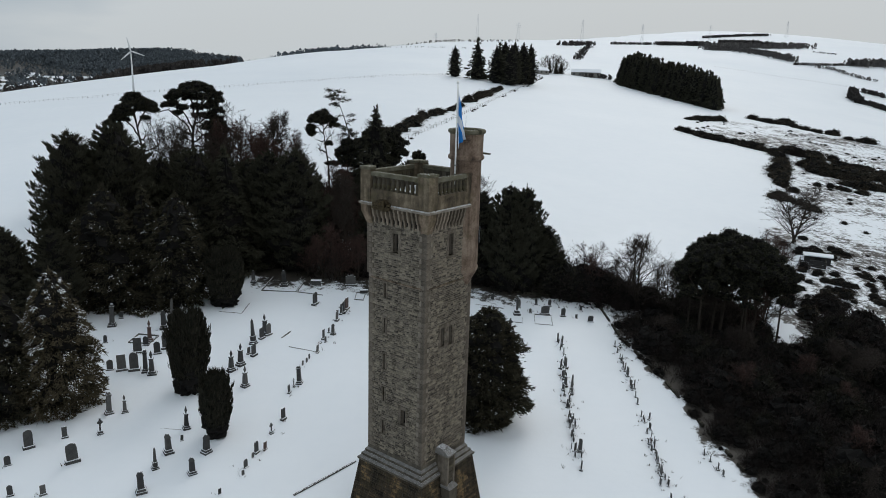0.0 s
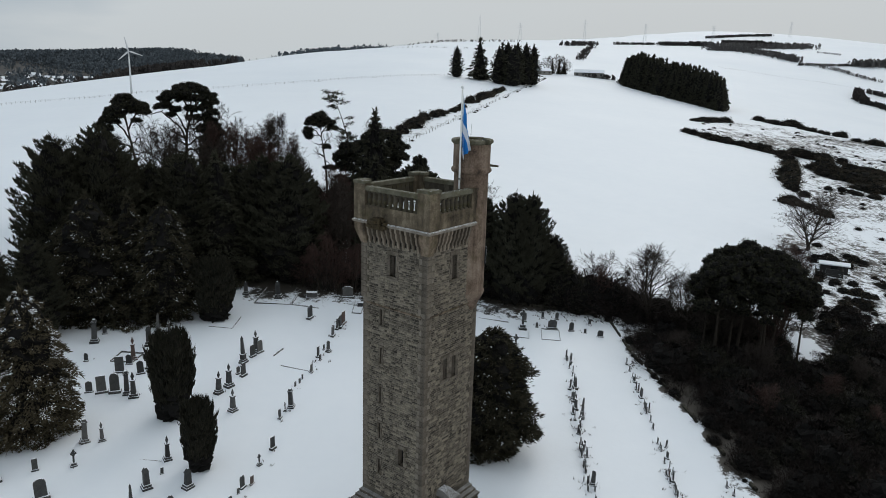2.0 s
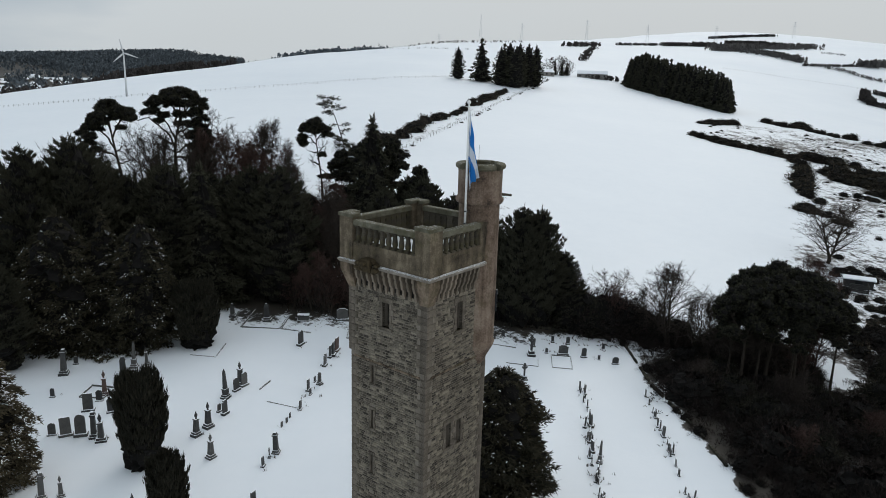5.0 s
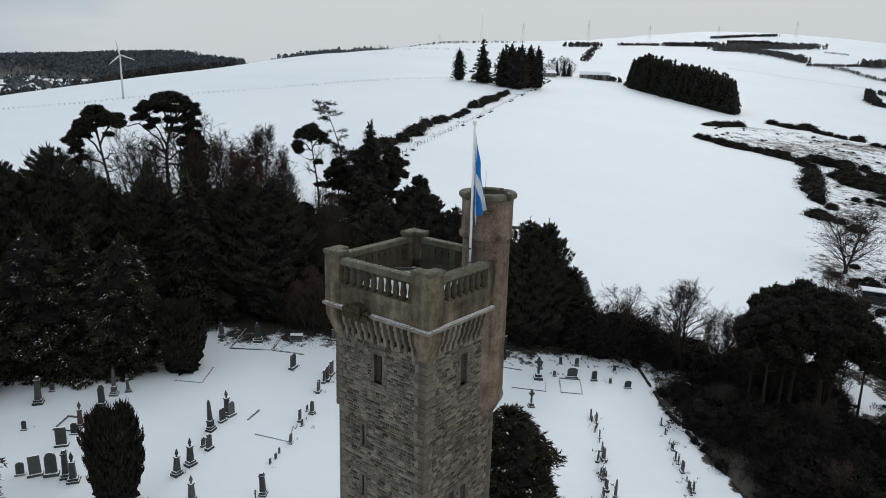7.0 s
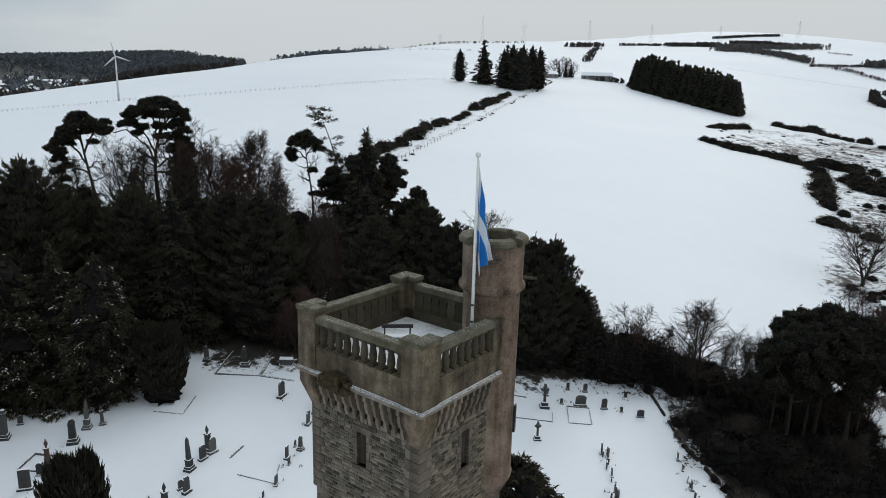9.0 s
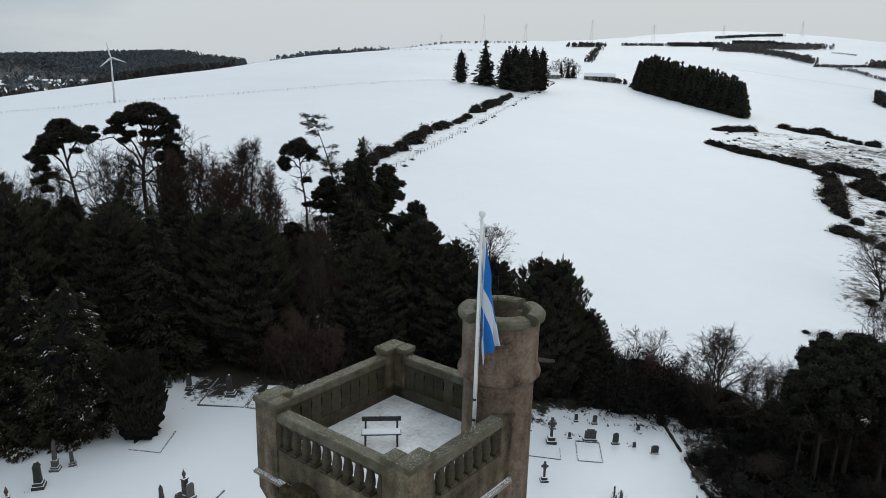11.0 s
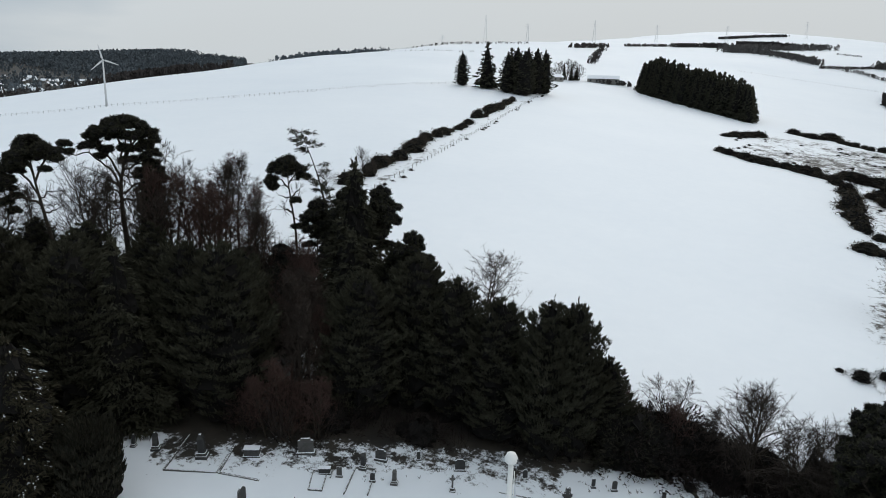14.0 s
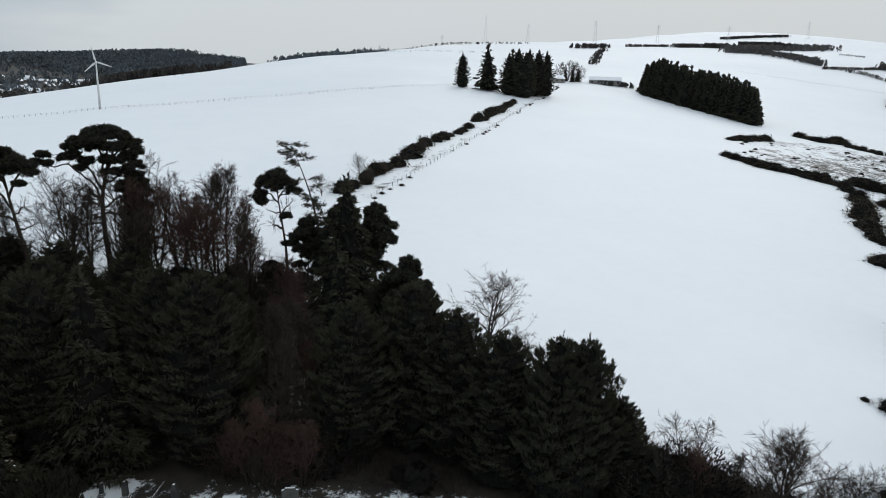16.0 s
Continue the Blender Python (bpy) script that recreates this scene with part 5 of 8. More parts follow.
def bush(name, label, radius, height, count, mat, seed=1, size=0.35, twiggy=0, category="bush", shrink=0.72, slim=0.16, up=0.25, lump=0.22):
    r = np.random.default_rng(seed)
    d = unit(r.normal(size=(count, 3)) * np.array([1, 1, 0.9]))
    d[:, 2] = np.abs(d[:, 2])
    rr = (0.55 + 0.45 * np.sqrt(r.random(count))) * (1 + lump * np.sin(5 * np.arctan2(d[:, 1], d[:, 0]) + seed) * (1 - d[:, 2])) * (1 + 0.6 * lump * np.sin(7 * d[:, 0] + seed) * np.sin(6 * d[:, 1] + 2 * seed))
    base = d * rr[:, None] * np.array([radius, radius, height])
    way = unit(d + r.normal(size=(count, 3)) * 0.5 + np.array([0, 0, up]))
    ln = size * (0.5 + r.random(count))
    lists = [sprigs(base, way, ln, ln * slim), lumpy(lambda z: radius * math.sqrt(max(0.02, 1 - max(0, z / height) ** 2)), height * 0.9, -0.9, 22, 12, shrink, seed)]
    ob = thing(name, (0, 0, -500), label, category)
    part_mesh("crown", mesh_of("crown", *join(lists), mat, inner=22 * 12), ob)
    if twiggy:
        segs = []
        for _ in range(twiggy):
            az, el = r.random() * math.tau, r.uniform(0.5, 1.4)
            p = np.array([r.normal() * radius * 0.3, r.normal() * radius * 0.3, 0.0])
            w = np.array([math.cos(az) * math.cos(el), math.sin(az) * math.cos(el), math.sin(el)])
            grow(p, w, height * 0.5, 0.03, 2, r, segs, 0.45, 0.1, 0, 2, side_to=0)
        tagged(part_mesh("twigs", mesh_of("twigs", *limbs([(a, b, max(c, .012), max(d2, .008)) for a, b, c, d2 in segs], 3), TWIG), ob), kind="stuff")
    return ob


def thicket(name, label, radius, height, stems, mat, seed=1):
    """A leafless shrub: many thin stems."""
    r = np.random.default_rng(seed)
    segs = []
    for _ in range(stems):
        az, rr = r.random() * math.tau, radius * 0.6 * math.sqrt(r.random())
        p = np.array([rr * math.cos(az), rr * math.sin(az), -0.1])
        w = unit(np.array([math.cos(az) * 0.45, math.sin(az) * 0.45, 1.0]) + r.normal(size=3) * 0.2)
        grow(p, w, height * 0.42, 0.035, 2, r, segs, 0.42, 0.12, 0.0, 2, side_to=1)
    ob = thing(name, (0, 0, -500), label, "shrub")
    tagged(part_mesh("twig_tangle", mesh_of("twig_tangle", *limbs([(a, b, max(c, .014), max(d, .010)) for a, b, c, d in segs], 3), mat), ob), kind="stuff")
    return ob


def height_of(ob):
    return max(v.co.z for c in ob.children for v in c.data.vertices)


MODELS = {}


def model(key, ob):
    MODELS[key] = (ob, height_of(ob))


model("cyp1", dense_tree("cypress_tree", "dark dense evergreen cypress at the churchyard edge", 21, 4.9, 0.3, 300, 90, NEEDLES, cypress_shape, 1.3, 0.50, 0.46, 0.17, 0.24, 3))
model("cyp2", dense_tree("cypress_tree", "dark dense evergreen cypress at the churchyard edge", 20, 5.3, 0.3, 300, 90, NEEDLES, egg_shape, 1.1, 0.40, 0.46, 0.17, 0.30, 8))
model("cypr", dense_tree("cypress_tree", "broad dark evergreen cypress with a rounded head", 17, 3.9, 0.3, 320, 90, NEEDLES, egg_shape, 1.5, 0.55, 0.40, 0.16, 0.20, 9))
model("con1", dense_tree("spruce_tree", "tall dark spruce with drooping branches", 20, 5.0, 0.6, 220, 70, NEEDLES, cone_shape, -0.2, -0.30, 0.52, 0.19, 0.38, 5))
model("con2", dense_tree("spruce_tree", "tall dark spruce with drooping branches", 18, 4.6, 0.5, 210, 70, NEEDLES, cone_shape, -0.15, -0.22, 0.52, 0.19, 0.45, 13))
model("fir1", dense_tree("fir_tree", "green fir with snow dusted boughs", 16, 4.5, 0.2, 240, 80, NEEDLES_SNOW, cone_shape, -0.15, -0.35, 0.42, 0.20, 0.26, 21, white=0.5))
model("fir2", dense_tree("fir_tree", "green fir with snow dusted boughs", 16, 4.9, 0.2, 240, 80, NEEDLES_SNOW, egg_shape, -0.15, -0.30, 0.42, 0.20, 0.32, 27, white=0.42))
model("fir3", dense_tree("fir_tree", "olive green fir with snow dusted boughs", 16, 4.5, 0.2, 330, 90, NEEDLES_OLIVE, egg_shape, -0.10, -0.32, 0.40, 0.18, 0.20, 22, white=2.0))
model("yew", dense_tree("yew_tree", "narrow upright dark Irish yew", 7.5, 1.62, 0.05, 190, 110, YEW_LEAF, column_shape, 4.5, 1.2, 0.42, 0.09, 0.16, 31, shrink=0.92))
model("holly", dense_tree("holly_tree", "broad dark evergreen tree beside the tower", 12, 4.1, 0.05, 400, 90, NEEDLES_SNOW, broad_shape, 0.05, -0.10, 0.38, 0.16, 0.24, 37, shrink=0.88, white=0.12))
model("pine1", scots_pine("scots_pine", "tall pine with a leaning bare trunk and ragged drooping crown", [(2.2, 0, -0.3), (0.2, 0.3, 9.5), (-0.9, 0, 16.5), (-1.4, 0, 20.6)],
    [(-1.0, 0, 22.9, 1.7, 0.7), (-2.6, 0.5, 22.0, 1.4, 0.7), (0.6, -0.3, 22.0, 1.4, 0.6), (-1.6, -1.5, 21.4, 1.4, 0.7), (-0.8, 1.6, 21.6, 1.4, 0.6), (-3.6, -0.4, 20.8, 1.2, 0.8), (1.9, 0.3, 21.3, 1.1, 0.4), (2.6, 0, 20.4, 0.9, 0.4), (0.2, 0.2, 20.6, 1.2, 0.5),
     (-4.4, 0.5, 19.6, 1.2, 0.8), (-2.8, 0.8, 20.0, 1.2, 0.6), (-5.4, 0, 18.4, 1.1, 0.7), (-6.6, 0.3, 17.4, 1.0, 0.5), (-5.0, -0.7, 17.0, 1.1, 0.7), (-3.6, 0.2, 18.2, 1.0, 0.5), (-5.6, 0.3, 15.6, 1.0, 0.7), (-4.6, 0.6, 14.4, 0.8, 0.5), (-5.8, -0.2, 13.4, 0.9, 0.6), (-5.0, 0.2, 12.0, 0.8, 0.5), (1.0, -0.4, 18.8, 0.8, 0.3), (-2.2, -1.8, 19.6, 1.1, 0.5)],
    [(15.0, (-2.4, 0.3, 17.6), (-4.2, 0.2, 18.6), (-5.6, 0.2, 17.8)), (16.8, (0.2, 0.2, 19.4), (1.6, 0.1, 20.8)), (13.2, (-2.8, -0.3, 14.6), (-4.6, 0, 14.2), (-5.2, 0.2, 12.6)), (17.8, (-2.2, 0.8, 20.2), (-3.0, 0.8, 21.4)), (18.0, (-1.4, -1.0, 20.0), (-1.6, -1.8, 20.8))],
    [(12, 2.6, 0.5, 13.0), (10, 3.0, -0.5, 9.5), (14, 2.2, 0.6, 15.6), (9, -3.0, 0.5, 8.8)], 0.40, 41))
model("pine2", scots_pine("scots_pine", "great spreading pine with a deep domed crown and crooked limbs", [(0.2, 0, -0.3), (-0.4, 0, 8.0), (-0.4, 0.2, 13.0), (0.9, 0, 17.5), (1.2, 0, 21.5)],
    [(1.0, 0, 23.2, 2.0, 0.7), (-1.2, 0.5, 22.6, 1.7, 0.7), (3.0, -0.4, 22.6, 1.7, 0.7), (-3.2, 0, 21.6, 1.5, 0.7), (4.8, 0.5, 21.4, 1.4, 0.8), (-4.8, 0.4, 20.4, 1.3, 0.7), (0.6, -2.2, 22.0, 1.7, 0.7), (1.4, 2.2, 22.2, 1.7, 0.7), (-2.0, -1.6, 21.0, 1.4, 0.7), (-2.2, 2.0, 21.2, 1.4, 0.7), (3.6, 1.8, 21.0, 1.5, 0.7), (3.4, -1.9, 21.0, 1.5, 0.7),
     (5.8, 0, 20.0, 1.2, 0.8), (2.2, 0.2, 20.6, 1.5, 0.6), (-0.6, 0.4, 20.6, 1.3, 0.5), (-4.0, -0.7, 19.2, 1.2, 0.6), (-5.6, 0.2, 18.8, 1.0, 0.5), (4.2, 0.3, 19.0, 1.5, 0.9), (2.6, -1.0, 18.6, 1.4, 0.7), (0.6, 0.8, 18.6, 1.2, 0.5), (-2.2, 0.2, 18.4, 1.1, 0.5), (-3.4, 0.6, 17.2, 1.0, 0.4), (5.6, -0.5, 17.8, 1.4, 1.0), (3.4, 0.4, 16.8, 1.4, 0.9), (1.2, -0.4, 16.8, 1.0, 0.4),
     (-9.4, 0.2, 19.2, 0.9, 0.4), (-10.6, 0, 17.9, 1.0, 0.4), (-8.6, 0.3, 17.8, 0.8, 0.3), (5.2, 0.4, 15.6, 1.6, 1.1), (3.6, -0.3, 14.4, 1.4, 1.0), (6.2, 0, 13.6, 1.5, 1.1), (4.4, 0.5, 12.4, 1.6, 1.2), (5.8, -0.3, 11.0, 1.6, 1.2), (4.0, 0.3, 9.8, 1.6, 1.2)],
    [(12.4, (-1.6, 0.2, 14.8), (-3.4, 0, 16.4), (-5.2, 0.2, 17.6), (-7.4, 0.2, 17.2), (-9.4, 0.1, 17.7)), (13.6, (-1.4, -0.2, 16.6), (-2.6, -0.4, 18.6), (-3.6, -0.2, 20.4)), (14.6, (2.2, 0.1, 16.0), (4.2, 0.2, 17.8), (5.0, 0.2, 19.6)), (16.0, (0.2, 0.8, 18.4), (-0.8, 0.9, 20.6), (-1.2, 0.6, 21.8)), (16.6, (2.2, -0.8, 19.0), (2.8, -1.2, 20.8)),
     (11.0, (1.8, 0.3, 12.6), (3.8, 0.2, 13.6), (5.4, 0, 13.2)), (17.0, (1.8, 1.2, 19.4), (2.4, 1.8, 20.8)), (10.0, (2.2, 0, 10.2), (4.0, 0, 10.8))],
    [(11.0, -6.6, 0.5, 13.6), (12.2, -5.5, -1.0, 14.6), (9.6, -6.0, 0.6, 10.6), (8.6, -5.2, -0.8, 8.6), (12.8, -8.0, 1.2, 15.6)], 0.46, 45))
model("pine3", scots_pine("scots_pine", "slender pine with a small drooping crown", [(0.6, 0, -0.3), (0.4, 0, 8.0), (-0.6, 0, 15.5), (-0.7, 0, 17.8)],
    [(-0.6, 0, 18.2, 1.7, 0.9), (-2.5, 0.2, 17.2, 1.1, 0.9), (-3.2, 0, 15.4, 0.8, 1.1), (0.9, -0.2, 17.3, 1.1, 0.7), (-0.8, 1.2, 17.2, 1.2, 0.7), (-1.0, -1.2, 17.0, 1.1, 0.7), (0.4, 0.2, 12.6, 0.7, 0.35), (1.0, 0, 8.6, 1.0, 0.4), (-3.0, 0.3, 14.4, 0.7, 0.6), (1.6, 0.2, 16.4, 0.8, 0.5)], [(14.6, (-1.6, 0.2, 15.8), (-2.6, 0.2, 16.0)), (15.2, (0.4, 0, 16.4))], [(13, 1.2, 0, 14.6), (11, -1.4, 0, 11.6)], 0.24, 52))
model("pine4", scots_pine("scots_pine", "pine with a broad dark domed crown", [(0, 0, -0.3), (0.3, 0.2, 7.0), (-0.2, 0, 13.5)],
    [(0, 0, 14.6, 2.2, 1.1), (2.0, 0.4, 13.9, 1.8, 1.1), (-2.2, -0.3, 13.8, 1.8, 1.1), (0.4, 2.0, 13.8, 1.8, 1.0), (-0.3, -2.1, 13.7, 1.8, 1.0), (3.2, -0.5, 12.4, 1.4, 1.1), (-3.3, 0.6, 12.2, 1.4, 1.1), (1.6, -2.6, 12.2, 1.4, 0.9), (-1.8, 2.5, 12.1, 1.4, 0.9), (0.5, 0.3, 12.4, 1.6, 0.9), (2.8, -1.6, 10.8, 1.4, 0.9), (-2.8, -1.4, 10.6, 1.4, 0.9), (0.6, 2.4, 10.6, 1.2, 0.7), (3.4, 1.2, 9.6, 0.8, 0.6)],
    [(7.4, (1.2, 0, 9.6), (2.6, -0.2, 11.2)), (8.0, (-1.2, 0.2, 10.2), (-2.4, 0.2, 11.6)), (8.6, (0.4, 1.2, 10.8), (0.5, 1.8, 12.4)), (9.0, (-0.2, -1.2, 11.0), (0.2, -1.8, 12.4))],
    [(8, 2.2, 0.4, 9.2), (7, -2.2, 0.2, 7.8)], 0.26, 57))
model("pine5", scots_pine("scots_pine", "tall pine with layered dark crown", [(0, 0, -0.3), (0.3, 0, 10.0), (-0.2, 0, 19.6)],
    [(0, 0, 20.2, 1.5, 1.0), (-1.4, 0.4, 18.8, 1.6, 0.9), (1.5, -0.3, 18.6, 1.6, 0.9), (0.2, 1.6, 18.2, 1.6, 0.9), (-2.6, -0.3, 17.0, 1.6, 0.8), (2.7, 0.4, 16.8, 1.6, 0.8), (0.2, -1.8, 17.2, 1.7, 0.9), (-1.0, 1.8, 16.0, 1.6, 0.8), (-3.4, 0.4, 14.8, 1.4, 0.7), (3.2, -0.4, 14.4, 1.5, 0.7), (0.6, -2.2, 14.8, 1.5, 0.8), (-0.8, 0.3, 14.6, 1.6, 0.8), (1.8, 1.0, 12.4, 1.3, 0.6), (-2.0, -0.6, 12.0, 1.3, 0.6)],
    [(11.0, (1.4, 0.3, 12.8), (2.4, 0.2, 14.0)), (11.6, (-1.4, -0.2, 13.2), (-2.6, 0, 14.4)), (14.0, (0.4, -1.0, 15.4), (0.4, -1.6, 16.6))],
    [(10, 2.4, 0, 10.6), (9, -2.4, 0, 9.6)], 0.30, 59))
model("larch", sparse_conifer("larch_tree", "thin broken larch with sparse drooping branches", 24, 61))
model("birch", twig_tree("birch_tree", "leafless birch with fine hanging twigs", 12, 4.3, 0.16, TWIG, 0.95, 0.10, 46, 8, 10, 2, 0.012, 71, 0.55))
model("birch2", bare_tree("birch_tree", "leafless birch with fine hanging twigs", 10, 6, TWIG, 0.58, 0.08, 0.14, 74, first=0.17, thick=0.010, splits=(2, 3), stems=2, fine=0.010))
model("oak2", twig_tree("bare_tree", "leafless rounded broadleaf tree", 12, 5.0, 0.16, TWIG, 0.75, 0.0, 38, 7, 8, 2, 0.014, 79, 0.6))
model("alder", twig_tree("bare_tree", "leafless upright tree with reddish twigs", 14, 4.2, 0.12, TWIG_RED, 0.95, 0.0, 44, 7, 9, 2, 0.018, 83, 0.5))
model("alder2", twig_tree("bare_tree", "slim leafless tree with a haze of twigs", 14, 3.2, 0.2, TWIG, 1.0, 0.05, 40, 7, 8, 1, 0.016, 87, 0.5))
model("thick1", thicket("bare_shrub", "tangled leafless brown shrub", 2.2, 3.6, 13, BRUSH, 91))
model("thick2", thicket("bare_shrub", "tangled leafless brown shrub", 2.6, 3.0, 13, BRUSH, 93))
model("brush1", bush("bramble_thicket", "dense dark thicket of leafless brown stems", 2.4, 3.0, 2000, BRUSH, 104, 0.6, 0, "thicket", 0.60, 0.032, 0.9, 0.35))
model("brush2", bush("bramble_thicket", "dense dark thicket of leafless brown stems", 2.8, 2.6, 2000, BRUSH, 106, 0.55, 0, "thicket", 0.60, 0.032, 0.7, 0.4))
model("bush1", bush("evergreen_bush", "dark evergreen bush in the undergrowth", 2.4, 3.4, 3600, YEW_LEAF, 95, 0.28, 0, lump=0.3))
model("bush2", bush("evergreen_bush", "dark tangled bush in the undergrowth", 2.8, 2.8, 3600, BRUSH, 97, 0.25, 0, slim=0.16, lump=0.35))
model("gorse1", bush("gorse_bush", "low dark gorse bush", 1.7, 1.9, 900, GORSE, 99, 0.24, 0, slim=0.2, lump=0.4, shrink=0.85))
model("gorse2", bush("gorse_bush", "low dark gorse bush", 2.1, 1.6, 900, GORSE, 101, 0.24, 0, slim=0.2, lump=0.45, shrink=0.85))
model("bracken", bush("bracken_clump", "clump of dead brown bracken", 0.95, 0.8, 150, BRACKEN, 103, 0.4, 0, slim=0.1, lump=0.4))
place_rng = random.Random(17)


def plant(key, x, y, height, wide=1.0, turn=None, sink=0.1, label="", group=""):
    src, h = MODELS[key]
    k = height / h
    rz = place_rng.uniform(0, math.tau) if turn is None else turn
    m = Matrix.LocRotScale((x, y, gz(x, y) - sink), Euler((0, 0, rz)), (k * wide, k * wide, k))
    ob = copy_thing(src, m)
    return tagged(ob, label, group=group)


# the dark belt behind the churchyard: kind, x, y, height, breadth
for row in [("cyp1", -51.8, 53, 22.6, .98), ("cyp2", -47.2, 56, 23.4, .95), ("con2", -50, 60, 22.5, 1.1), ("cyp1", -42.2, 61, 17.5, .9), ("cyp2", -37, 60, 19.2, 1.05),
            ("con2", -32.5, 60, 19.5, 1.1), ("cyp1", -27, 64, 18.5, 1.0), ("cyp2", -22.3, 61, 19.3, 1.0), ("alder2", -16.5, 65, 15.5, .9),
            ("con1", -11, 72, 17.8, 1.2), ("cyp2", -8.5, 63, 16.5, .95), ("cyp1", -3, 66, 17.8, 1.1), ("cyp2", 1.2, 64, 16.2, 1.0),
            ("cyp1", 5.6, 61.5, 15.4, 1.1), ("cypr", 10.3, 58.6, 16.9, .95), ("cypr", 12.7, 58.8, 16.8, .92), ("cyp2", 16.4, 60, 10.6, 1.0), ("bush1", 18.5, 59.5, 7.0, 1.1), ("bush2", 21.5, 58.5, 5.0, 1.1)]:
    plant(*row, group="churchyard tree belt")
for row in [("cyp2", -66, 84, 13.5, 1.1), ("cyp1", -57, 80, 14.5, 1.1), ("cyp2", -48, 84, 14, 1.2), ("cyp1", -39, 83, 13, 1.2), ("cyp2", -62, 96, 11, 1.2), ("cyp1", -45, 96, 10.5, 1.2), ("cyp2", -75, 92, 13, 1.1), ("cyp2", -57, 44, 11.0, .9), ("con2", -62, 36, 13, 1.1), ("cyp1", -52, 37, 12.5, 1.0),
            ("cyp2", -32, 71, 15.5, 1.1), ("cyp1", -24, 73, 14.5, 1.1), ("cyp1", -6, 75, 16.0, 1.0), ("cyp2", -42, 70, 17, 1.1), ("cyp1", -50, 68, 18, 1.1)]:
    plant(*row, group="churchyard tree belt")
for row in [("fir2", -43.5, 44.5, 16.8, 1.0), ("fir1", -39, 46, 16.6, 1.1), ("fir2", -34.6, 45.6, 15.8, .9), ("fir3", -35.6, 17.6, 14.6, .92), ("fir2", -40.5, 16, 13.8, 1.0), ("cyp2", -47, 38, 12.5, 1.0)]:
    plant(*row, group="snow dusted firs")
plant("yew", -24.7, 21.6, 9.2, 1.06, group="Irish yews")
plant("yew", -19.4, 13.6, 6.8, 1.0, group="Irish yews")
plant("yew", -28.6, 45.5, 8.4, 1.45, group="Irish yews")
plant("holly", 5.3, 20.4, 12.3, 0.98, sink=0.15)

# tall pines and bare trees behind the belt
for row in [("pine2", -54.6, 109, 24.2, 1.0, 0), ("pine1", -59.8, 95, 23.4, 1.0, 0), ("pine3", -24.2, 100, 20.3, 1.0, 0), ("larch", -18.0, 98, 24.6, 1.0, 0),
            ("pine5", -18.4, 90, 16.4, .95), ("pine5", -9.4, 88, 19.2, .95), ("pine5", -14.2, 88, 18.6, .8), ("pine5", -4.0, 72, 18.2, .8), ("con2", -12.4, 84, 23.6, 1.0),
            ("pine4", 38.0, 44.8, 16.3, 1.0), ("pine4", 34.8, 43.6, 14.4, .95), ("pine4", 41.2, 44.2, 15.6, .95), ("pine4", 43.8, 47.5, 14.2, .85), ("pine4", 36.2, 47.0, 14.8, .8), ("pine5", 39.8, 42.4, 12.5, .9), ("pine5", 46.0, 45.0, 12.0, 1.0)]:
    plant(*row, group="tall pines")
plant("cyp2", -49.8, 108.4, 17.0, .55, group="churchyard tree belt")
for row in [("alder", -41, 114, 17.5, 1.0), ("alder", -43, 108, 16.5, 1.0), ("alder", -40.5, 103, 15, 1.1), ("alder", -35, 103, 14, 1.1), ("alder2", -38, 110, 17, 1.0), ("alder2", -36.5, 112, 18.0, 1.0), ("alder", -39, 107, 15.5, 1.0), ("alder", -34.0, 108, 14.5, 1.0), ("alder2", -31.5, 104, 12.5, 1.0), ("alder", -45.5, 106, 17, 1.0), ("oak2", -48, 101, 16, .9), ("oak2", -70, 100, 16, 1.0), ("alder2", -56, 106, 15, 1.0), ("oak2", -58.5, 102, 15, .9), ("alder2", -54.5, 100, 13, 1.0), ("alder2", -65, 101, 15, 1.0), ("alder", -29.5, 100, 11, 1.0), ("alder", -37.5, 102, 14.0, 1.0),
            ("oak2", -68, 92, 15, 1.0), ("birch", -30, 98, 12, .9), ("oak2", 5.4, 86, 12.4, 1.1), ("oak2", 9.5, 79, 8.0, 1.0), ("alder", -20, 82, 13.5, .9), ("alder2", -14.6, 61, 13.5, .9), ("alder", -13.2, 64, 11.5, .7), ("alder2", -15.6, 69, 14.5, 1.0), ("alder", -17.5, 72, 15, .8),
            ("birch", 29.8, 54.6, 12.2, 1.25), ("birch2", 33.6, 54.5, 9, .9), ("birch2", 36.5, 55, 8.5, 1.0), ("oak2", 23.6, 61.2, 8.4, 1.0), ("oak2", 74.5, 101, 13, 1.25), ("oak2", 75.4, 102.2, 12, 1.3), ("oak2", 93, 96, 7.0, 1.0), ("alder", 52.5, 62, 10.5, 1.1), ("alder", 56.5, 70, 10.5, 1.1), ("alder2", 50, 58, 9.0, 1.1), ("alder", 16.8, 61.5, 8.5, 1.0), ("alder", 19.6, 62.0, 7.5, 1.0)]:
    plant(*row, group="bare trees")

for x, y, h in ((-17.5, 57.8, 5.0), (-14.5, 57.6, 5.6), (-12.2, 58.2, 4.6), (-20, 58, 4.2)):
    plant("thick1", x, y, h, 1.0, group="undergrowth")
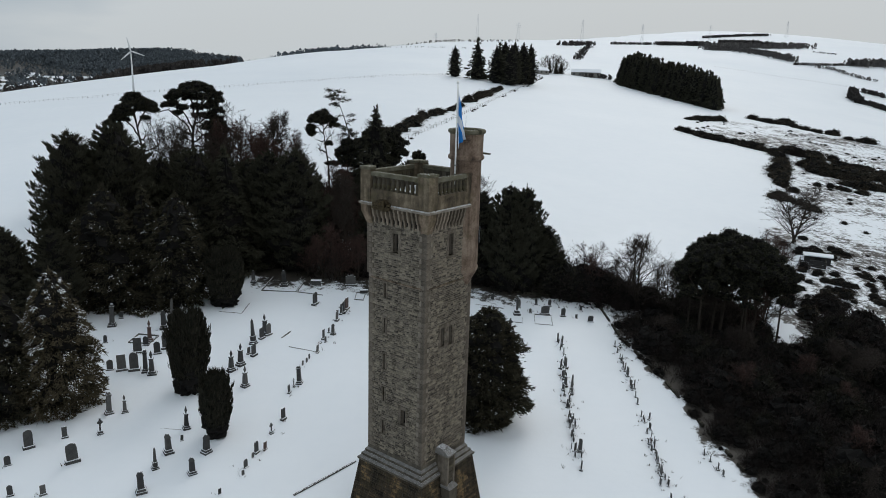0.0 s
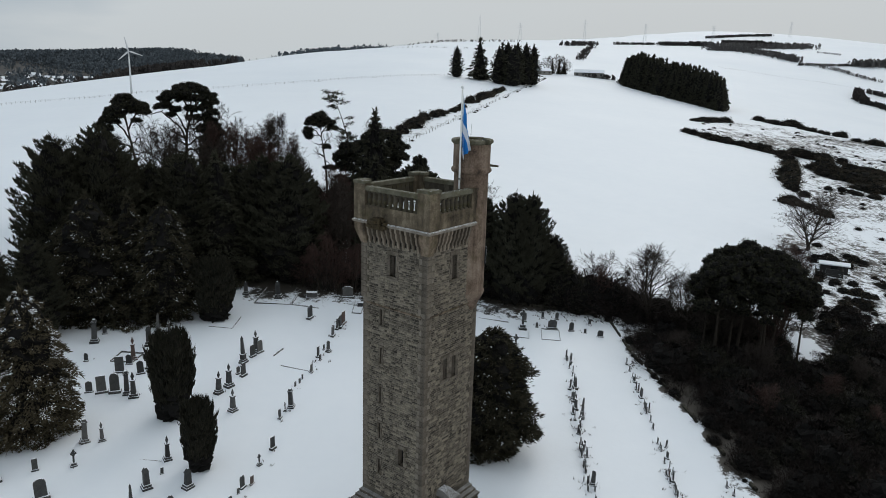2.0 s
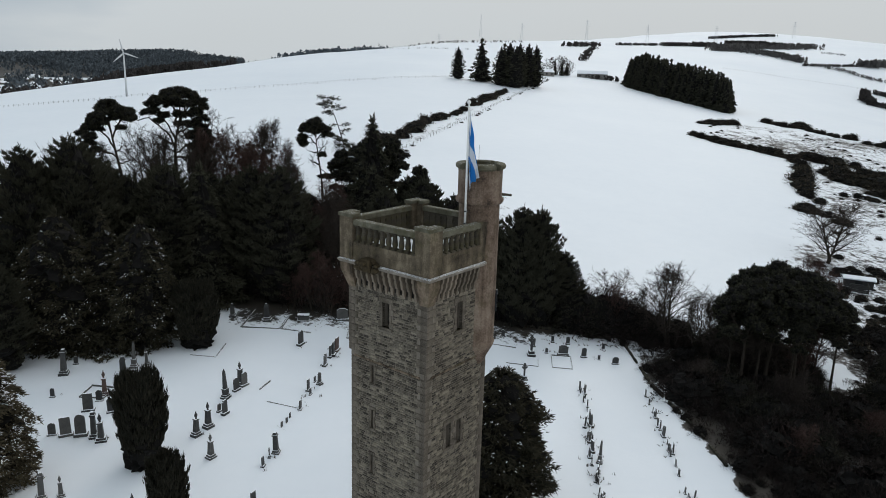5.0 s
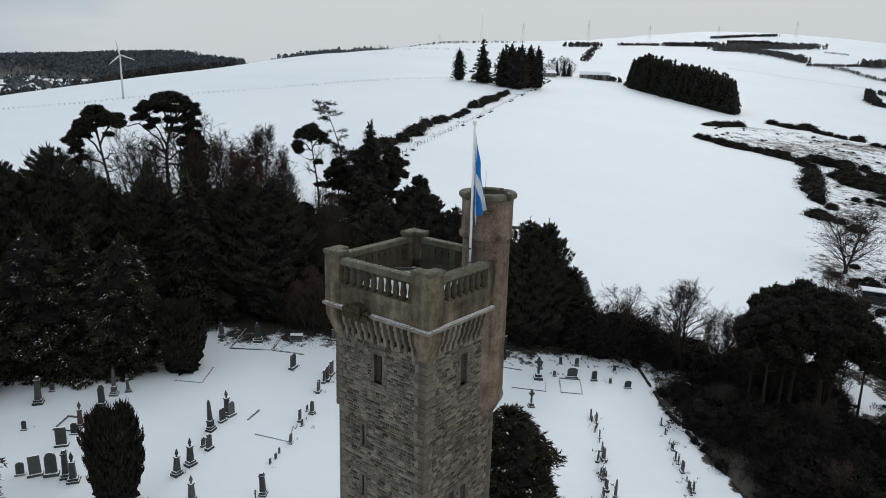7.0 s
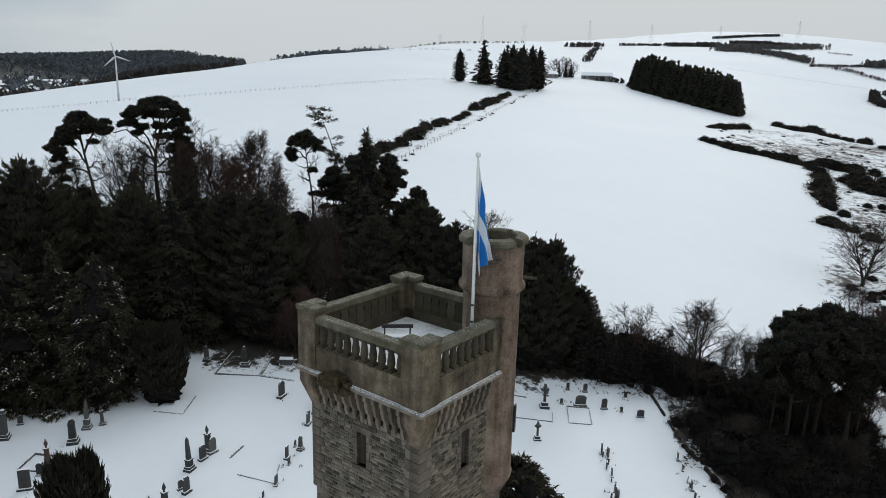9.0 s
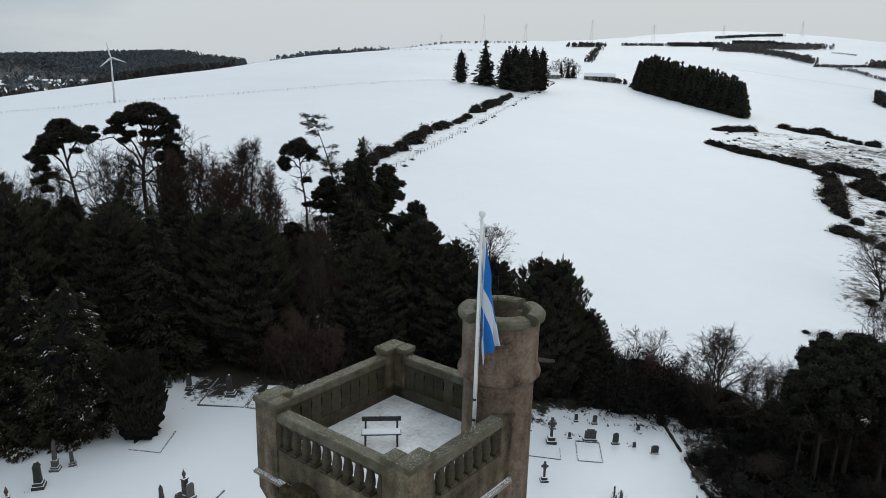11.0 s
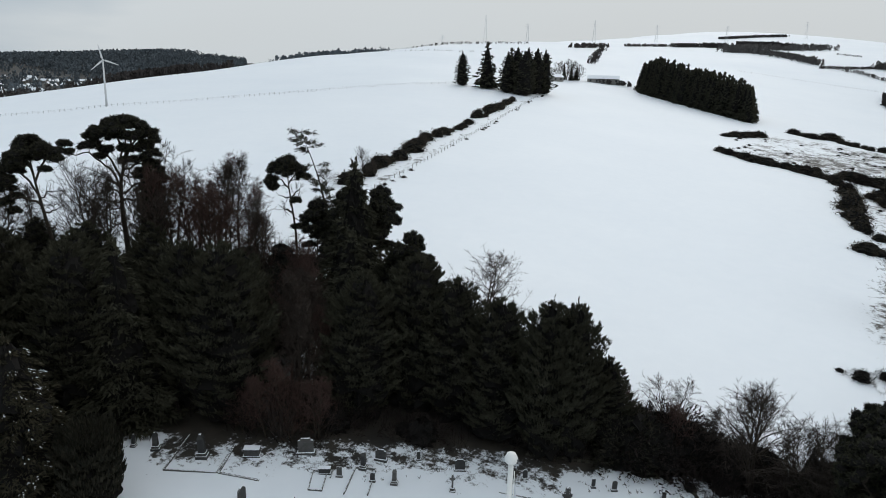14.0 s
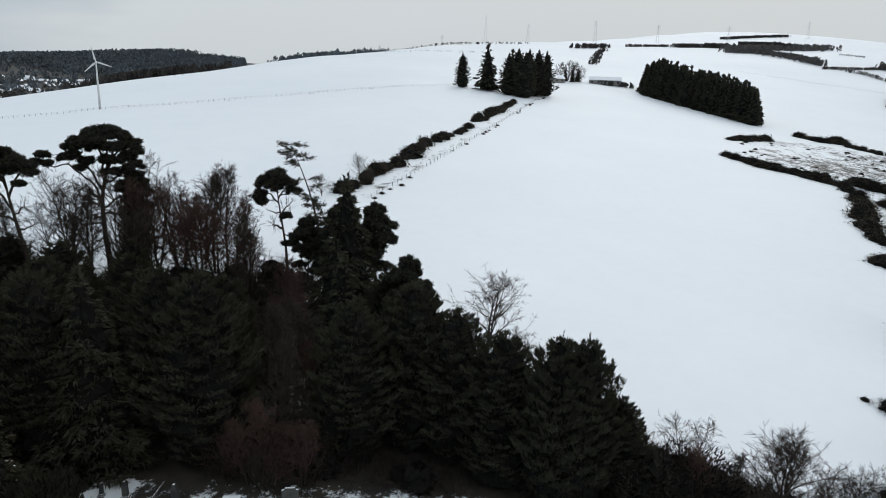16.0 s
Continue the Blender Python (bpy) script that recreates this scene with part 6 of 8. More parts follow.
# undergrowth below the belt and scrub along the churchyard edge
for i in range(46):
    x = place_rng.uniform(-40, 22)
    y = float(np.interp(x, [-70, -40, -30, -12, 4, 14, 24], [38, 48, 60, 60, 60.5, 59, 60])) + place_rng.uniform(0, 7)
    plant(place_rng.choice(["thick1", "thick2", "bush1", "brush1"]), x, y, place_rng.uniform(2.2, 4.2), group="undergrowth")
for i in range(34):
    x, y = place_rng.uniform(-70, -8), place_rng.uniform(74, 112)
    plant(place_rng.choice(["thick1", "bush1", "brush1", "brush2"]), x, y, place_rng.uniform(2.5, 6.0), group="undergrowth")


def clearing(x, y):
    return 45.5 < x < 56 and 43.5 < y < 61


for i in range(340):
    y = place_rng.uniform(-32, 56)
    edge = float(np.interp(y, [p[1] for p in YARD_EDGE[::-1]], [p[0] for p in YARD_EDGE[::-1]]))
    x = edge + (0.9 if y < 34 else 3.2) + 36 * place_rng.random() ** 1.25
    if math.hypot(x - 47, y - 52.5) < 6 or (y > 44 and 32 < x < 47 and place_rng.random() < 0.7):
        continue
    near = x - edge < 6
    key = place_rng.choice(["brush1", "brush2", "thick1", "brush1"] if near else ["brush1", "bush1", "bush2", "thick1", "brush2", "bush1", "bush2"])
    high = place_rng.uniform(2.0, 4.6) * (0.75 if near else 1.15)
    if not clearing(x, y):
        plant(key, x, y, high, 1.1, sink=0.35, group="churchyard edge scrub")
# thin twigs in the strip beside the wall
for i in range(16):
    y = place_rng.uniform(34, 56)
    edge = float(np.interp(y, [p[1] for p in YARD_EDGE[::-1]], [p[0] for p in YARD_EDGE[::-1]]))
    plant(place_rng.choice(["thick1", "thick2"]), edge + place_rng.uniform(1, 4), y, place_rng.uniform(0.9, 2.2), group="churchyard edge scrub")
for x, y in along(YARD_EDGE, 1.25):
    if place_rng.random() < (0.95 if y < 38 else 0.6):
        plant(place_rng.choice(["brush1", "brush2", "thick2", "brush2"]), x + place_rng.uniform(-0.4, 2.0), y, place_rng.uniform(0.5, 1.5), 1.15, sink=0.2, group="churchyard edge scrub")
for i in range(26):
    plant(place_rng.choice(["brush1", "brush2", "thick1", "bush1"]), place_rng.uniform(27, 47), place_rng.uniform(44, 57), place_rng.uniform(1.6, 3.4), 1.1, sink=0.3, group="churchyard edge scrub")
for i in range(34):
    plant(place_rng.choice(["brush1", "brush2", "thick2", "gorse1"]), place_rng.uniform(50, 88), place_rng.uniform(50, 84), place_rng.uniform(0.9, 2.6), 1.1, sink=0.3, group="rough ground scrub")
for x, y, h in ((-44, 100, 6), (-40, 101, 6.5), (-36.5, 100, 6), (-33, 99, 5.5), (-47, 97, 6), (-30, 97, 4.5), (-41, 96, 5.5), (-35, 96, 5.5), (-26.5, 97, 4.5), (-23, 95, 4.5), (-19, 93, 4.5)):
    plant("brush1", x, y, h, 1.1, sink=0.3, group="undergrowth")
for i in range(18):
    plant(place_rng.choice(["brush1", "brush2", "thick1"]), place_rng.uniform(-13, 13), place_rng.uniform(59, 62.5), place_rng.uniform(2.0, 3.6), 1.1, sink=0.3, group="undergrowth")
for x, y, h in ((-62.5, 112, 17.0), (-58.5, 111, 16.0), (-48.2, 108, 20.5), (-46.0, 108, 17.5)):
    plant("oak2", x, y, h, .9, group="bare trees")
for x, y in along(YARD_EDGE, 1.5):
    if y < 37:
        plant(place_rng.choice(["bush1", "bush2", "thick1", "thick2", "bush2"]), x + place_rng.uniform(1.8, 5.5), y, place_rng.uniform(1.3, 2.6), 1.15, sink=0.3, group="churchyard edge scrub")
for i in range(24):
    key, x, y, high = place_rng.choice(["bush1", "bush2", "thick1", "brush1", "bush2"]), place_rng.uniform(27.5, 50), place_rng.uniform(34, 47), place_rng.uniform(2.2, 4.2)
    if not clearing(x, y):
        plant(key, x, y, high, 1.15, sink=0.3, group="churchyard edge scrub")
for x, y, h in ((33.6, 48.5, 3.2), (35.4, 51.5, 4.2), (37.4, 48.2, 3.6), (39.2, 52.2, 5.0), (40.8, 49.2, 3.6), (42.6, 51.8, 4.6), (44.6, 50.2, 4.2), (46.2, 53.6, 4.4), (43.8, 48.4, 3.2)):
    plant("brush1", x, y, h, 0.75, sink=0.3, group="churchyard edge scrub")
# dense brown scrub between the wall, the birches and the pines
scrub_rng = random.Random(77)
for i in range(30):
    x = scrub_rng.uniform(27.5, 45.5)
    y = float(np.interp(x, [27, 32, 49], [56.5, 57.5, 57])) + scrub_rng.uniform(-7, 1.5)
    plant(scrub_rng.choice(["brush1", "brush2", "bush2", "brush1"]), x, y, scrub_rng.uniform(2.0, 4.2), 1.1, sink=0.3, group="churchyard edge scrub")
for x, y, h in ((22.8, 59.6, 6.4), (24.6, 59.4, 5.4), (26.4, 58.8, 4.8), (28.2, 58.2, 4.2), (30, 58.6, 3.6), (32.4, 58.4, 3.4)):
    plant("bush2", x, y, h, 1.05, sink=0.3, group="churchyard edge scrub")
for i in range(12):
    plant(scrub_rng.choice(["brush1", "bush2", "bush1"]), scrub_rng.uniform(56, 62), scrub_rng.uniform(48, 66), scrub_rng.uniform(1.6, 3.2), 1.15, sink=0.3, group="churchyard edge scrub")
# brown leafless trees that rise out of the scrub
for x, y, h in ((24, 58.5, 7.5), (26.6, 57.6, 7.2), (29, 55.6, 6.4), (32, 52.8, 7.4), (34.2, 48.4, 7.6), (37, 46.6, 8.2), (40, 46.2, 8.6), (43.4, 47.2, 9.2), (46.2, 49.2, 9.4), (48.4, 55, 10.4), (33.4, 50.4, 8.6), (38.4, 49.0, 9.4), (42.4, 52.6, 9.8), (36, 51.8, 8.8)):
    plant(scrub_rng.choice(["alder", "alder", "alder2"]), x, y, h, 1.1, group="scrub trees")
for i in range(26):
    y = scrub_rng.uniform(-10, 46)
    edge = float(np.interp(y, [p[1] for p in YARD_EDGE[::-1]], [p[0] for p in YARD_EDGE[::-1]]))
    x = edge + scrub_rng.uniform(3.5, 30)
    if not clearing(x, y):
        plant(scrub_rng.choice(["alder", "alder2", "birch2"]), x, y, scrub_rng.uniform(3.6, 6.4), 1.15, group="scrub trees")
for row in (("pine5", 36.8, 44.4, 12.5, 1.15), ("pine5", 42.8, 45.6, 12.8, 1.1), ("pine5", 33.8, 45.2, 11.0, 1.1)):
    plant(*row, group="tall pines")
for x, y, h in ((-17.4, 57.4, 7.5), (-14.8, 57.0, 6.8), (-12.4, 57.6, 7.8), (-20.0, 58.0, 6.0), (-15.8, 58.6, 9.0)):
    plant("alder", x, y, h, 1.1, group="undergrowth")
# low heather and gorse round the field shed
for i in range(64):
    x, y = scrub_rng.uniform(58, 84), scrub_rng.uniform(67, 83.5)
    plant(scrub_rng.choice(["gorse1", "brush2", "gorse1"]), x, y, scrub_rng.uniform(0.7, 1.5), 1.3, sink=0.2, group="rough ground scrub")
for i in range(12):
    plant(scrub_rng.choice(["gorse1", "brush2"]), scrub_rng.uniform(71, 83), scrub_rng.uniform(92.5, 99), scrub_rng.uniform(0.9, 1.7), 1.4, sink=0.2, group="rough ground scrub")
for i in range(14):
    plant(scrub_rng.choice(["thick2", "brush2"]), scrub_rng.uniform(47, 55), scrub_rng.uniform(45, 50), scrub_rng.uniform(0.5, 1.1), 1.0, sink=0.15, group="rough ground scrub")

# ---------------------------------------------------------------- churchyard
grave_rng = random.Random(29)


def slab_outline(width, height, top):
    if top == "round":
        arc = [(width / 2 * math.cos(a), height - width / 2 + width / 2 * math.sin(a)) for a in np.linspace(0, math.pi, 9)]
        return [(-width / 2, 0), (width / 2, 0)] + arc
    if top == "point":
        return [(-width / 2, 0), (width / 2, 0), (width / 2, height * 0.78), (width * 0.28, height * 0.92), (0, height), (-width * 0.28, height * 0.92), (-width / 2, height * 0.78)]
    if top == "shoulder":
        return [(-width / 2, 0), (width / 2, 0), (width / 2, height * 0.85), (width * 0.34, height * 0.88), (width * 0.30, height), (-width * 0.30, height), (-width * 0.34, height * 0.88), (-width / 2, height * 0.85)]
    return [(-width / 2, 0), (width / 2, 0), (width * 0.48, height), (-width * 0.48, height)]


def slab(bm, width, height, thick, top, z):
    pts = slab_outline(width, height, top)
    f = [bm.verts.new((x, -thick / 2, z + y)) for x, y in pts]
    b = [bm.verts.new((x, thick / 2, z + y)) for x, y in pts]
    bm.faces.new(f)
    bm.faces.new(b[::-1])
    for i in range(len(pts)):
        j = (i + 1) % len(pts)
        bm.faces.new((f[i], b[i], b[j], f[j]))


def grave(kind, stone, label):
    """One memorial, 1 m high or of its kind's own height; returns it and that height."""
    ob = thing("gravestone", (0, 0, -500), label, "gravestone")
    bm = bmesh.new()
    if kind in ("flat", "round", "point", "shoulder"):
        add_box(bm, -0.40, 0.40, -0.20, 0.20, -0.3, 0.17, 0.02)
        part("base", bm, stone, ob)
        bm = bmesh.new()
        slab(bm, 0.60, 0.95, 0.13, kind, 0.16)
        part("slab", bm, stone, ob)
        return ob, 1.1
    if kind == "wide":
        add_box(bm, -0.62, 0.62, -0.22, 0.22, -0.3, 0.18, 0.02)
        part("base", bm, stone, ob)
        bm = bmesh.new()
        slab(bm, 1.02, 0.85, 0.16, "shoulder", 0.17)
        part("slab", bm, stone, ob)
        return ob, 1.02
    if kind == "box":
        add_box(bm, -0.95, 0.95, -0.45, 0.45, -0.3, 0.16, 0.02)
        part("base", bm, stone, ob)
        bm = bmesh.new()
        add_box(bm, -0.82, 0.82, -0.36, 0.36, 0.15, 0.62, 0.02)
        part("chest", bm, stone, ob)
        bm = bmesh.new()
        add_box(bm, -0.92, 0.92, -0.44, 0.44, 0.62, 0.75, 0.03)
        part("lid", bm, stone, ob)
        return ob, 0.75
    if kind == "cross":
        add_box(bm, -0.42, 0.42, -0.32, 0.32, -0.3, 0.2, 0.02)
        add_box(bm, -0.30, 0.30, -0.22, 0.22, 0.2, 0.45, 0.02)
        part("base", bm, stone, ob)
        bm = bmesh.new()
        add_box(bm, -0.11, 0.11, -0.08, 0.08, 0.44, 1.85, 0.015)
        add_box(bm, -0.36, 0.36, -0.075, 0.075, 1.30, 1.50, 0.015)
        add_lathe(bm, [(0.20, -0.05), (0.27, -0.05), (0.27, 0.05), (0.20, 0.05), (0.20, -0.05)], n=16, close=False)
        ring = [v for v in bm.verts if abs(v.co.z) < 0.06]
        bmesh.ops.rotate(bm, verts=ring, cent=(0, 0, 0), matrix=Matrix.Rotation(radians(90), 3, "X"))
        bmesh.ops.translate(bm, verts=ring, vec=(0, 0, 1.40))
        part("cross", bm, stone, ob)
        return ob, 1.85
    # stepped pedestals
    for w, z0, z1 in ((0.62, -0.3, 0.22), (0.50, 0.22, 0.42)):
        add_box(bm, -w, w, -w * 0.85, w * 0.85, z0, z1, 0.02)
    part("base", bm, stone, ob)
    bm = bmesh.new()
    if kind == "obelisk":
        add_box(bm, -0.36, 0.36, -0.34, 0.34, 0.42, 0.95, 0.02)
        add_box(bm, -0.42, 0.42, -0.40, 0.40, 0.95, 1.05, 0.03)
        part("die", bm, stone, ob)
        bm = bmesh.new()
        add_frustum(bm, (-0.25, 0.25, -0.25, 0.25), (-0.15, 0.15, -0.15, 0.15), 1.05, 2.80)
        add_frustum(bm, (-0.15, 0.15, -0.15, 0.15), (-0.01, 0.01, -0.01, 0.01), 2.80, 3.10)
        part("shaft", bm, stone, ob)
        return ob, 3.1
    if kind == "pedestal":
        add_frustum(bm, (-0.37, 0.37, -0.28, 0.28), (-0.31, 0.31, -0.23, 0.23), 0.42, 1.45)
        part("die", bm, stone, ob)
        bm = bmesh.new()
        add_frustum(bm, (-0.38, 0.38, -0.30, 0.30), (-0.12, 0.12, -0.14, 0.14), 1.45, 1.80)
        part("cap", bm, stone, ob)
        return ob, 1.8
    if kind == "pillar":
        add_frustum(bm, (-0.34, 0.34, -0.34, 0.34), (-0.27, 0.27, -0.27, 0.27), 0.42, 1.95)
        part("die", bm, stone, ob)
        bm = bmesh.new()
        add_box(bm, -0.38, 0.38, -0.38, 0.38, 1.95, 2.08, 0.03)
        add_frustum(bm, (-0.30, 0.30, -0.30, 0.30), (-0.20, 0.20, -0.20, 0.20), 2.08, 2.30)
        part("cap", bm, stone, ob)
        return ob, 2.3
    add_frustum(bm, (-0.32, 0.32, -0.32, 0.32), (-0.24, 0.24, -0.24, 0.24), 0.42, 1.60)
    add_box(bm, -0.32, 0.32, -0.32, 0.32, 1.60, 1.72, 0.02)
    part("die", bm, stone, ob)
    bm = bmesh.new()
    add_lathe(bm, [(0.14, 1.72), (0.09, 1.80), (0.20, 1.98), (0.22, 2.10), (0.12, 2.22), (0.15, 2.26), (0.05, 2.36), (0.07, 2.42), (0.01, 2.48)], n=12)
    part("urn", bm, stone, ob, "carved stone urn")
    return ob, 2.48


GRAVES = {}
for key, words in (("flat", "plain upright headstone"), ("round", "round topped headstone"), ("point", "pointed gothic headstone"), ("shoulder", "shouldered headstone"),
                   ("wide", "broad low headstone"), ("box", "low chest tomb"), ("cross", "ringed stone cross on a plinth"), ("obelisk", "tapering obelisk on a stepped plinth"),
                   ("pedestal", "pedestal headstone on a stepped plinth"), ("pillar", "square memorial pillar on a stepped plinth"), ("urn", "memorial pillar topped with an urn")):
    for tone, stone in (("dark grey", DARK_STONE), ("pale grey", PALE_STONE), ("dull red", RED_STONE)):
        GRAVES[key, tone] = grave(key, stone, f"{tone} {words} dusted with snow")
KINDS = {"pil": "pillar", "urn": "urn", "obe": "obelisk", "ped": "pedestal", "crs": "cross", "rnd": "round", "wide": "wide", "box": "box"}


GRAVE_SPOTS = []


def set_graves(rows, turn, group, jitter=12):
    for code, x, y, h in rows:
        x += max(0.0, x) * (0.034 - 0.0004 * y)
        GRAVE_SPOTS.append((x, y))
        kind = KINDS.get(code) or grave_rng.choice(("flat", "shoulder", "round", "point", "flat"))
        tone = grave_rng.choices(("dark grey", "pale grey", "dull red"), (7, 2.6, 0.4))[0]
        src, hh = GRAVES[kind, tone]
        k = max(0.55, h / hh)
        slim = 0.82 if kind in ("pillar", "urn", "obelisk", "pedestal") else 1.0
        m = Matrix.LocRotScale((x, y, gz(x, y) - 0.05), Euler((radians(grave_rng.gauss(0, 1.3)), radians(grave_rng.gauss(0, 1.6)), radians(turn + grave_rng.gauss(0, jitter) * 0.4))), (slim * k * grave_rng.uniform(0.70, 0.90), slim * k * 0.85, k))
        tagged(copy_thing(src, m), group=group)


set_graves([("pil", -40.1, 37.3, 2.9), ("sl", -40.1, 39.8, 1.0), ("sl", -38.6, 32.4, 1.0), ("urn", -33.7, 33.2, 2.7), ("sl", -33.7, 29.9, 1.9), ("sl", -33.6, 31.9, 1.3),
            ("sl", -31.4, 29.8, 1.6), ("sl", -30.9, 31.2, 2.0), ("ped", -33.5, 37.0, 2.4), ("obe", -33.5, 39.5, 3.1), ("urn", -32.4, 40.3, 2.1), ("sl", -34.8, 25.5, 1.3),
            ("sl", -33.5, 25.5, 1.9), ("rnd", -32.2, 25.6, 2.2), ("pil", -30.9, 25.4, 2.6), ("urn", -30.0, 24.9, 2.8)], 18, "west graves")
set_graves([("pil", -30.7, 16.6, 2.3), ("urn", -29.3, 16.9, 1.9), ("crs", -29.8, 13.0, 1.6), ("sl", -34.8, 10.4, 1.8), ("sl", -32.6, 12.2, 1.1), ("rnd", -30.0, 8.6, 1.8),
            ("sl", -35.0, 7.7, 1.0), ("sl", -32.4, 3.8, 1.0), ("sl", -30.0, 4.1, 0.9), ("urn", -22.5, 14.5, 2.3), ("ped", -22.6, 10.5, 1.9), ("obe", -22.8, 8.1, 2.1),
            ("ped", -22.6, 4.9, 1.9), ("ped", -19.5, 7.6, 1.6), ("sl", -22.2, 12.5, 0.6)], 35, "near graves")
set_graves([("obe", -21.5, 33.6, 3.2), ("urn", -20.8, 36.5, 2.7), ("sl", -20.4, 36.3, 1.6), ("sl", -20.9, 35.2, 1.5), ("sl", -20.6, 30.5, 1.5), ("sl", -21.3, 30.9, 0.9),
            ("urn", -21.4, 28.0, 2.6), ("urn", -22.0, 26.5, 2.4), ("urn", -19.5, 23.1, 2.4), ("sl", -16.7, 47.0, 1.9), ("ped", -19.4, 10.8, 1.8), ("sl", -15.1, 11.2, 1.2),
            ("sl", -14.5, 11.8, 0.8), ("sl", -15.2, 10.4, 0.6), ("rnd", -15.4, 8.9, 0.9), ("sl", -15.3, 7.8, 0.6), ("crs", -14.6, 14.5, 1.1), ("sl", -14.1, 17.1, 1.2), ("sl", -16.4, 5.1, 0.6)], 62, "middle graves")
set_graves([("sl", -12.9, 42.0, 1.5), ("sl", -12.7, 44.2, 1.5), ("sl", -12.4, 44.7, 1.8), ("sl", -12.2, 46.0, 1.7), ("ped", -12.7, 37.6, 1.4), ("sl", -13.3, 38.1, 0.7), ("sl", -13.6, 36.1, 1.3),
            ("rnd", -13.6, 32.1, 1.1), ("sl", -14.2, 30.3, 0.7), ("sl", -14.3, 29.4, 0.7), ("sl", -14.6, 28.6, 0.7), ("pil", -14.1, 24.4, 2.1), ("crs", -14.5, 23.6, 0.9), ("sl", -14.7, 22.3, 1.0), ("sl", -13.2, 35.2, 0.8)], 78, "middle row of graves")
set_graves([("sl", 15.6, 40.9, 1.3), ("sl", 16.0, 40.2, 1.3), ("sl", 15.8, 39.1, 0.7), ("sl", 15.8, 37.3, 1.0), ("sl", 14.8, 33.2, 1.3), ("sl", 15.4, 33.5, 1.5), ("sl", 14.7, 31.1, 0.8),
            ("sl", 15.0, 30.5, 0.9), ("sl", 14.2, 27.7, 1.0), ("crs", 14.2, 26.4, 1.0), ("obe", 15.0, 27.0, 2.4), ("sl", 14.2, 23.6, 0.6), ("sl", 14.5, 24.8, 0.8), ("sl", 13.9, 20.8, 1.1),
            ("sl", 14.3, 21.5, 0.7), ("sl", 14.2, 19.8, 1.1), ("sl", 13.7, 18.4, 1.2), ("sl", 13.6, 17.3, 0.9), ("sl", 13.2, 15.8, 0.7), ("ped", 13.9, 15.4, 1.5), ("sl", 13.3, 14.4, 0.7),
            ("rnd", 13.9, 14.5, 0.7), ("sl", 13.5, 12.5, 1.1)], 86, "first east row of graves", 20)
set_graves([("sl", 22.9, 41.0, 0.9), ("sl", 22.8, 39.2, 0.7), ("sl", 22.7, 37.4, 0.7), ("sl", 22.6, 36.4, 0.7), ("sl", 22.4, 32.5, 1.3), ("sl", 22.4, 31.1, 0.6), ("sl", 22.5, 29.6, 1.2),
            ("sl", 22.1, 29.1, 0.8), ("sl", 22.1, 27.4, 0.8), ("sl", 21.9, 25.9, 0.8), ("sl", 21.6, 23.2, 0.7), ("rnd", 21.6, 22.0, 0.7), ("sl", 21.8, 20.7, 0.8), ("sl", 21.3, 19.9, 0.6),
            ("crs", 21.4, 18.7, 0.8), ("sl", 20.9, 17.9, 0.6), ("sl", 20.9, 16.8, 0.6), ("sl", 21.1, 16.0, 0.6), ("sl", 20.9, 14.7, 0.8), ("sl", 20.6, 12.7, 1.1), ("sl", 20.8, 12.1, 0.6),
            ("sl", 20.1, 11.1, 0.8), ("sl", 20.8, 11.2, 0.7), ("sl", 20.5, 9.3, 0.6)], 84, "second east row of graves", 20)
extra_rng = random.Random(12)
for x0, y0, x1, y1, many in ((15.8, 40.4, 14.4, 26, 10), (14.4, 26, 13.3, 13, 15), (22.6, 37, 21.7, 22, 9), (21.5, 21, 20.5, 9, 9)):
    set_graves([("sl", x0 + (x1 - x0) * t + extra_rng.gauss(0, 0.15), y0 + (y1 - y0) * t, extra_rng.uniform(0.6, 1.2)) for t in sorted(extra_rng.random() for _ in range(many))], 70, "low stones between the east rows", 30)
set_graves([("sl", 25.9, 16.9, 0.7), ("sl", 26.1, 15.8, 0.8), ("sl", 26.3, 14.4, 0.8), ("sl", 26.4, 13.4, 0.7)], 80, "graves by the wall", 20)
set_graves([("crs", 11.1, 49.0, 2.8), ("sl", 13.1, 50.1, 0.7), ("sl", 14.3, 53.5, 0.9), ("sl", 16.2, 53.3, 1.1), ("wide", 15.1, 50.0, 1.3), ("sl", 17.6, 49.7, 1.3), ("sl", 20.6, 52.6, 0.8),
            ("sl", 19.4, 49.3, 0.7), ("wide", 21.2, 48.5, 1.0), ("crs", 9.6, 42.4, 2.1), ("sl", 11.6, 51.7, 1.1), ("sl", 8.0, 53.9, 1.0)], 4, "back row of graves")
set_graves([("ped", -29.5, 54.8, 1.3), ("ped", -27.2, 54.5, 1.8), ("ped", -22.4, 53.6, 2.4), ("box", -17.9, 54.2, 0.9), ("box", -10.6, 52.3, 0.6), ("sl", -9.2, 51.9, 1.0), ("ped", -7.2, 53.4, 1.7),
            ("wide", -5.7, 54.9, 1.2), ("sl", -6.1, 51.6, 0.9), ("ped", -4.1, 51.5, 1.5), ("sl", -2.1, 55.5, 0.9), ("crs", 1.2, 51.1, 1.8), ("wide", 1.9, 54.3, 1.3), ("wide", -12.9, 55.0, 1.7), ("crs", -34.5, 56.5, 3.0)], -2, "back row of graves")
for src, _ in GRAVES.values():
    for o in (*src.children_recursive, src):
        bpy.data.objects.remove(o)


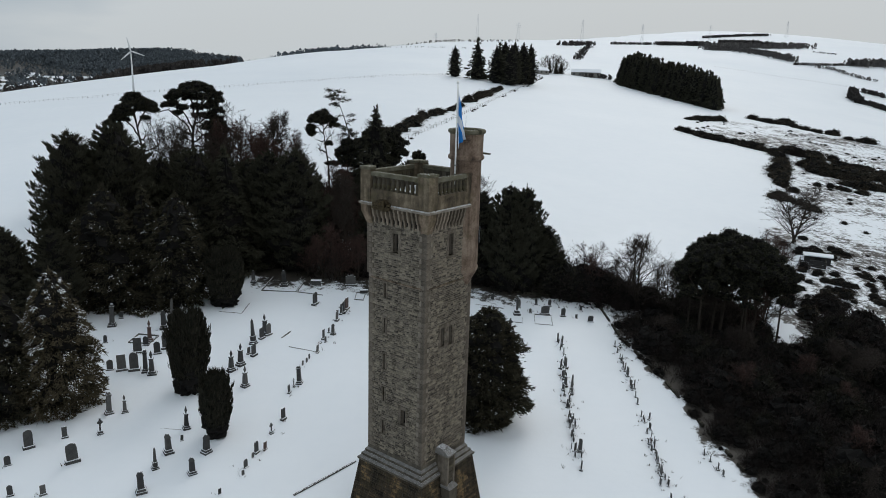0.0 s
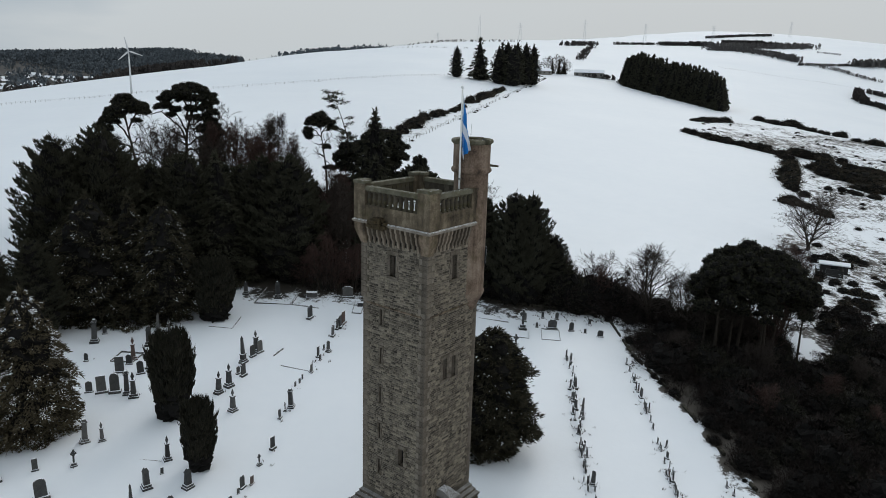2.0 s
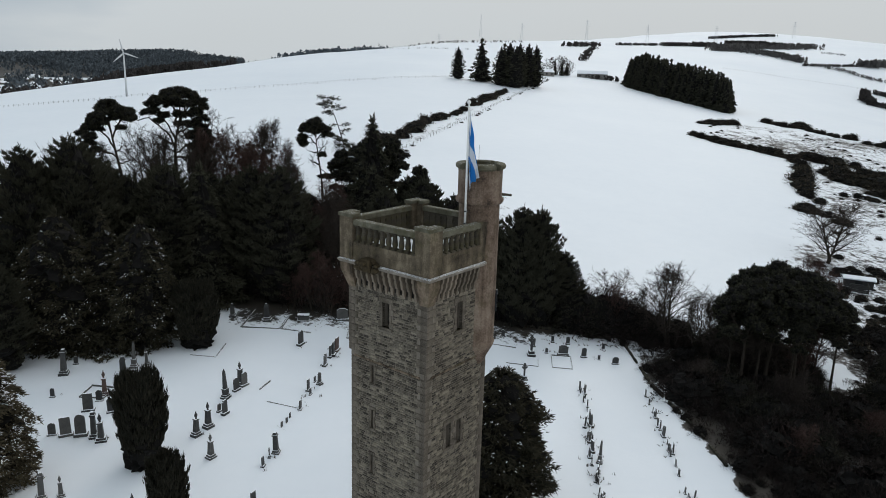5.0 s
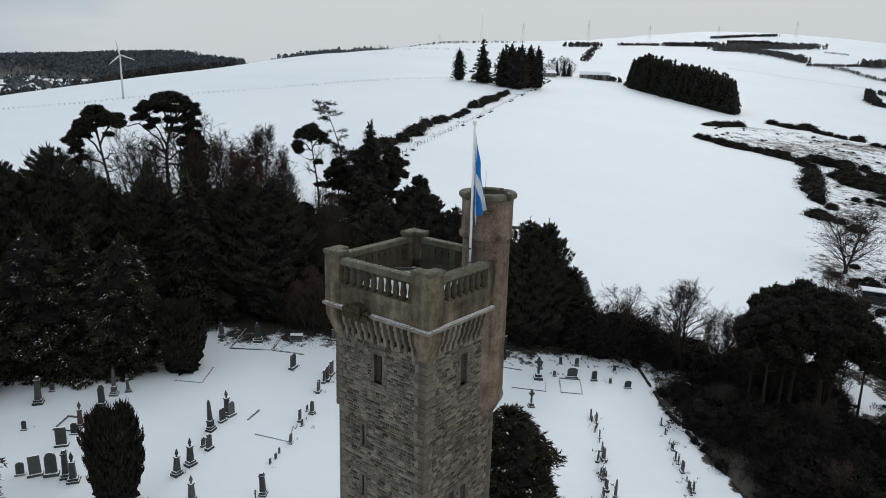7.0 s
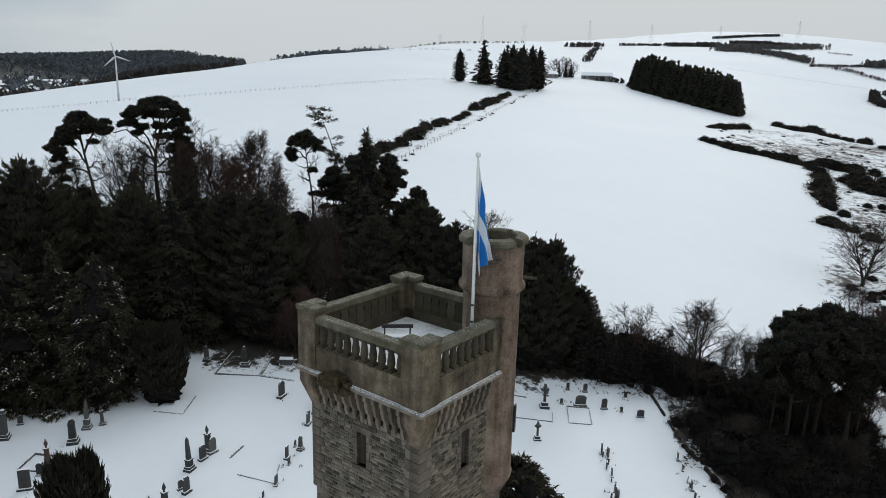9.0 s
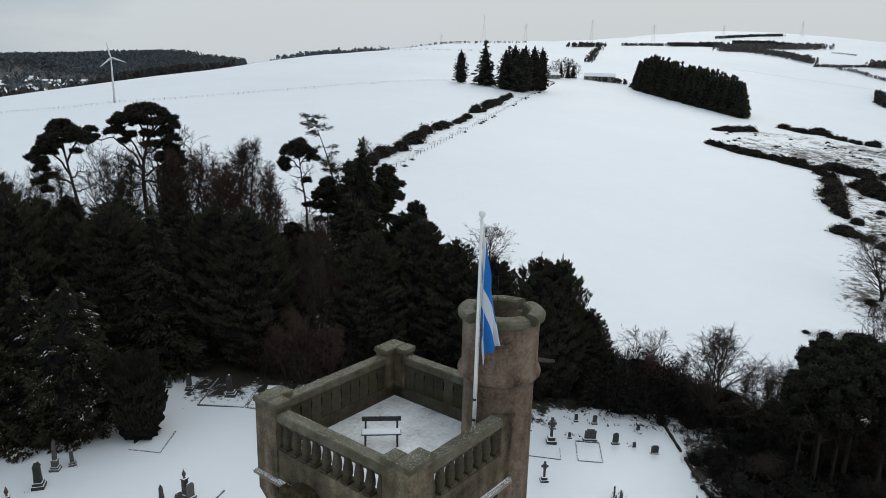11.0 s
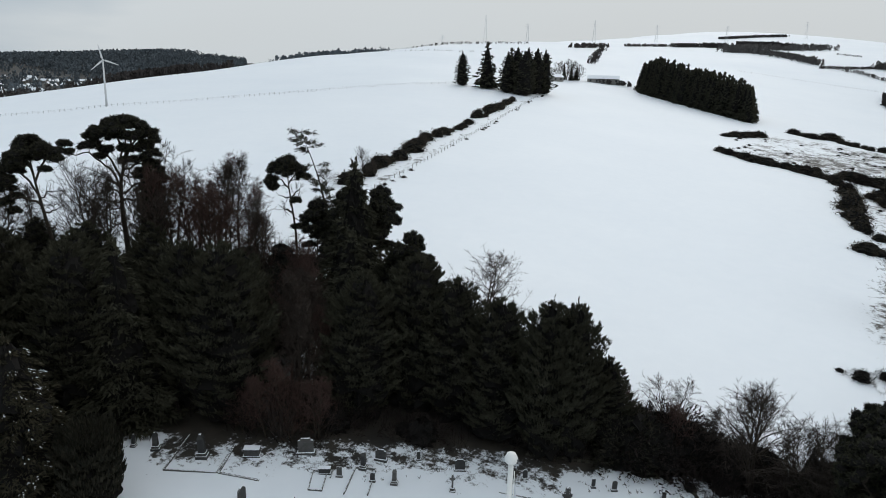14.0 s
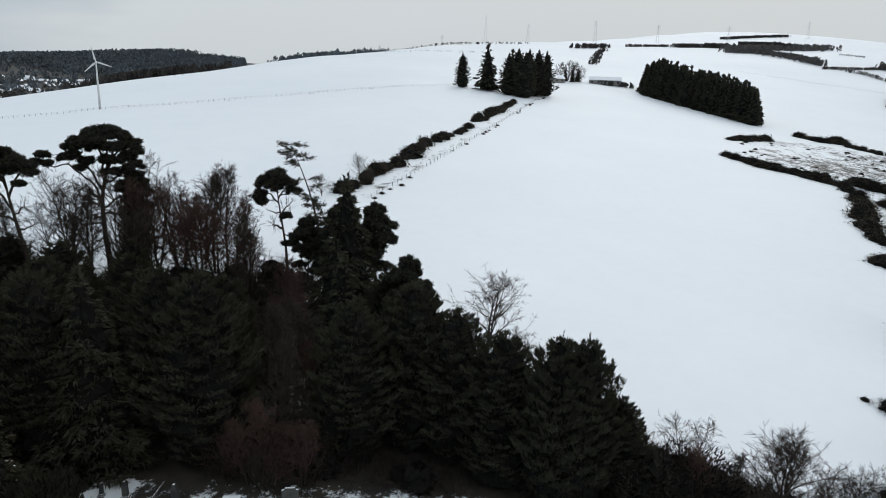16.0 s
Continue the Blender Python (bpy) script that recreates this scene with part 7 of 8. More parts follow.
def grave_kerb(corners, width=0.16, high=0.14):
    """A low stone kerb round a burial plot, following the slope."""
    cx, cy = sum(c[0] for c in corners) / len(corners), sum(c[1] for c in corners) / len(corners)
    base = Vector((cx, cy, gz(cx, cy)))
    ob = thing("grave_kerb", base, "low dark stone kerb round a burial plot", "kerb", "burial plot kerbs")
    for (x0, y0), (x1, y1) in zip(corners, corners[1:]):
        bm = bmesh.new()
        p, q = Vector((x0, y0, gz(x0, y0))) - base, Vector((x1, y1, gz(x1, y1))) - base
        side = (q - p).cross(Vector((0, 0, 1))).normalized() * width * 0.36
        low, up = Vector((0, 0, -0.25)), Vector((0, 0, high * 0.75))
        vs = [bm.verts.new(v) for v in (p - side + low, p + side + low, q + side + low, q - side + low, p - side + up, p + side + up, q + side + up, q - side + up)]
        for f in ((0, 3, 2, 1), (4, 5, 6, 7), (0, 1, 5, 4), (1, 2, 6, 5), (2, 3, 7, 6), (3, 0, 4, 7)):
            bm.faces.new([vs[i] for i in f])
        part("kerb", bm, KERB, ob)


grave_kerb([(-24.9, 57.0), (-25.2, 51.3), (-20.3, 51.2), (-20.1, 55.6)])
grave_kerb([(-20.0, 55.6), (-20.1, 51.2), (-16.2, 50.4)], 0.32, 0.2)
grave_kerb([(-25.5, 46.2), (-25.5, 42.5), (-28.5, 42.8)])
grave_kerb([(-35.9, 32.4), (-35.8, 34.9), (-33.2, 34.6), (-33.4, 32.3), (-35.9, 32.4)], 0.1, 0.25)
grave_kerb([(13.8, 49.6), (16.2, 49.6), (15.9, 46.1), (13.5, 46.1), (13.8, 49.6)], 0.12, 0.1)
grave_kerb([(-11.7, 52.4), (-10.4, 52.4), (-10.4, 49.6), (-11.6, 49.6), (-11.7, 52.4)], 0.12, 0.15)
grave_kerb([(-8.4, 49.4), (-7.9, 53.4), (-6.0, 53.4), (-6.3, 49.5)], 0.12, 0.12)
grave_kerb([(-17.2, 33.2), (-13.8, 32.2), (-14.0, 35.0)], 0.12, 0.12)
grave_kerb([(-18.6, 35.6), (-18.0, 37.6)], 0.14, 0.14)
grave_kerb([(8.0, 46.3), (11.8, 46.0), (12.0, 48.0)], 0.06, 0.12)
grave_kerb([(5.5, 51.4), (8.2, 51.0), (9.5, 50.8)], 0.16, 0.12)
grave_kerb([(-10.6, 5.6), (-8.4, 8.3), (-6.3, 10.9)], 0.22, 0.1)
grave_kerb([(-26.8, 14.4), (-22.9, 14.2)], 0.06, 0.06)
grave_kerb([(-5.6, 15.2), (-4.4, 16.8)], 0.12, 0.12)


# low boundary wall at the churchyard edge
def boundary_wall():
    pts = along([(8.5, 57.8), *YARD_EDGE], 1.1)
    ob = thing("boundary_wall", (24, 43, gz(24, 43)), "low mossy drystone churchyard boundary wall", "wall", kind="structure")
    rng = random.Random(3)
    bm = bmesh.new()
    verts, faces = [], []
    for (x0, y0), (x1, y1) in zip(pts, pts[1:]):
        if rng.random() < 0.35 and y0 < 50:
            continue
        d = Vector((x1 - x0, y1 - y0, 0))
        n = d.cross(Vector((0, 0, 1))).normalized()
        for row in range(2):
            for s in range(3):
                a, b = s / 3 + 0.01, (s + 1) / 3 - 0.01
                w = rng.uniform(0.10, 0.17)
                z0, z1 = row * 0.2 - 0.1, row * 0.2 + rng.uniform(0.08, 0.11)
                k = len(verts)
                for t, o, z in ((a, -w, z0), (b, -w, z0), (b, w, z0), (a, w, z0), (a + .02, -w * .9, z1), (b - .02, -w * .85, z1), (b - .02, w * .9, z1), (a + .02, w * .85, z1)):
                    x, y = x0 + d.x * t + n.x * o, y0 + d.y * t + n.y * o
                    verts.append((x - 24, y - 43, gz(x0 + d.x * t, y0 + d.y * t) - gz(24, 43) + z))
                faces += [(k + 4, k + 5, k + 6, k + 7), (k, k + 1, k + 5, k + 4), (k + 1, k + 2, k + 6, k + 5), (k + 2, k + 3, k + 7, k + 6), (k + 3, k, k + 4, k + 7)]
    bm.free()
    tagged(part_mesh("wall_stones", mesh_of("wall_stones", verts, faces, WALL_STONE), ob), kind="stuff")


boundary_wall()


# dead stalks and grass that stand through the snow beside the graves
def dead_grass():
    r = np.random.default_rng(67)
    spots = []
    for x, y in GRAVE_SPOTS:
        for _ in range(int(r.integers(0, 4)) if x > -17 else int(r.integers(0, 2))):
            spots.append((x + r.normal() * 0.55, y + r.normal() * 0.55))
    for _ in range(160):
        spots.append((r.uniform(-24, 22), r.uniform(52, 58)))
    base = np.array([(x, y, gz(x, y) - 0.02) for x, y in spots])
    base = np.repeat(base, 5, 0) + r.normal(size=(len(base) * 5, 3)) * np.array([0.09, 0.09, 0.0])
    way = unit(np.array([[0, 0, 1.0]]) + r.normal(size=base.shape) * 0.55)
    way[:, 2] = np.abs(way[:, 2])
    ln = r.uniform(0.10, 0.38, len(base))
    ob = new("dead_grass", mesh_of("dead_grass", *sprigs(base, way, ln, ln * 0.10 + 0.006), BRACKEN))
    tagged(ob, "dead brown grass stalks poking through the snow", "grass", kind="stuff")


dead_grass()

# ---------------------------------------------------------------- fields, lane and far country
model("far_spruce", dense_tree("spruce_tree", "tall dark plantation spruce", 20, 4.4, 0.5, 70, 16, NEEDLES, cone_shape, -0.2, -0.2, 1.4, 0.24, 0.4, 111, core=(10, 10)))
model("far_spruce2", dense_tree("spruce_tree", "tall dark plantation spruce", 20, 4.8, 0.5, 70, 16, NEEDLES, cone_shape, -0.1, -0.15, 1.4, 0.24, 0.5, 113, core=(10, 10)))
model("far_oak", twig_tree("bare_tree", "leafless rounded broadleaf tree", 14, 6, 0.12, TWIG, 0.75, 0.0, 30, 6, 6, 2, 0.045, 117, 0.6))
land_rng = random.Random(23)

# spruces at the top of the lane
model("lane_spruce", dense_tree("spruce_tree", "tall dark spruce", 22, 4.8, 0.4, 110, 24, NEEDLES, cypress_shape, 0.2, 0.1, 0.9, 0.2, 0.4, 121, core=(12, 14)))
for key, x, y, h, w in (("lane_spruce", 2.6, 409, 19.5, .95), ("far_spruce", 16.5, 405, 26, 1.2), ("lane_spruce", 27.5, 392, 22.5, .95), ("lane_spruce", 33, 398, 25, 1.1), ("lane_spruce", 38.5, 394, 25.5, .9), ("lane_spruce", 44, 398, 25.5, .95),
                        ("lane_spruce", 36, 386, 24, 1.1), ("lane_spruce", 49, 402, 25, .85), ("far_spruce2", 30, 404, 24, 1.1)):
    plant(key, x, y, h, w, label="tall dark spruce at the lane head", group="lane head spruces")
for x, y, h in ((71, 505, 13), (77, 510, 14.5), (82, 506, 12.5), (87, 512, 10)):
    plant("far_oak", x, y, h, 1.1, label="leafless tree beside the farm buildings", group="farm trees")
plant("far_spruce", 74.5, 503, 11, 0.8, label="dark conifer beside the farm buildings", group="farm trees")
plant("far_spruce2", 84, 508, 9.5, 1.0, label="dark conifer beside the farm buildings", group="farm trees")
plant("far_spruce", 79.5, 503, 12, 0.7, label="dark conifer beside the farm buildings", group="farm trees")
# square plantation
for i in range(30):
    for j in range(7):
        t, d = i / 29, j * 5.2
        x, y = 121 + 34 * t + d * 0.33 + land_rng.gauss(0, 0.8), 471 - 99 * t + d * 0.94 + land_rng.gauss(0, 0.8)
        plant(land_rng.choice(("far_spruce", "far_spruce2")), x, y, land_rng.uniform(15.5, 20.5) + 5.0 * math.sin(math.pi * min(1, 0.08 + t * 0.95)) - 1.5 + 1.2 * math.sin(t * 9.0) + 1.2 * math.sin(t * 23.0 + j), 1.0, label="tall dark spruce in a square plantation", group="plantation spruces")

# bushes along the lane and the field hedges
for (x, y) in along([(-25, 166), (-21, 178), (-13.6, 206), (-8, 233), (3, 258), (11, 296), (24, 340), (30, 362)], 3.4):
    if land_rng.random() < 0.84:
        plant(land_rng.choice(("gorse1", "gorse2", "gorse1")), x + land_rng.gauss(-0.4, 0.8), y + land_rng.gauss(0, 0.8), land_rng.uniform(1.6, 4.0), 1.05, label="dark gorse bush along the lane", group="lane bushes")
for (x, y) in along([(p[0] + 3.2, p[1]) for p in LANE], 4.5):
    if land_rng.random() < 0.55:
        plant("bracken", x + land_rng.gauss(0, 0.5), y, land_rng.uniform(0.5, 1.0), 1.2, label="dead grass tussock by the lane fence", group="lane tussocks")
for x, y, h in ((-9.5, 214, 6.0), (-24, 180, 6.5), (-21, 172, 5.0), (-30, 160, 5.5)):
    plant("oak2", x, y, h, 1.1, label="small leafless tree by the lane", group="lane trees")
for pts, hs, gap, rows in (
        ([(99, 262), (108, 246), (119, 235), (124, 226)], (2.0, 3.8), 2.4, 2), ([(124.5, 226), (121, 212), (116, 199), (108, 184)], (1.6, 3.4), 2.0, 1), ([(108, 184), (103, 172), (99, 159), (99, 155)], (1.6, 3.0), 2.2, 1),
        ([(118, 306), (128, 311), (140, 318)], (1.6, 3.0), 3.0, 2), ([(163, 345), (170, 335), (184, 338)], (1.8, 3.4), 3.0, 2), ([(181, 328), (188, 318), (196, 316)], (1.8, 3.4), 3.0, 2), ([(196, 304), (206, 299)], (1.6, 3.0), 3.2, 2),
        ([(133, 234), (136, 225), (146, 223)], (1.8, 3.2), 2.6, 3), ([(126, 204), (126, 190), (131, 188), (141, 194), (147, 190)], (2.0, 3.8), 2.2, 4), ([(133, 197), (141, 201), (150, 199), (158, 196)], (2.0, 3.6), 2.4, 4),
        ([(128, 177), (131, 172)], (2.0, 3.2), 2.6, 4), ([(109, 171), (113, 168), (119, 167)], (1.0, 2.0), 2.2, 1), ([(120, 166), (123, 163)], (1.2, 2.2), 2.2, 2),
        ([(91, 145), (93, 139), (95, 134)], (1.6, 2.8), 2.2, 2)):
    for (x, y) in along(pts, gap):
        for _ in range(rows):
            if land_rng.random() < 0.9:
                plant(land_rng.choice(("gorse1", "gorse2", "gorse1", "brush1")), x + land_rng.gauss(0.3, 0.36 * rows), y + land_rng.gauss(0.5, 0.36 * rows), land_rng.uniform(*hs) * (0.75 + 0.55 * math.sin(0.33 * x + 0.21 * y) ** 2) * 1.15, 1.15, sink=0.3, label="dark gorse bush in a field hedge", group="hedge bushes")
for x, y, h in ((69, 95, 2.4), (79, 100, 2.2), (81.5, 97, 2.4), (83, 99, 1.8), (80, 76, 2.0), (84, 80, 2.0), (79, 82, 1.8), (74, 68, 2.2), (76, 64, 2.4), (92, 90, 1.6), (96, 100, 1.2)):
    plant(land_rng.choice(("brush1", "thick1", "gorse2", "brush2")), x, y, h * 0.75, 1.1, sink=0.4, label="dark bush on the rough ground", group="rough ground bushes")
for i in range(330):
    x, y = land_rng.uniform(52, 190), land_rng.uniform(62, 310)
    inside = x > np.interp(y, [62, 149, 180, 205, 225, 262, 313], [50, 97, 108, 118, 123, 103, 126]) and x < 250 - 0.2 * y
    if inside:
        plant(land_rng.choice(("bracken", "gorse2", "bracken")), x, y, land_rng.uniform(0.5, 1.1), 1.2, label="low tussock on the snowy heath", group="heath tussocks")


def line_fence(name, label, points, gap, high=1.15, rails=0):
    ox, oy = points[0]
    base = Vector((ox, oy, gz(ox, oy)))
    ob = thing(name, base, label, "fence")
    bm = bmesh.new()
    add_box(bm, -0.045, 0.045, -0.045, 0.045, -0.3, high, 0.0)
    me = bpy.data.meshes.new("post")
    bm.to_mesh(me)
    bm.free()
    me.materials.append(POST_WOOD)
    spots = along(points, gap)
    for x, y in spots:
        p = part_mesh("post", me, ob)
        p.matrix_local = Matrix.Translation(Vector((x, y, gz(x, y))) - base) @ pose(0, 0, 0, land_rng.gauss(0, 3), land_rng.gauss(0, 3), land_rng.uniform(0, 90))
    for z in ((0.5, 0.95) if not rails else (0.35, 0.7, 1.0)):
        segs = [(np.array(Vector((a[0], a[1], gz(*a) + z)) - base), np.array(Vector((b[0], b[1], gz(*b) + z)) - base), 0.012 if not rails else 0.04, 0.012 if not rails else 0.04) for a, b in zip(spots, spots[1:])]
        part_mesh("wire" if not rails else "rail", mesh_of("wire", *limbs(segs, 3), IRON if not rails else POST_WOOD), ob)


line_fence("field_fence", "post and wire fence across the snowy field", [(-235, 312), (-200, 311), (-176, 312), (-162, 322), (-131, 325), (-85, 347), (-50, 376), (-3, 413)], 2.4)
line_fence("lane_fence", "post and wire fence beside the lane", [(p[0] + 2.4, p[1]) for p in LANE], 3.2)
line_fence("field_fence", "post and wire fence beyond the plantation", [(267, 692), (318, 661), (379, 643)], 3.0)
line_fence("rail_fence", "short weathered rail fence by the shed", [(77, 92), (82, 91), (88, 90), (96, 91)], 2.4, 1.2, 1)
line_fence("brow_fence", "post and wire fence on the brow", [(-480, 742), (-330, 700), (-180, 690), (-60, 715)], 6.0)


# wind turbine in the field
def wind_turbine(x, y):
    ob = thing("wind_turbine", (x, y, gz(x, y)), "small white three bladed wind turbine in a field", "wind turbine")
    bm = bmesh.new()
    add_tube(bm, (0, 0, -0.5), (0, 0, 20.6), 0.55, 0.28, 12)
    part("mast", bm, PALE_METAL, ob, smooth=True)
    bm = bmesh.new()
    add_box(bm, -0.42, 0.42, -0.9, 1.3, 20.5, 21.3, 0.15)
    part("nacelle", bm, PALE_METAL, ob)
    bm = bmesh.new()
    add_lathe(bm, [(0.02, -0.5), (0.3, -0.3), (0.38, 0.1), (0.3, 0.3)], n=12)
    bmesh.ops.rotate(bm, verts=bm.verts, cent=(0, 0, 0), matrix=Matrix.Rotation(radians(-90), 3, "X"))
    bmesh.ops.translate(bm, verts=bm.verts, vec=(0, -1.1, 20.9))
    hub = part("hub", bm, PALE_METAL, ob)
    for a in (-12, 108, 228):
        bm = bmesh.new()
        prof = [(0.3, 0.16, 0.16), (1.2, 0.52, 0.12), (3.5, 0.38, 0.08), (6.8, 0.14, 0.03)]
        rings = [[bm.verts.new((sx * w, sy * t, r)) for sx, sy in ((-1, 0), (0, -1), (0.7, 0), (0, 1))] for r, w, t in prof]
        for lo, hi in zip(rings, rings[1:]):
            for i in range(4):
                bm.faces.new((lo[i], lo[(i + 1) % 4], hi[(i + 1) % 4], hi[i]))
        bm.faces.new(rings[0][::-1])
        bm.faces.new(rings[-1])
        bmesh.ops.rotate(bm, verts=bm.verts, cent=(0, 0, 0), matrix=Matrix.Rotation(radians(a), 3, "Y"))
        bmesh.ops.translate(bm, verts=bm.verts, vec=(0, -1.2, 20.9))
        part("blade", bm, PALE_METAL, hub)
    ob.rotation_euler.z = radians(25)


wind_turbine(-162.5, 323.5)


# lattice masts along the skyline
def lattice_mast(x, y, high, arms):
    ob = thing("transmission_mast", (x, y, gz(x, y)), "distant grey lattice transmission mast on the hill", "mast", "skyline masts")
    segs = []
    for sx, sy in ((-1, -1), (1, -1), (1, 1), (-1, 1)):
        segs.append((np.array([sx * 2.2, sy * 2.2, -1.0]), np.array([sx * 0.3, sy * 0.3, high]), 0.11, 0.08))
    n = 9
    for i in range(n):
        a, b = i / n, (i + 1) / n
        wa, wb = 2.2 - 1.9 * a, 2.2 - 1.9 * b
        for (ax, ay), (bx, by) in (((-1, -1), (1, -1)), ((1, -1), (1, 1)), ((1, 1), (-1, 1)), ((-1, 1), (-1, -1))):
            segs.append((np.array([ax * wa, ay * wa, high * a]), np.array([bx * wb, by * wb, high * b]), 0.05, 0.05))
    part_mesh("frame", mesh_of("frame", *limbs(segs, 3), GREY_METAL), ob)
    for k in range(arms):
        z, w = high * (0.72 + 0.11 * k), 4.2 - 0.7 * k
        part_mesh("crossarm", mesh_of("crossarm", *limbs([(np.array([-w, 0, z]), np.array([w, 0, z]), 0.08, 0.08), (np.array([-w, 0, z]), np.array([0, 0, z + 1.6]), 0.05, 0.05), (np.array([w, 0, z]), np.array([0, 0, z + 1.6]), 0.05, 0.05)], 3), GREY_METAL), ob)


for x, y, h, arms in ((34, 960, 34, 0), (95, 1020, 24, 3), (186, 1010, 30, 3), (285, 1060, 25, 3), (395, 1085, 24, 3), (555, 1180, 26, 3), (640, 960, 36, 3), (-22, 940, 20, 3), (-70, 880, 16, 3)):
    lattice_mast(x, y, h, arms)


# woods too far off to tell their trees apart
def far_wood(name, label, spots, size, mat=None, blades=16, seed=1):
    r = np.random.default_rng(seed)
    n = len(spots)
    xs, ys = np.array([s[0] for s in spots]), np.array([s[1] for s in spots])
    zs = ground_z(xs, ys)
    h = np.array([size * r.uniform(0.75, 1.1) for _ in range(n)])
    t = r.random((n, blades)) ** 0.8
    az = r.random((n, blades)) * math.tau
    rad = h[:, None] * 0.26 * (1 - t * 0.8) * r.uniform(0.3, 1.0, (n, blades))
    base = np.stack([xs[:, None] + rad * np.cos(az), ys[:, None] + rad * np.sin(az), zs[:, None] + h[:, None] * t * 0.85 - 0.3], -1).reshape(-1, 3)
    way = unit(np.stack([np.cos(az) * 0.5, np.sin(az) * 0.5, np.full(az.shape, 0.9)], -1).reshape(-1, 3) + r.normal(size=(n * blades, 3)) * 0.3)
    ln = np.repeat(h, blades) * r.uniform(0.18, 0.40, n * blades)
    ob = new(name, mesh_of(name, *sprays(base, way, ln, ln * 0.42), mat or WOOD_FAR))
    return tagged(ob, label, "woodland", kind="stuff")


def strip(points, width, gap, rng):
    return [(x + rng.gauss(0, width / 2), y + rng.gauss(0, width / 2)) for x, y in along(points, gap * 0.7)]


fw = random.Random(41)
for k, (pts, width, gap, size) in enumerate((
        ([(136, 868), (178, 888)], 8, 1.0, 7), ([(121, 660), (135, 720), (152, 790), (167, 850)], 4, 2.2, 4), ([(215, 944), (278, 973)], 5, 0.9, 4.5), ([(281, 963), (324, 983)], 5, 0.7, 6.5), ([(327, 980), (361, 987)], 6, 0.6, 8),
        ([(387, 1010), (432, 1020), (455, 1000)], 9, 0.5, 10), ([(409, 1153), (470, 1180), (535, 1203)], 5, 0.7, 5), ([(376, 757), (405, 765), (448, 777)], 3, 0.9, 3.5), ([(120, 500), (112, 503), (98, 507)], 4, 0.7, 4.5),
        ([(366, 612), (346, 575), (340, 555)], 4, 0.6, 7), ([(340, 555), (348, 550), (350, 532)], 4, 0.6, 5), ([(378, 622), (393, 607)], 4, 0.7, 5), ([(473, 913), (486, 878)], 3, 3.0, 3))):
    far_wood("tree_strip", "distant dark strip of trees between fields", strip(pts, width, gap * 0.8, fw), size * 0.8, WOOD_NEAR, 20, seed=50 + k)
for k, (pts, width, gap, size) in enumerate((
        ([(322, 876), (352, 884), (369, 850), (382, 811), (385, 781)], 12, 0.7, 7), ([(345, 930), (387, 960), (440, 985), (513, 1020)], 18, 1.0, 9), ([(448, 777), (473, 782), (496, 789), (560, 800)], 8, 0.8, 9), ([(394, 753), (410, 733), (419, 701), (430, 690)], 3, 1.8, 4.5), ([(640, 900), (700, 880), (760, 890)], 16, 1.4, 9))):
    far_wood("tree_strip", "distant grey-brown strip of leafless trees", strip(pts, width, gap * 0.8, fw), size * 0.8, WOOD_BARE, 20, seed=90 + k)
far_wood("valley_wood", "distant bare brown wood beyond the brow", [(-(0.30 + (0.20 if fw.random() < 0.82 else 0.36) * fw.random()) * (y + 45), y) for y in (740 + 190 * fw.random() for _ in range(1200))], 12, WOOD_NEAR, 14, seed=71)


def hill_spot():
    y = 950 + 1650 * fw.random()
    side = 0.29 + 0.42 * fw.random()
    town = (side > 0.475 and y < 1500) or (0.40 < side < 0.475 and 1330 < y < 1420)
    return (-side * (y + 45), y) if fw.random() < (0.10 if town else 1.0) and math.sin(y / 90 + side * 40) > -0.93 else None


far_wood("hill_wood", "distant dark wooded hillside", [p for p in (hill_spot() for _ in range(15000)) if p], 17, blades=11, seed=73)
far_wood("brow_wood", "distant dark block of trees on the brow", strip([(-330, 688), (-262, 696)], 14, 0.3, fw), 8, WOOD_NEAR, seed=75)
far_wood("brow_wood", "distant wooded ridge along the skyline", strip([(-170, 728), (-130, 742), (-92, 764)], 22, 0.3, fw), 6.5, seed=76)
far_wood("brow_wood", "distant scattered bushes along the skyline", strip([(-95, 762), (-60, 800), (0, 890), (90, 940)], 6, 3.2, fw), 3, WOOD_NEAR, seed=77)
far_wood("field_bushes", "distant low bushes scattered over the field", strip([(-215, 640), (-190, 645)], 4, 3, fw) + strip([(-70, 690), (-52, 700), (-20, 720), (20, 740)], 4, 5, fw) + strip([(-250, 600), (-190, 610)], 3, 9, fw), 1.6, WOOD_NEAR, seed=78)


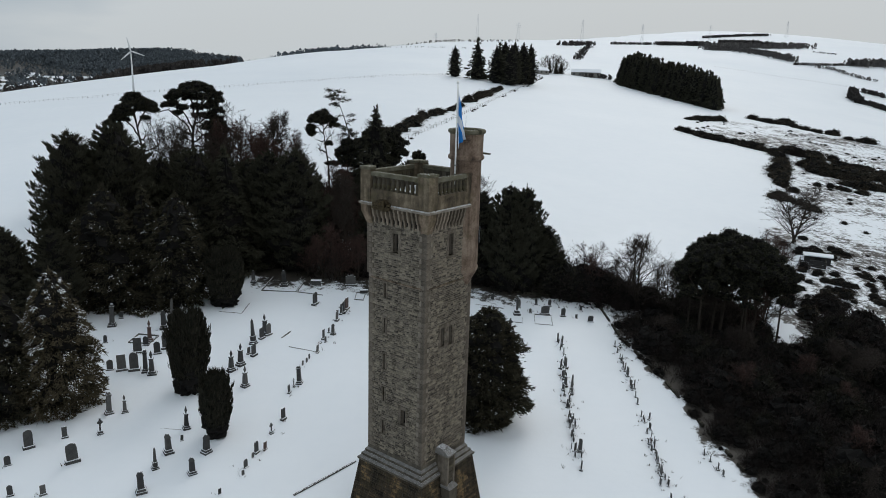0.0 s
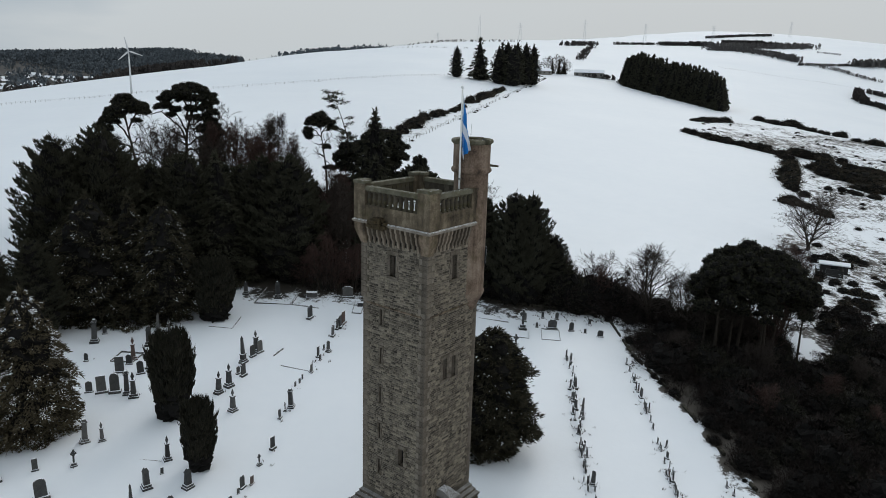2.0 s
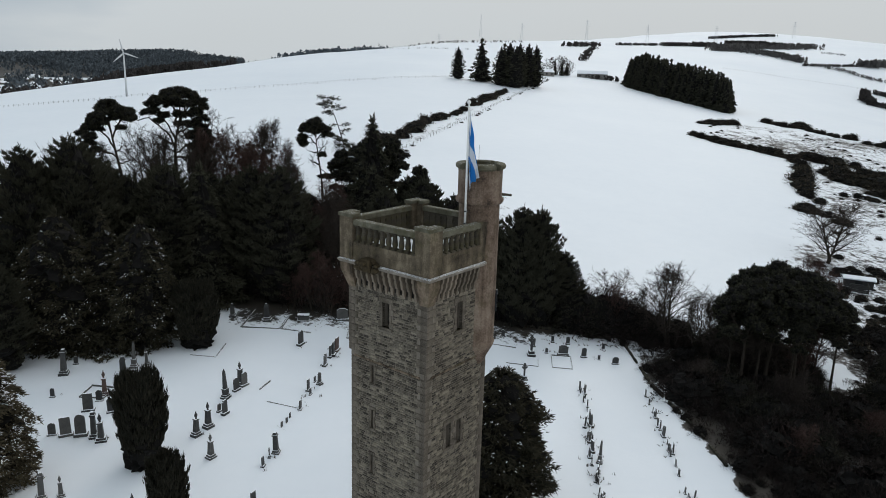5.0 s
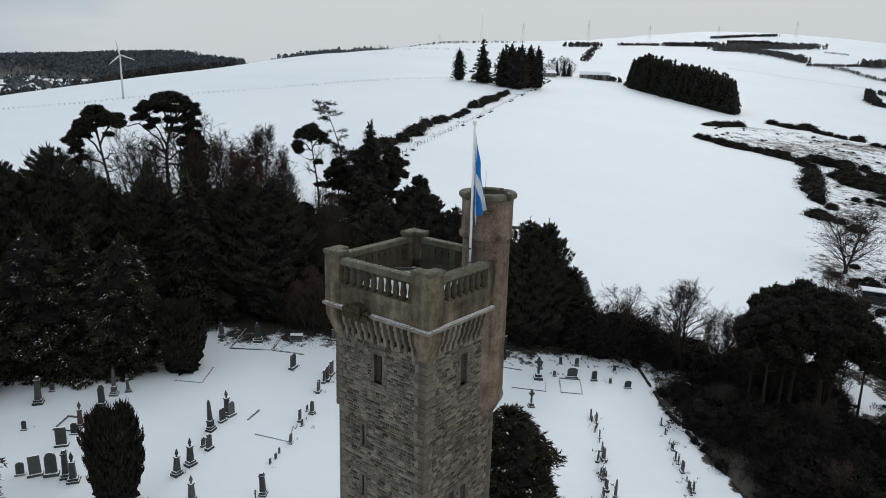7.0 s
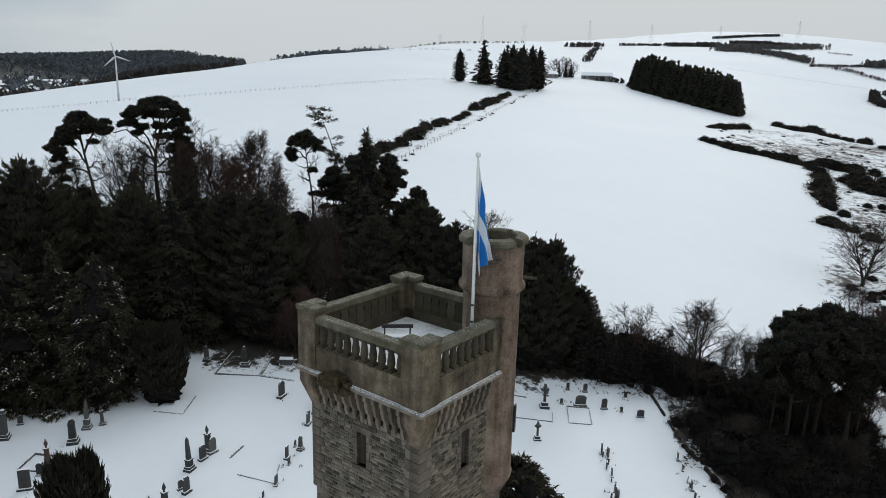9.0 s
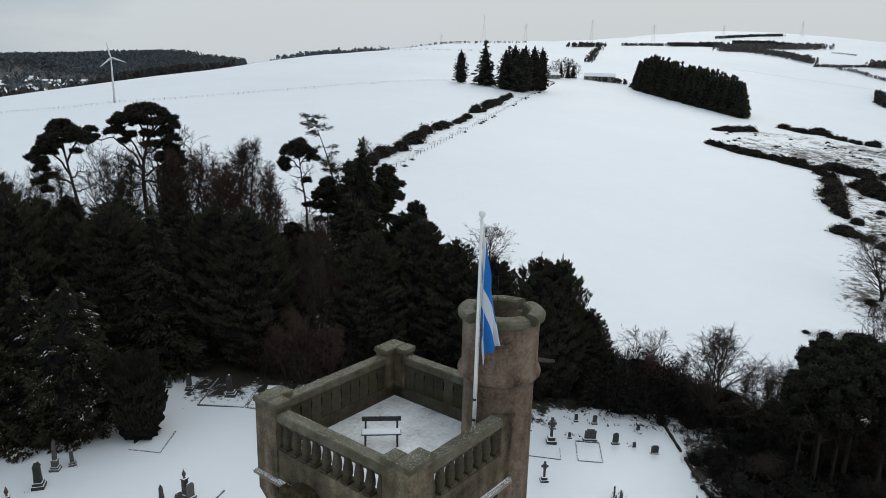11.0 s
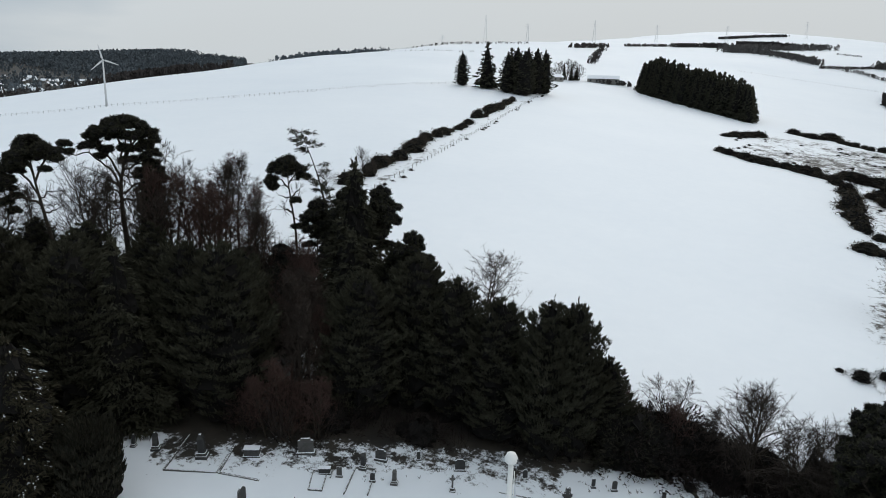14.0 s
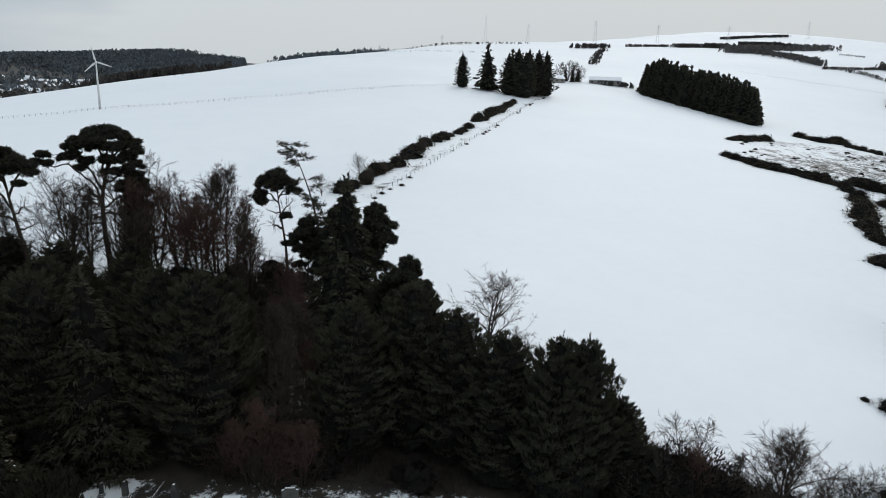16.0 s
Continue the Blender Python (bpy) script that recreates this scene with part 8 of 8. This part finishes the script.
def building(name, label, x, y, turn, length, depth, eaves, ridge, wall_mat):
    ob = thing(name, pose(x, y, gz(x, y), 0, 0, turn), label, "building", "farm buildings")
    bm = bmesh.new()
    L, D = length / 2, depth / 2
    add_box(bm, -L, L, -D, D, -0.8, eaves)
    part("wall", bm, wall_mat, ob)
    bm = bmesh.new()
    o = 0.3
    rows = [(-L - o, -D - o, eaves - 0.08), (-L - o, 0, ridge), (-L - o, D + o, eaves - 0.08)]
    a = [bm.verts.new(v) for v in rows] + [bm.verts.new((v[0], v[1], v[2] + 0.2)) for v in rows[::-1]]
    b = [bm.verts.new((-v.co.x, v.co.y, v.co.z)) for v in a]
    bm.faces.new(a)
    bm.faces.new(b[::-1])
    for i in range(6):
        bm.faces.new((a[i], b[i], b[(i + 1) % 6], a[(i + 1) % 6]))
    part("roof", bm, SNOW, ob, "snow covered pitched roof")
    for i in range(max(1, int(length // 4))):
        u = -L + (i + 0.5) * length / max(1, int(length // 4))
        bm = bmesh.new()
        add_box(bm, u - 0.55, u + 0.55, -D - 0.03, -D + 0.1, eaves * 0.3, eaves * 0.8)
        part("window", bm, VOID, ob)
    return ob


building("farm_shed", "low farm shed with a snowy roof", 67, 490, 30, 9, 6, 2.6, 4.6, PLASTER)
building("farmhouse", "long low farmhouse with a snowy roof", 103, 507, -12, 22, 7, 3.0, 5.2, PLASTER)
building("field_shed", "small dark field shed with a snowy roof", 73.4, 88.6, -24, 4.6, 2.0, 1.5, 1.75, SHED_WALL)


def sheep_pen(x, y, turn, length, depth):
    ob = thing("sheep_pen", pose(x, y, gz(x, y), 0, 0, turn), "dark boarded pen with snow inside, beside the shed", "pen")
    L, D = length / 2, depth / 2
    for u, v in ((-L, -D), (0, -D), (L, -D), (-L, D), (L, D)):
        bm = bmesh.new()
        add_box(bm, u - 0.07, u + 0.07, v - 0.07, v + 0.07, -0.6, 1.15, 0.01)
        part("post", bm, POST_WOOD, ob)
    for z in (-0.1, 0.2, 0.5, 0.8):
        for a, b, c, d in ((-L, L, -D - 0.1, -D - 0.06), (L + 0.06, L + 0.1, -D, D), (-L - 0.1, -L - 0.06, -D, D)):
            bm = bmesh.new()
            add_box(bm, a, b, c, d, z - 0.3 if z < 0 else z, z + 0.26, 0.005)
            part("board", bm, SHED_WALL, ob)
    bm = bmesh.new()
    add_box(bm, -L * 0.2, L * 0.75, D - 0.6, D - 0.05, -0.3, 0.8, 0.03)
    part("trough", bm, SHED_WALL, ob, "dark feeding trough")


sheep_pen(71.55, 86.6, -24, 4.4, 2.4)
for k in range(56):
    y = fw.uniform(930, 1330)
    x = -fw.uniform(0.49, 0.66) * (y + 12)
    building("cottage", "distant house with a snowy roof", x, y, fw.uniform(0, 180), fw.uniform(9, 16), 8, 4.5, 8, PLASTER)

# the patterns that the trees were copied from are not part of the place
for src, _ in MODELS.values():
    for o in (*src.children_recursive, src):
        bpy.data.objects.remove(o)

# ---------------------------------------------------------------- the tower's rubble, stone by stone
for s in range(4):
    wall_stones(s)
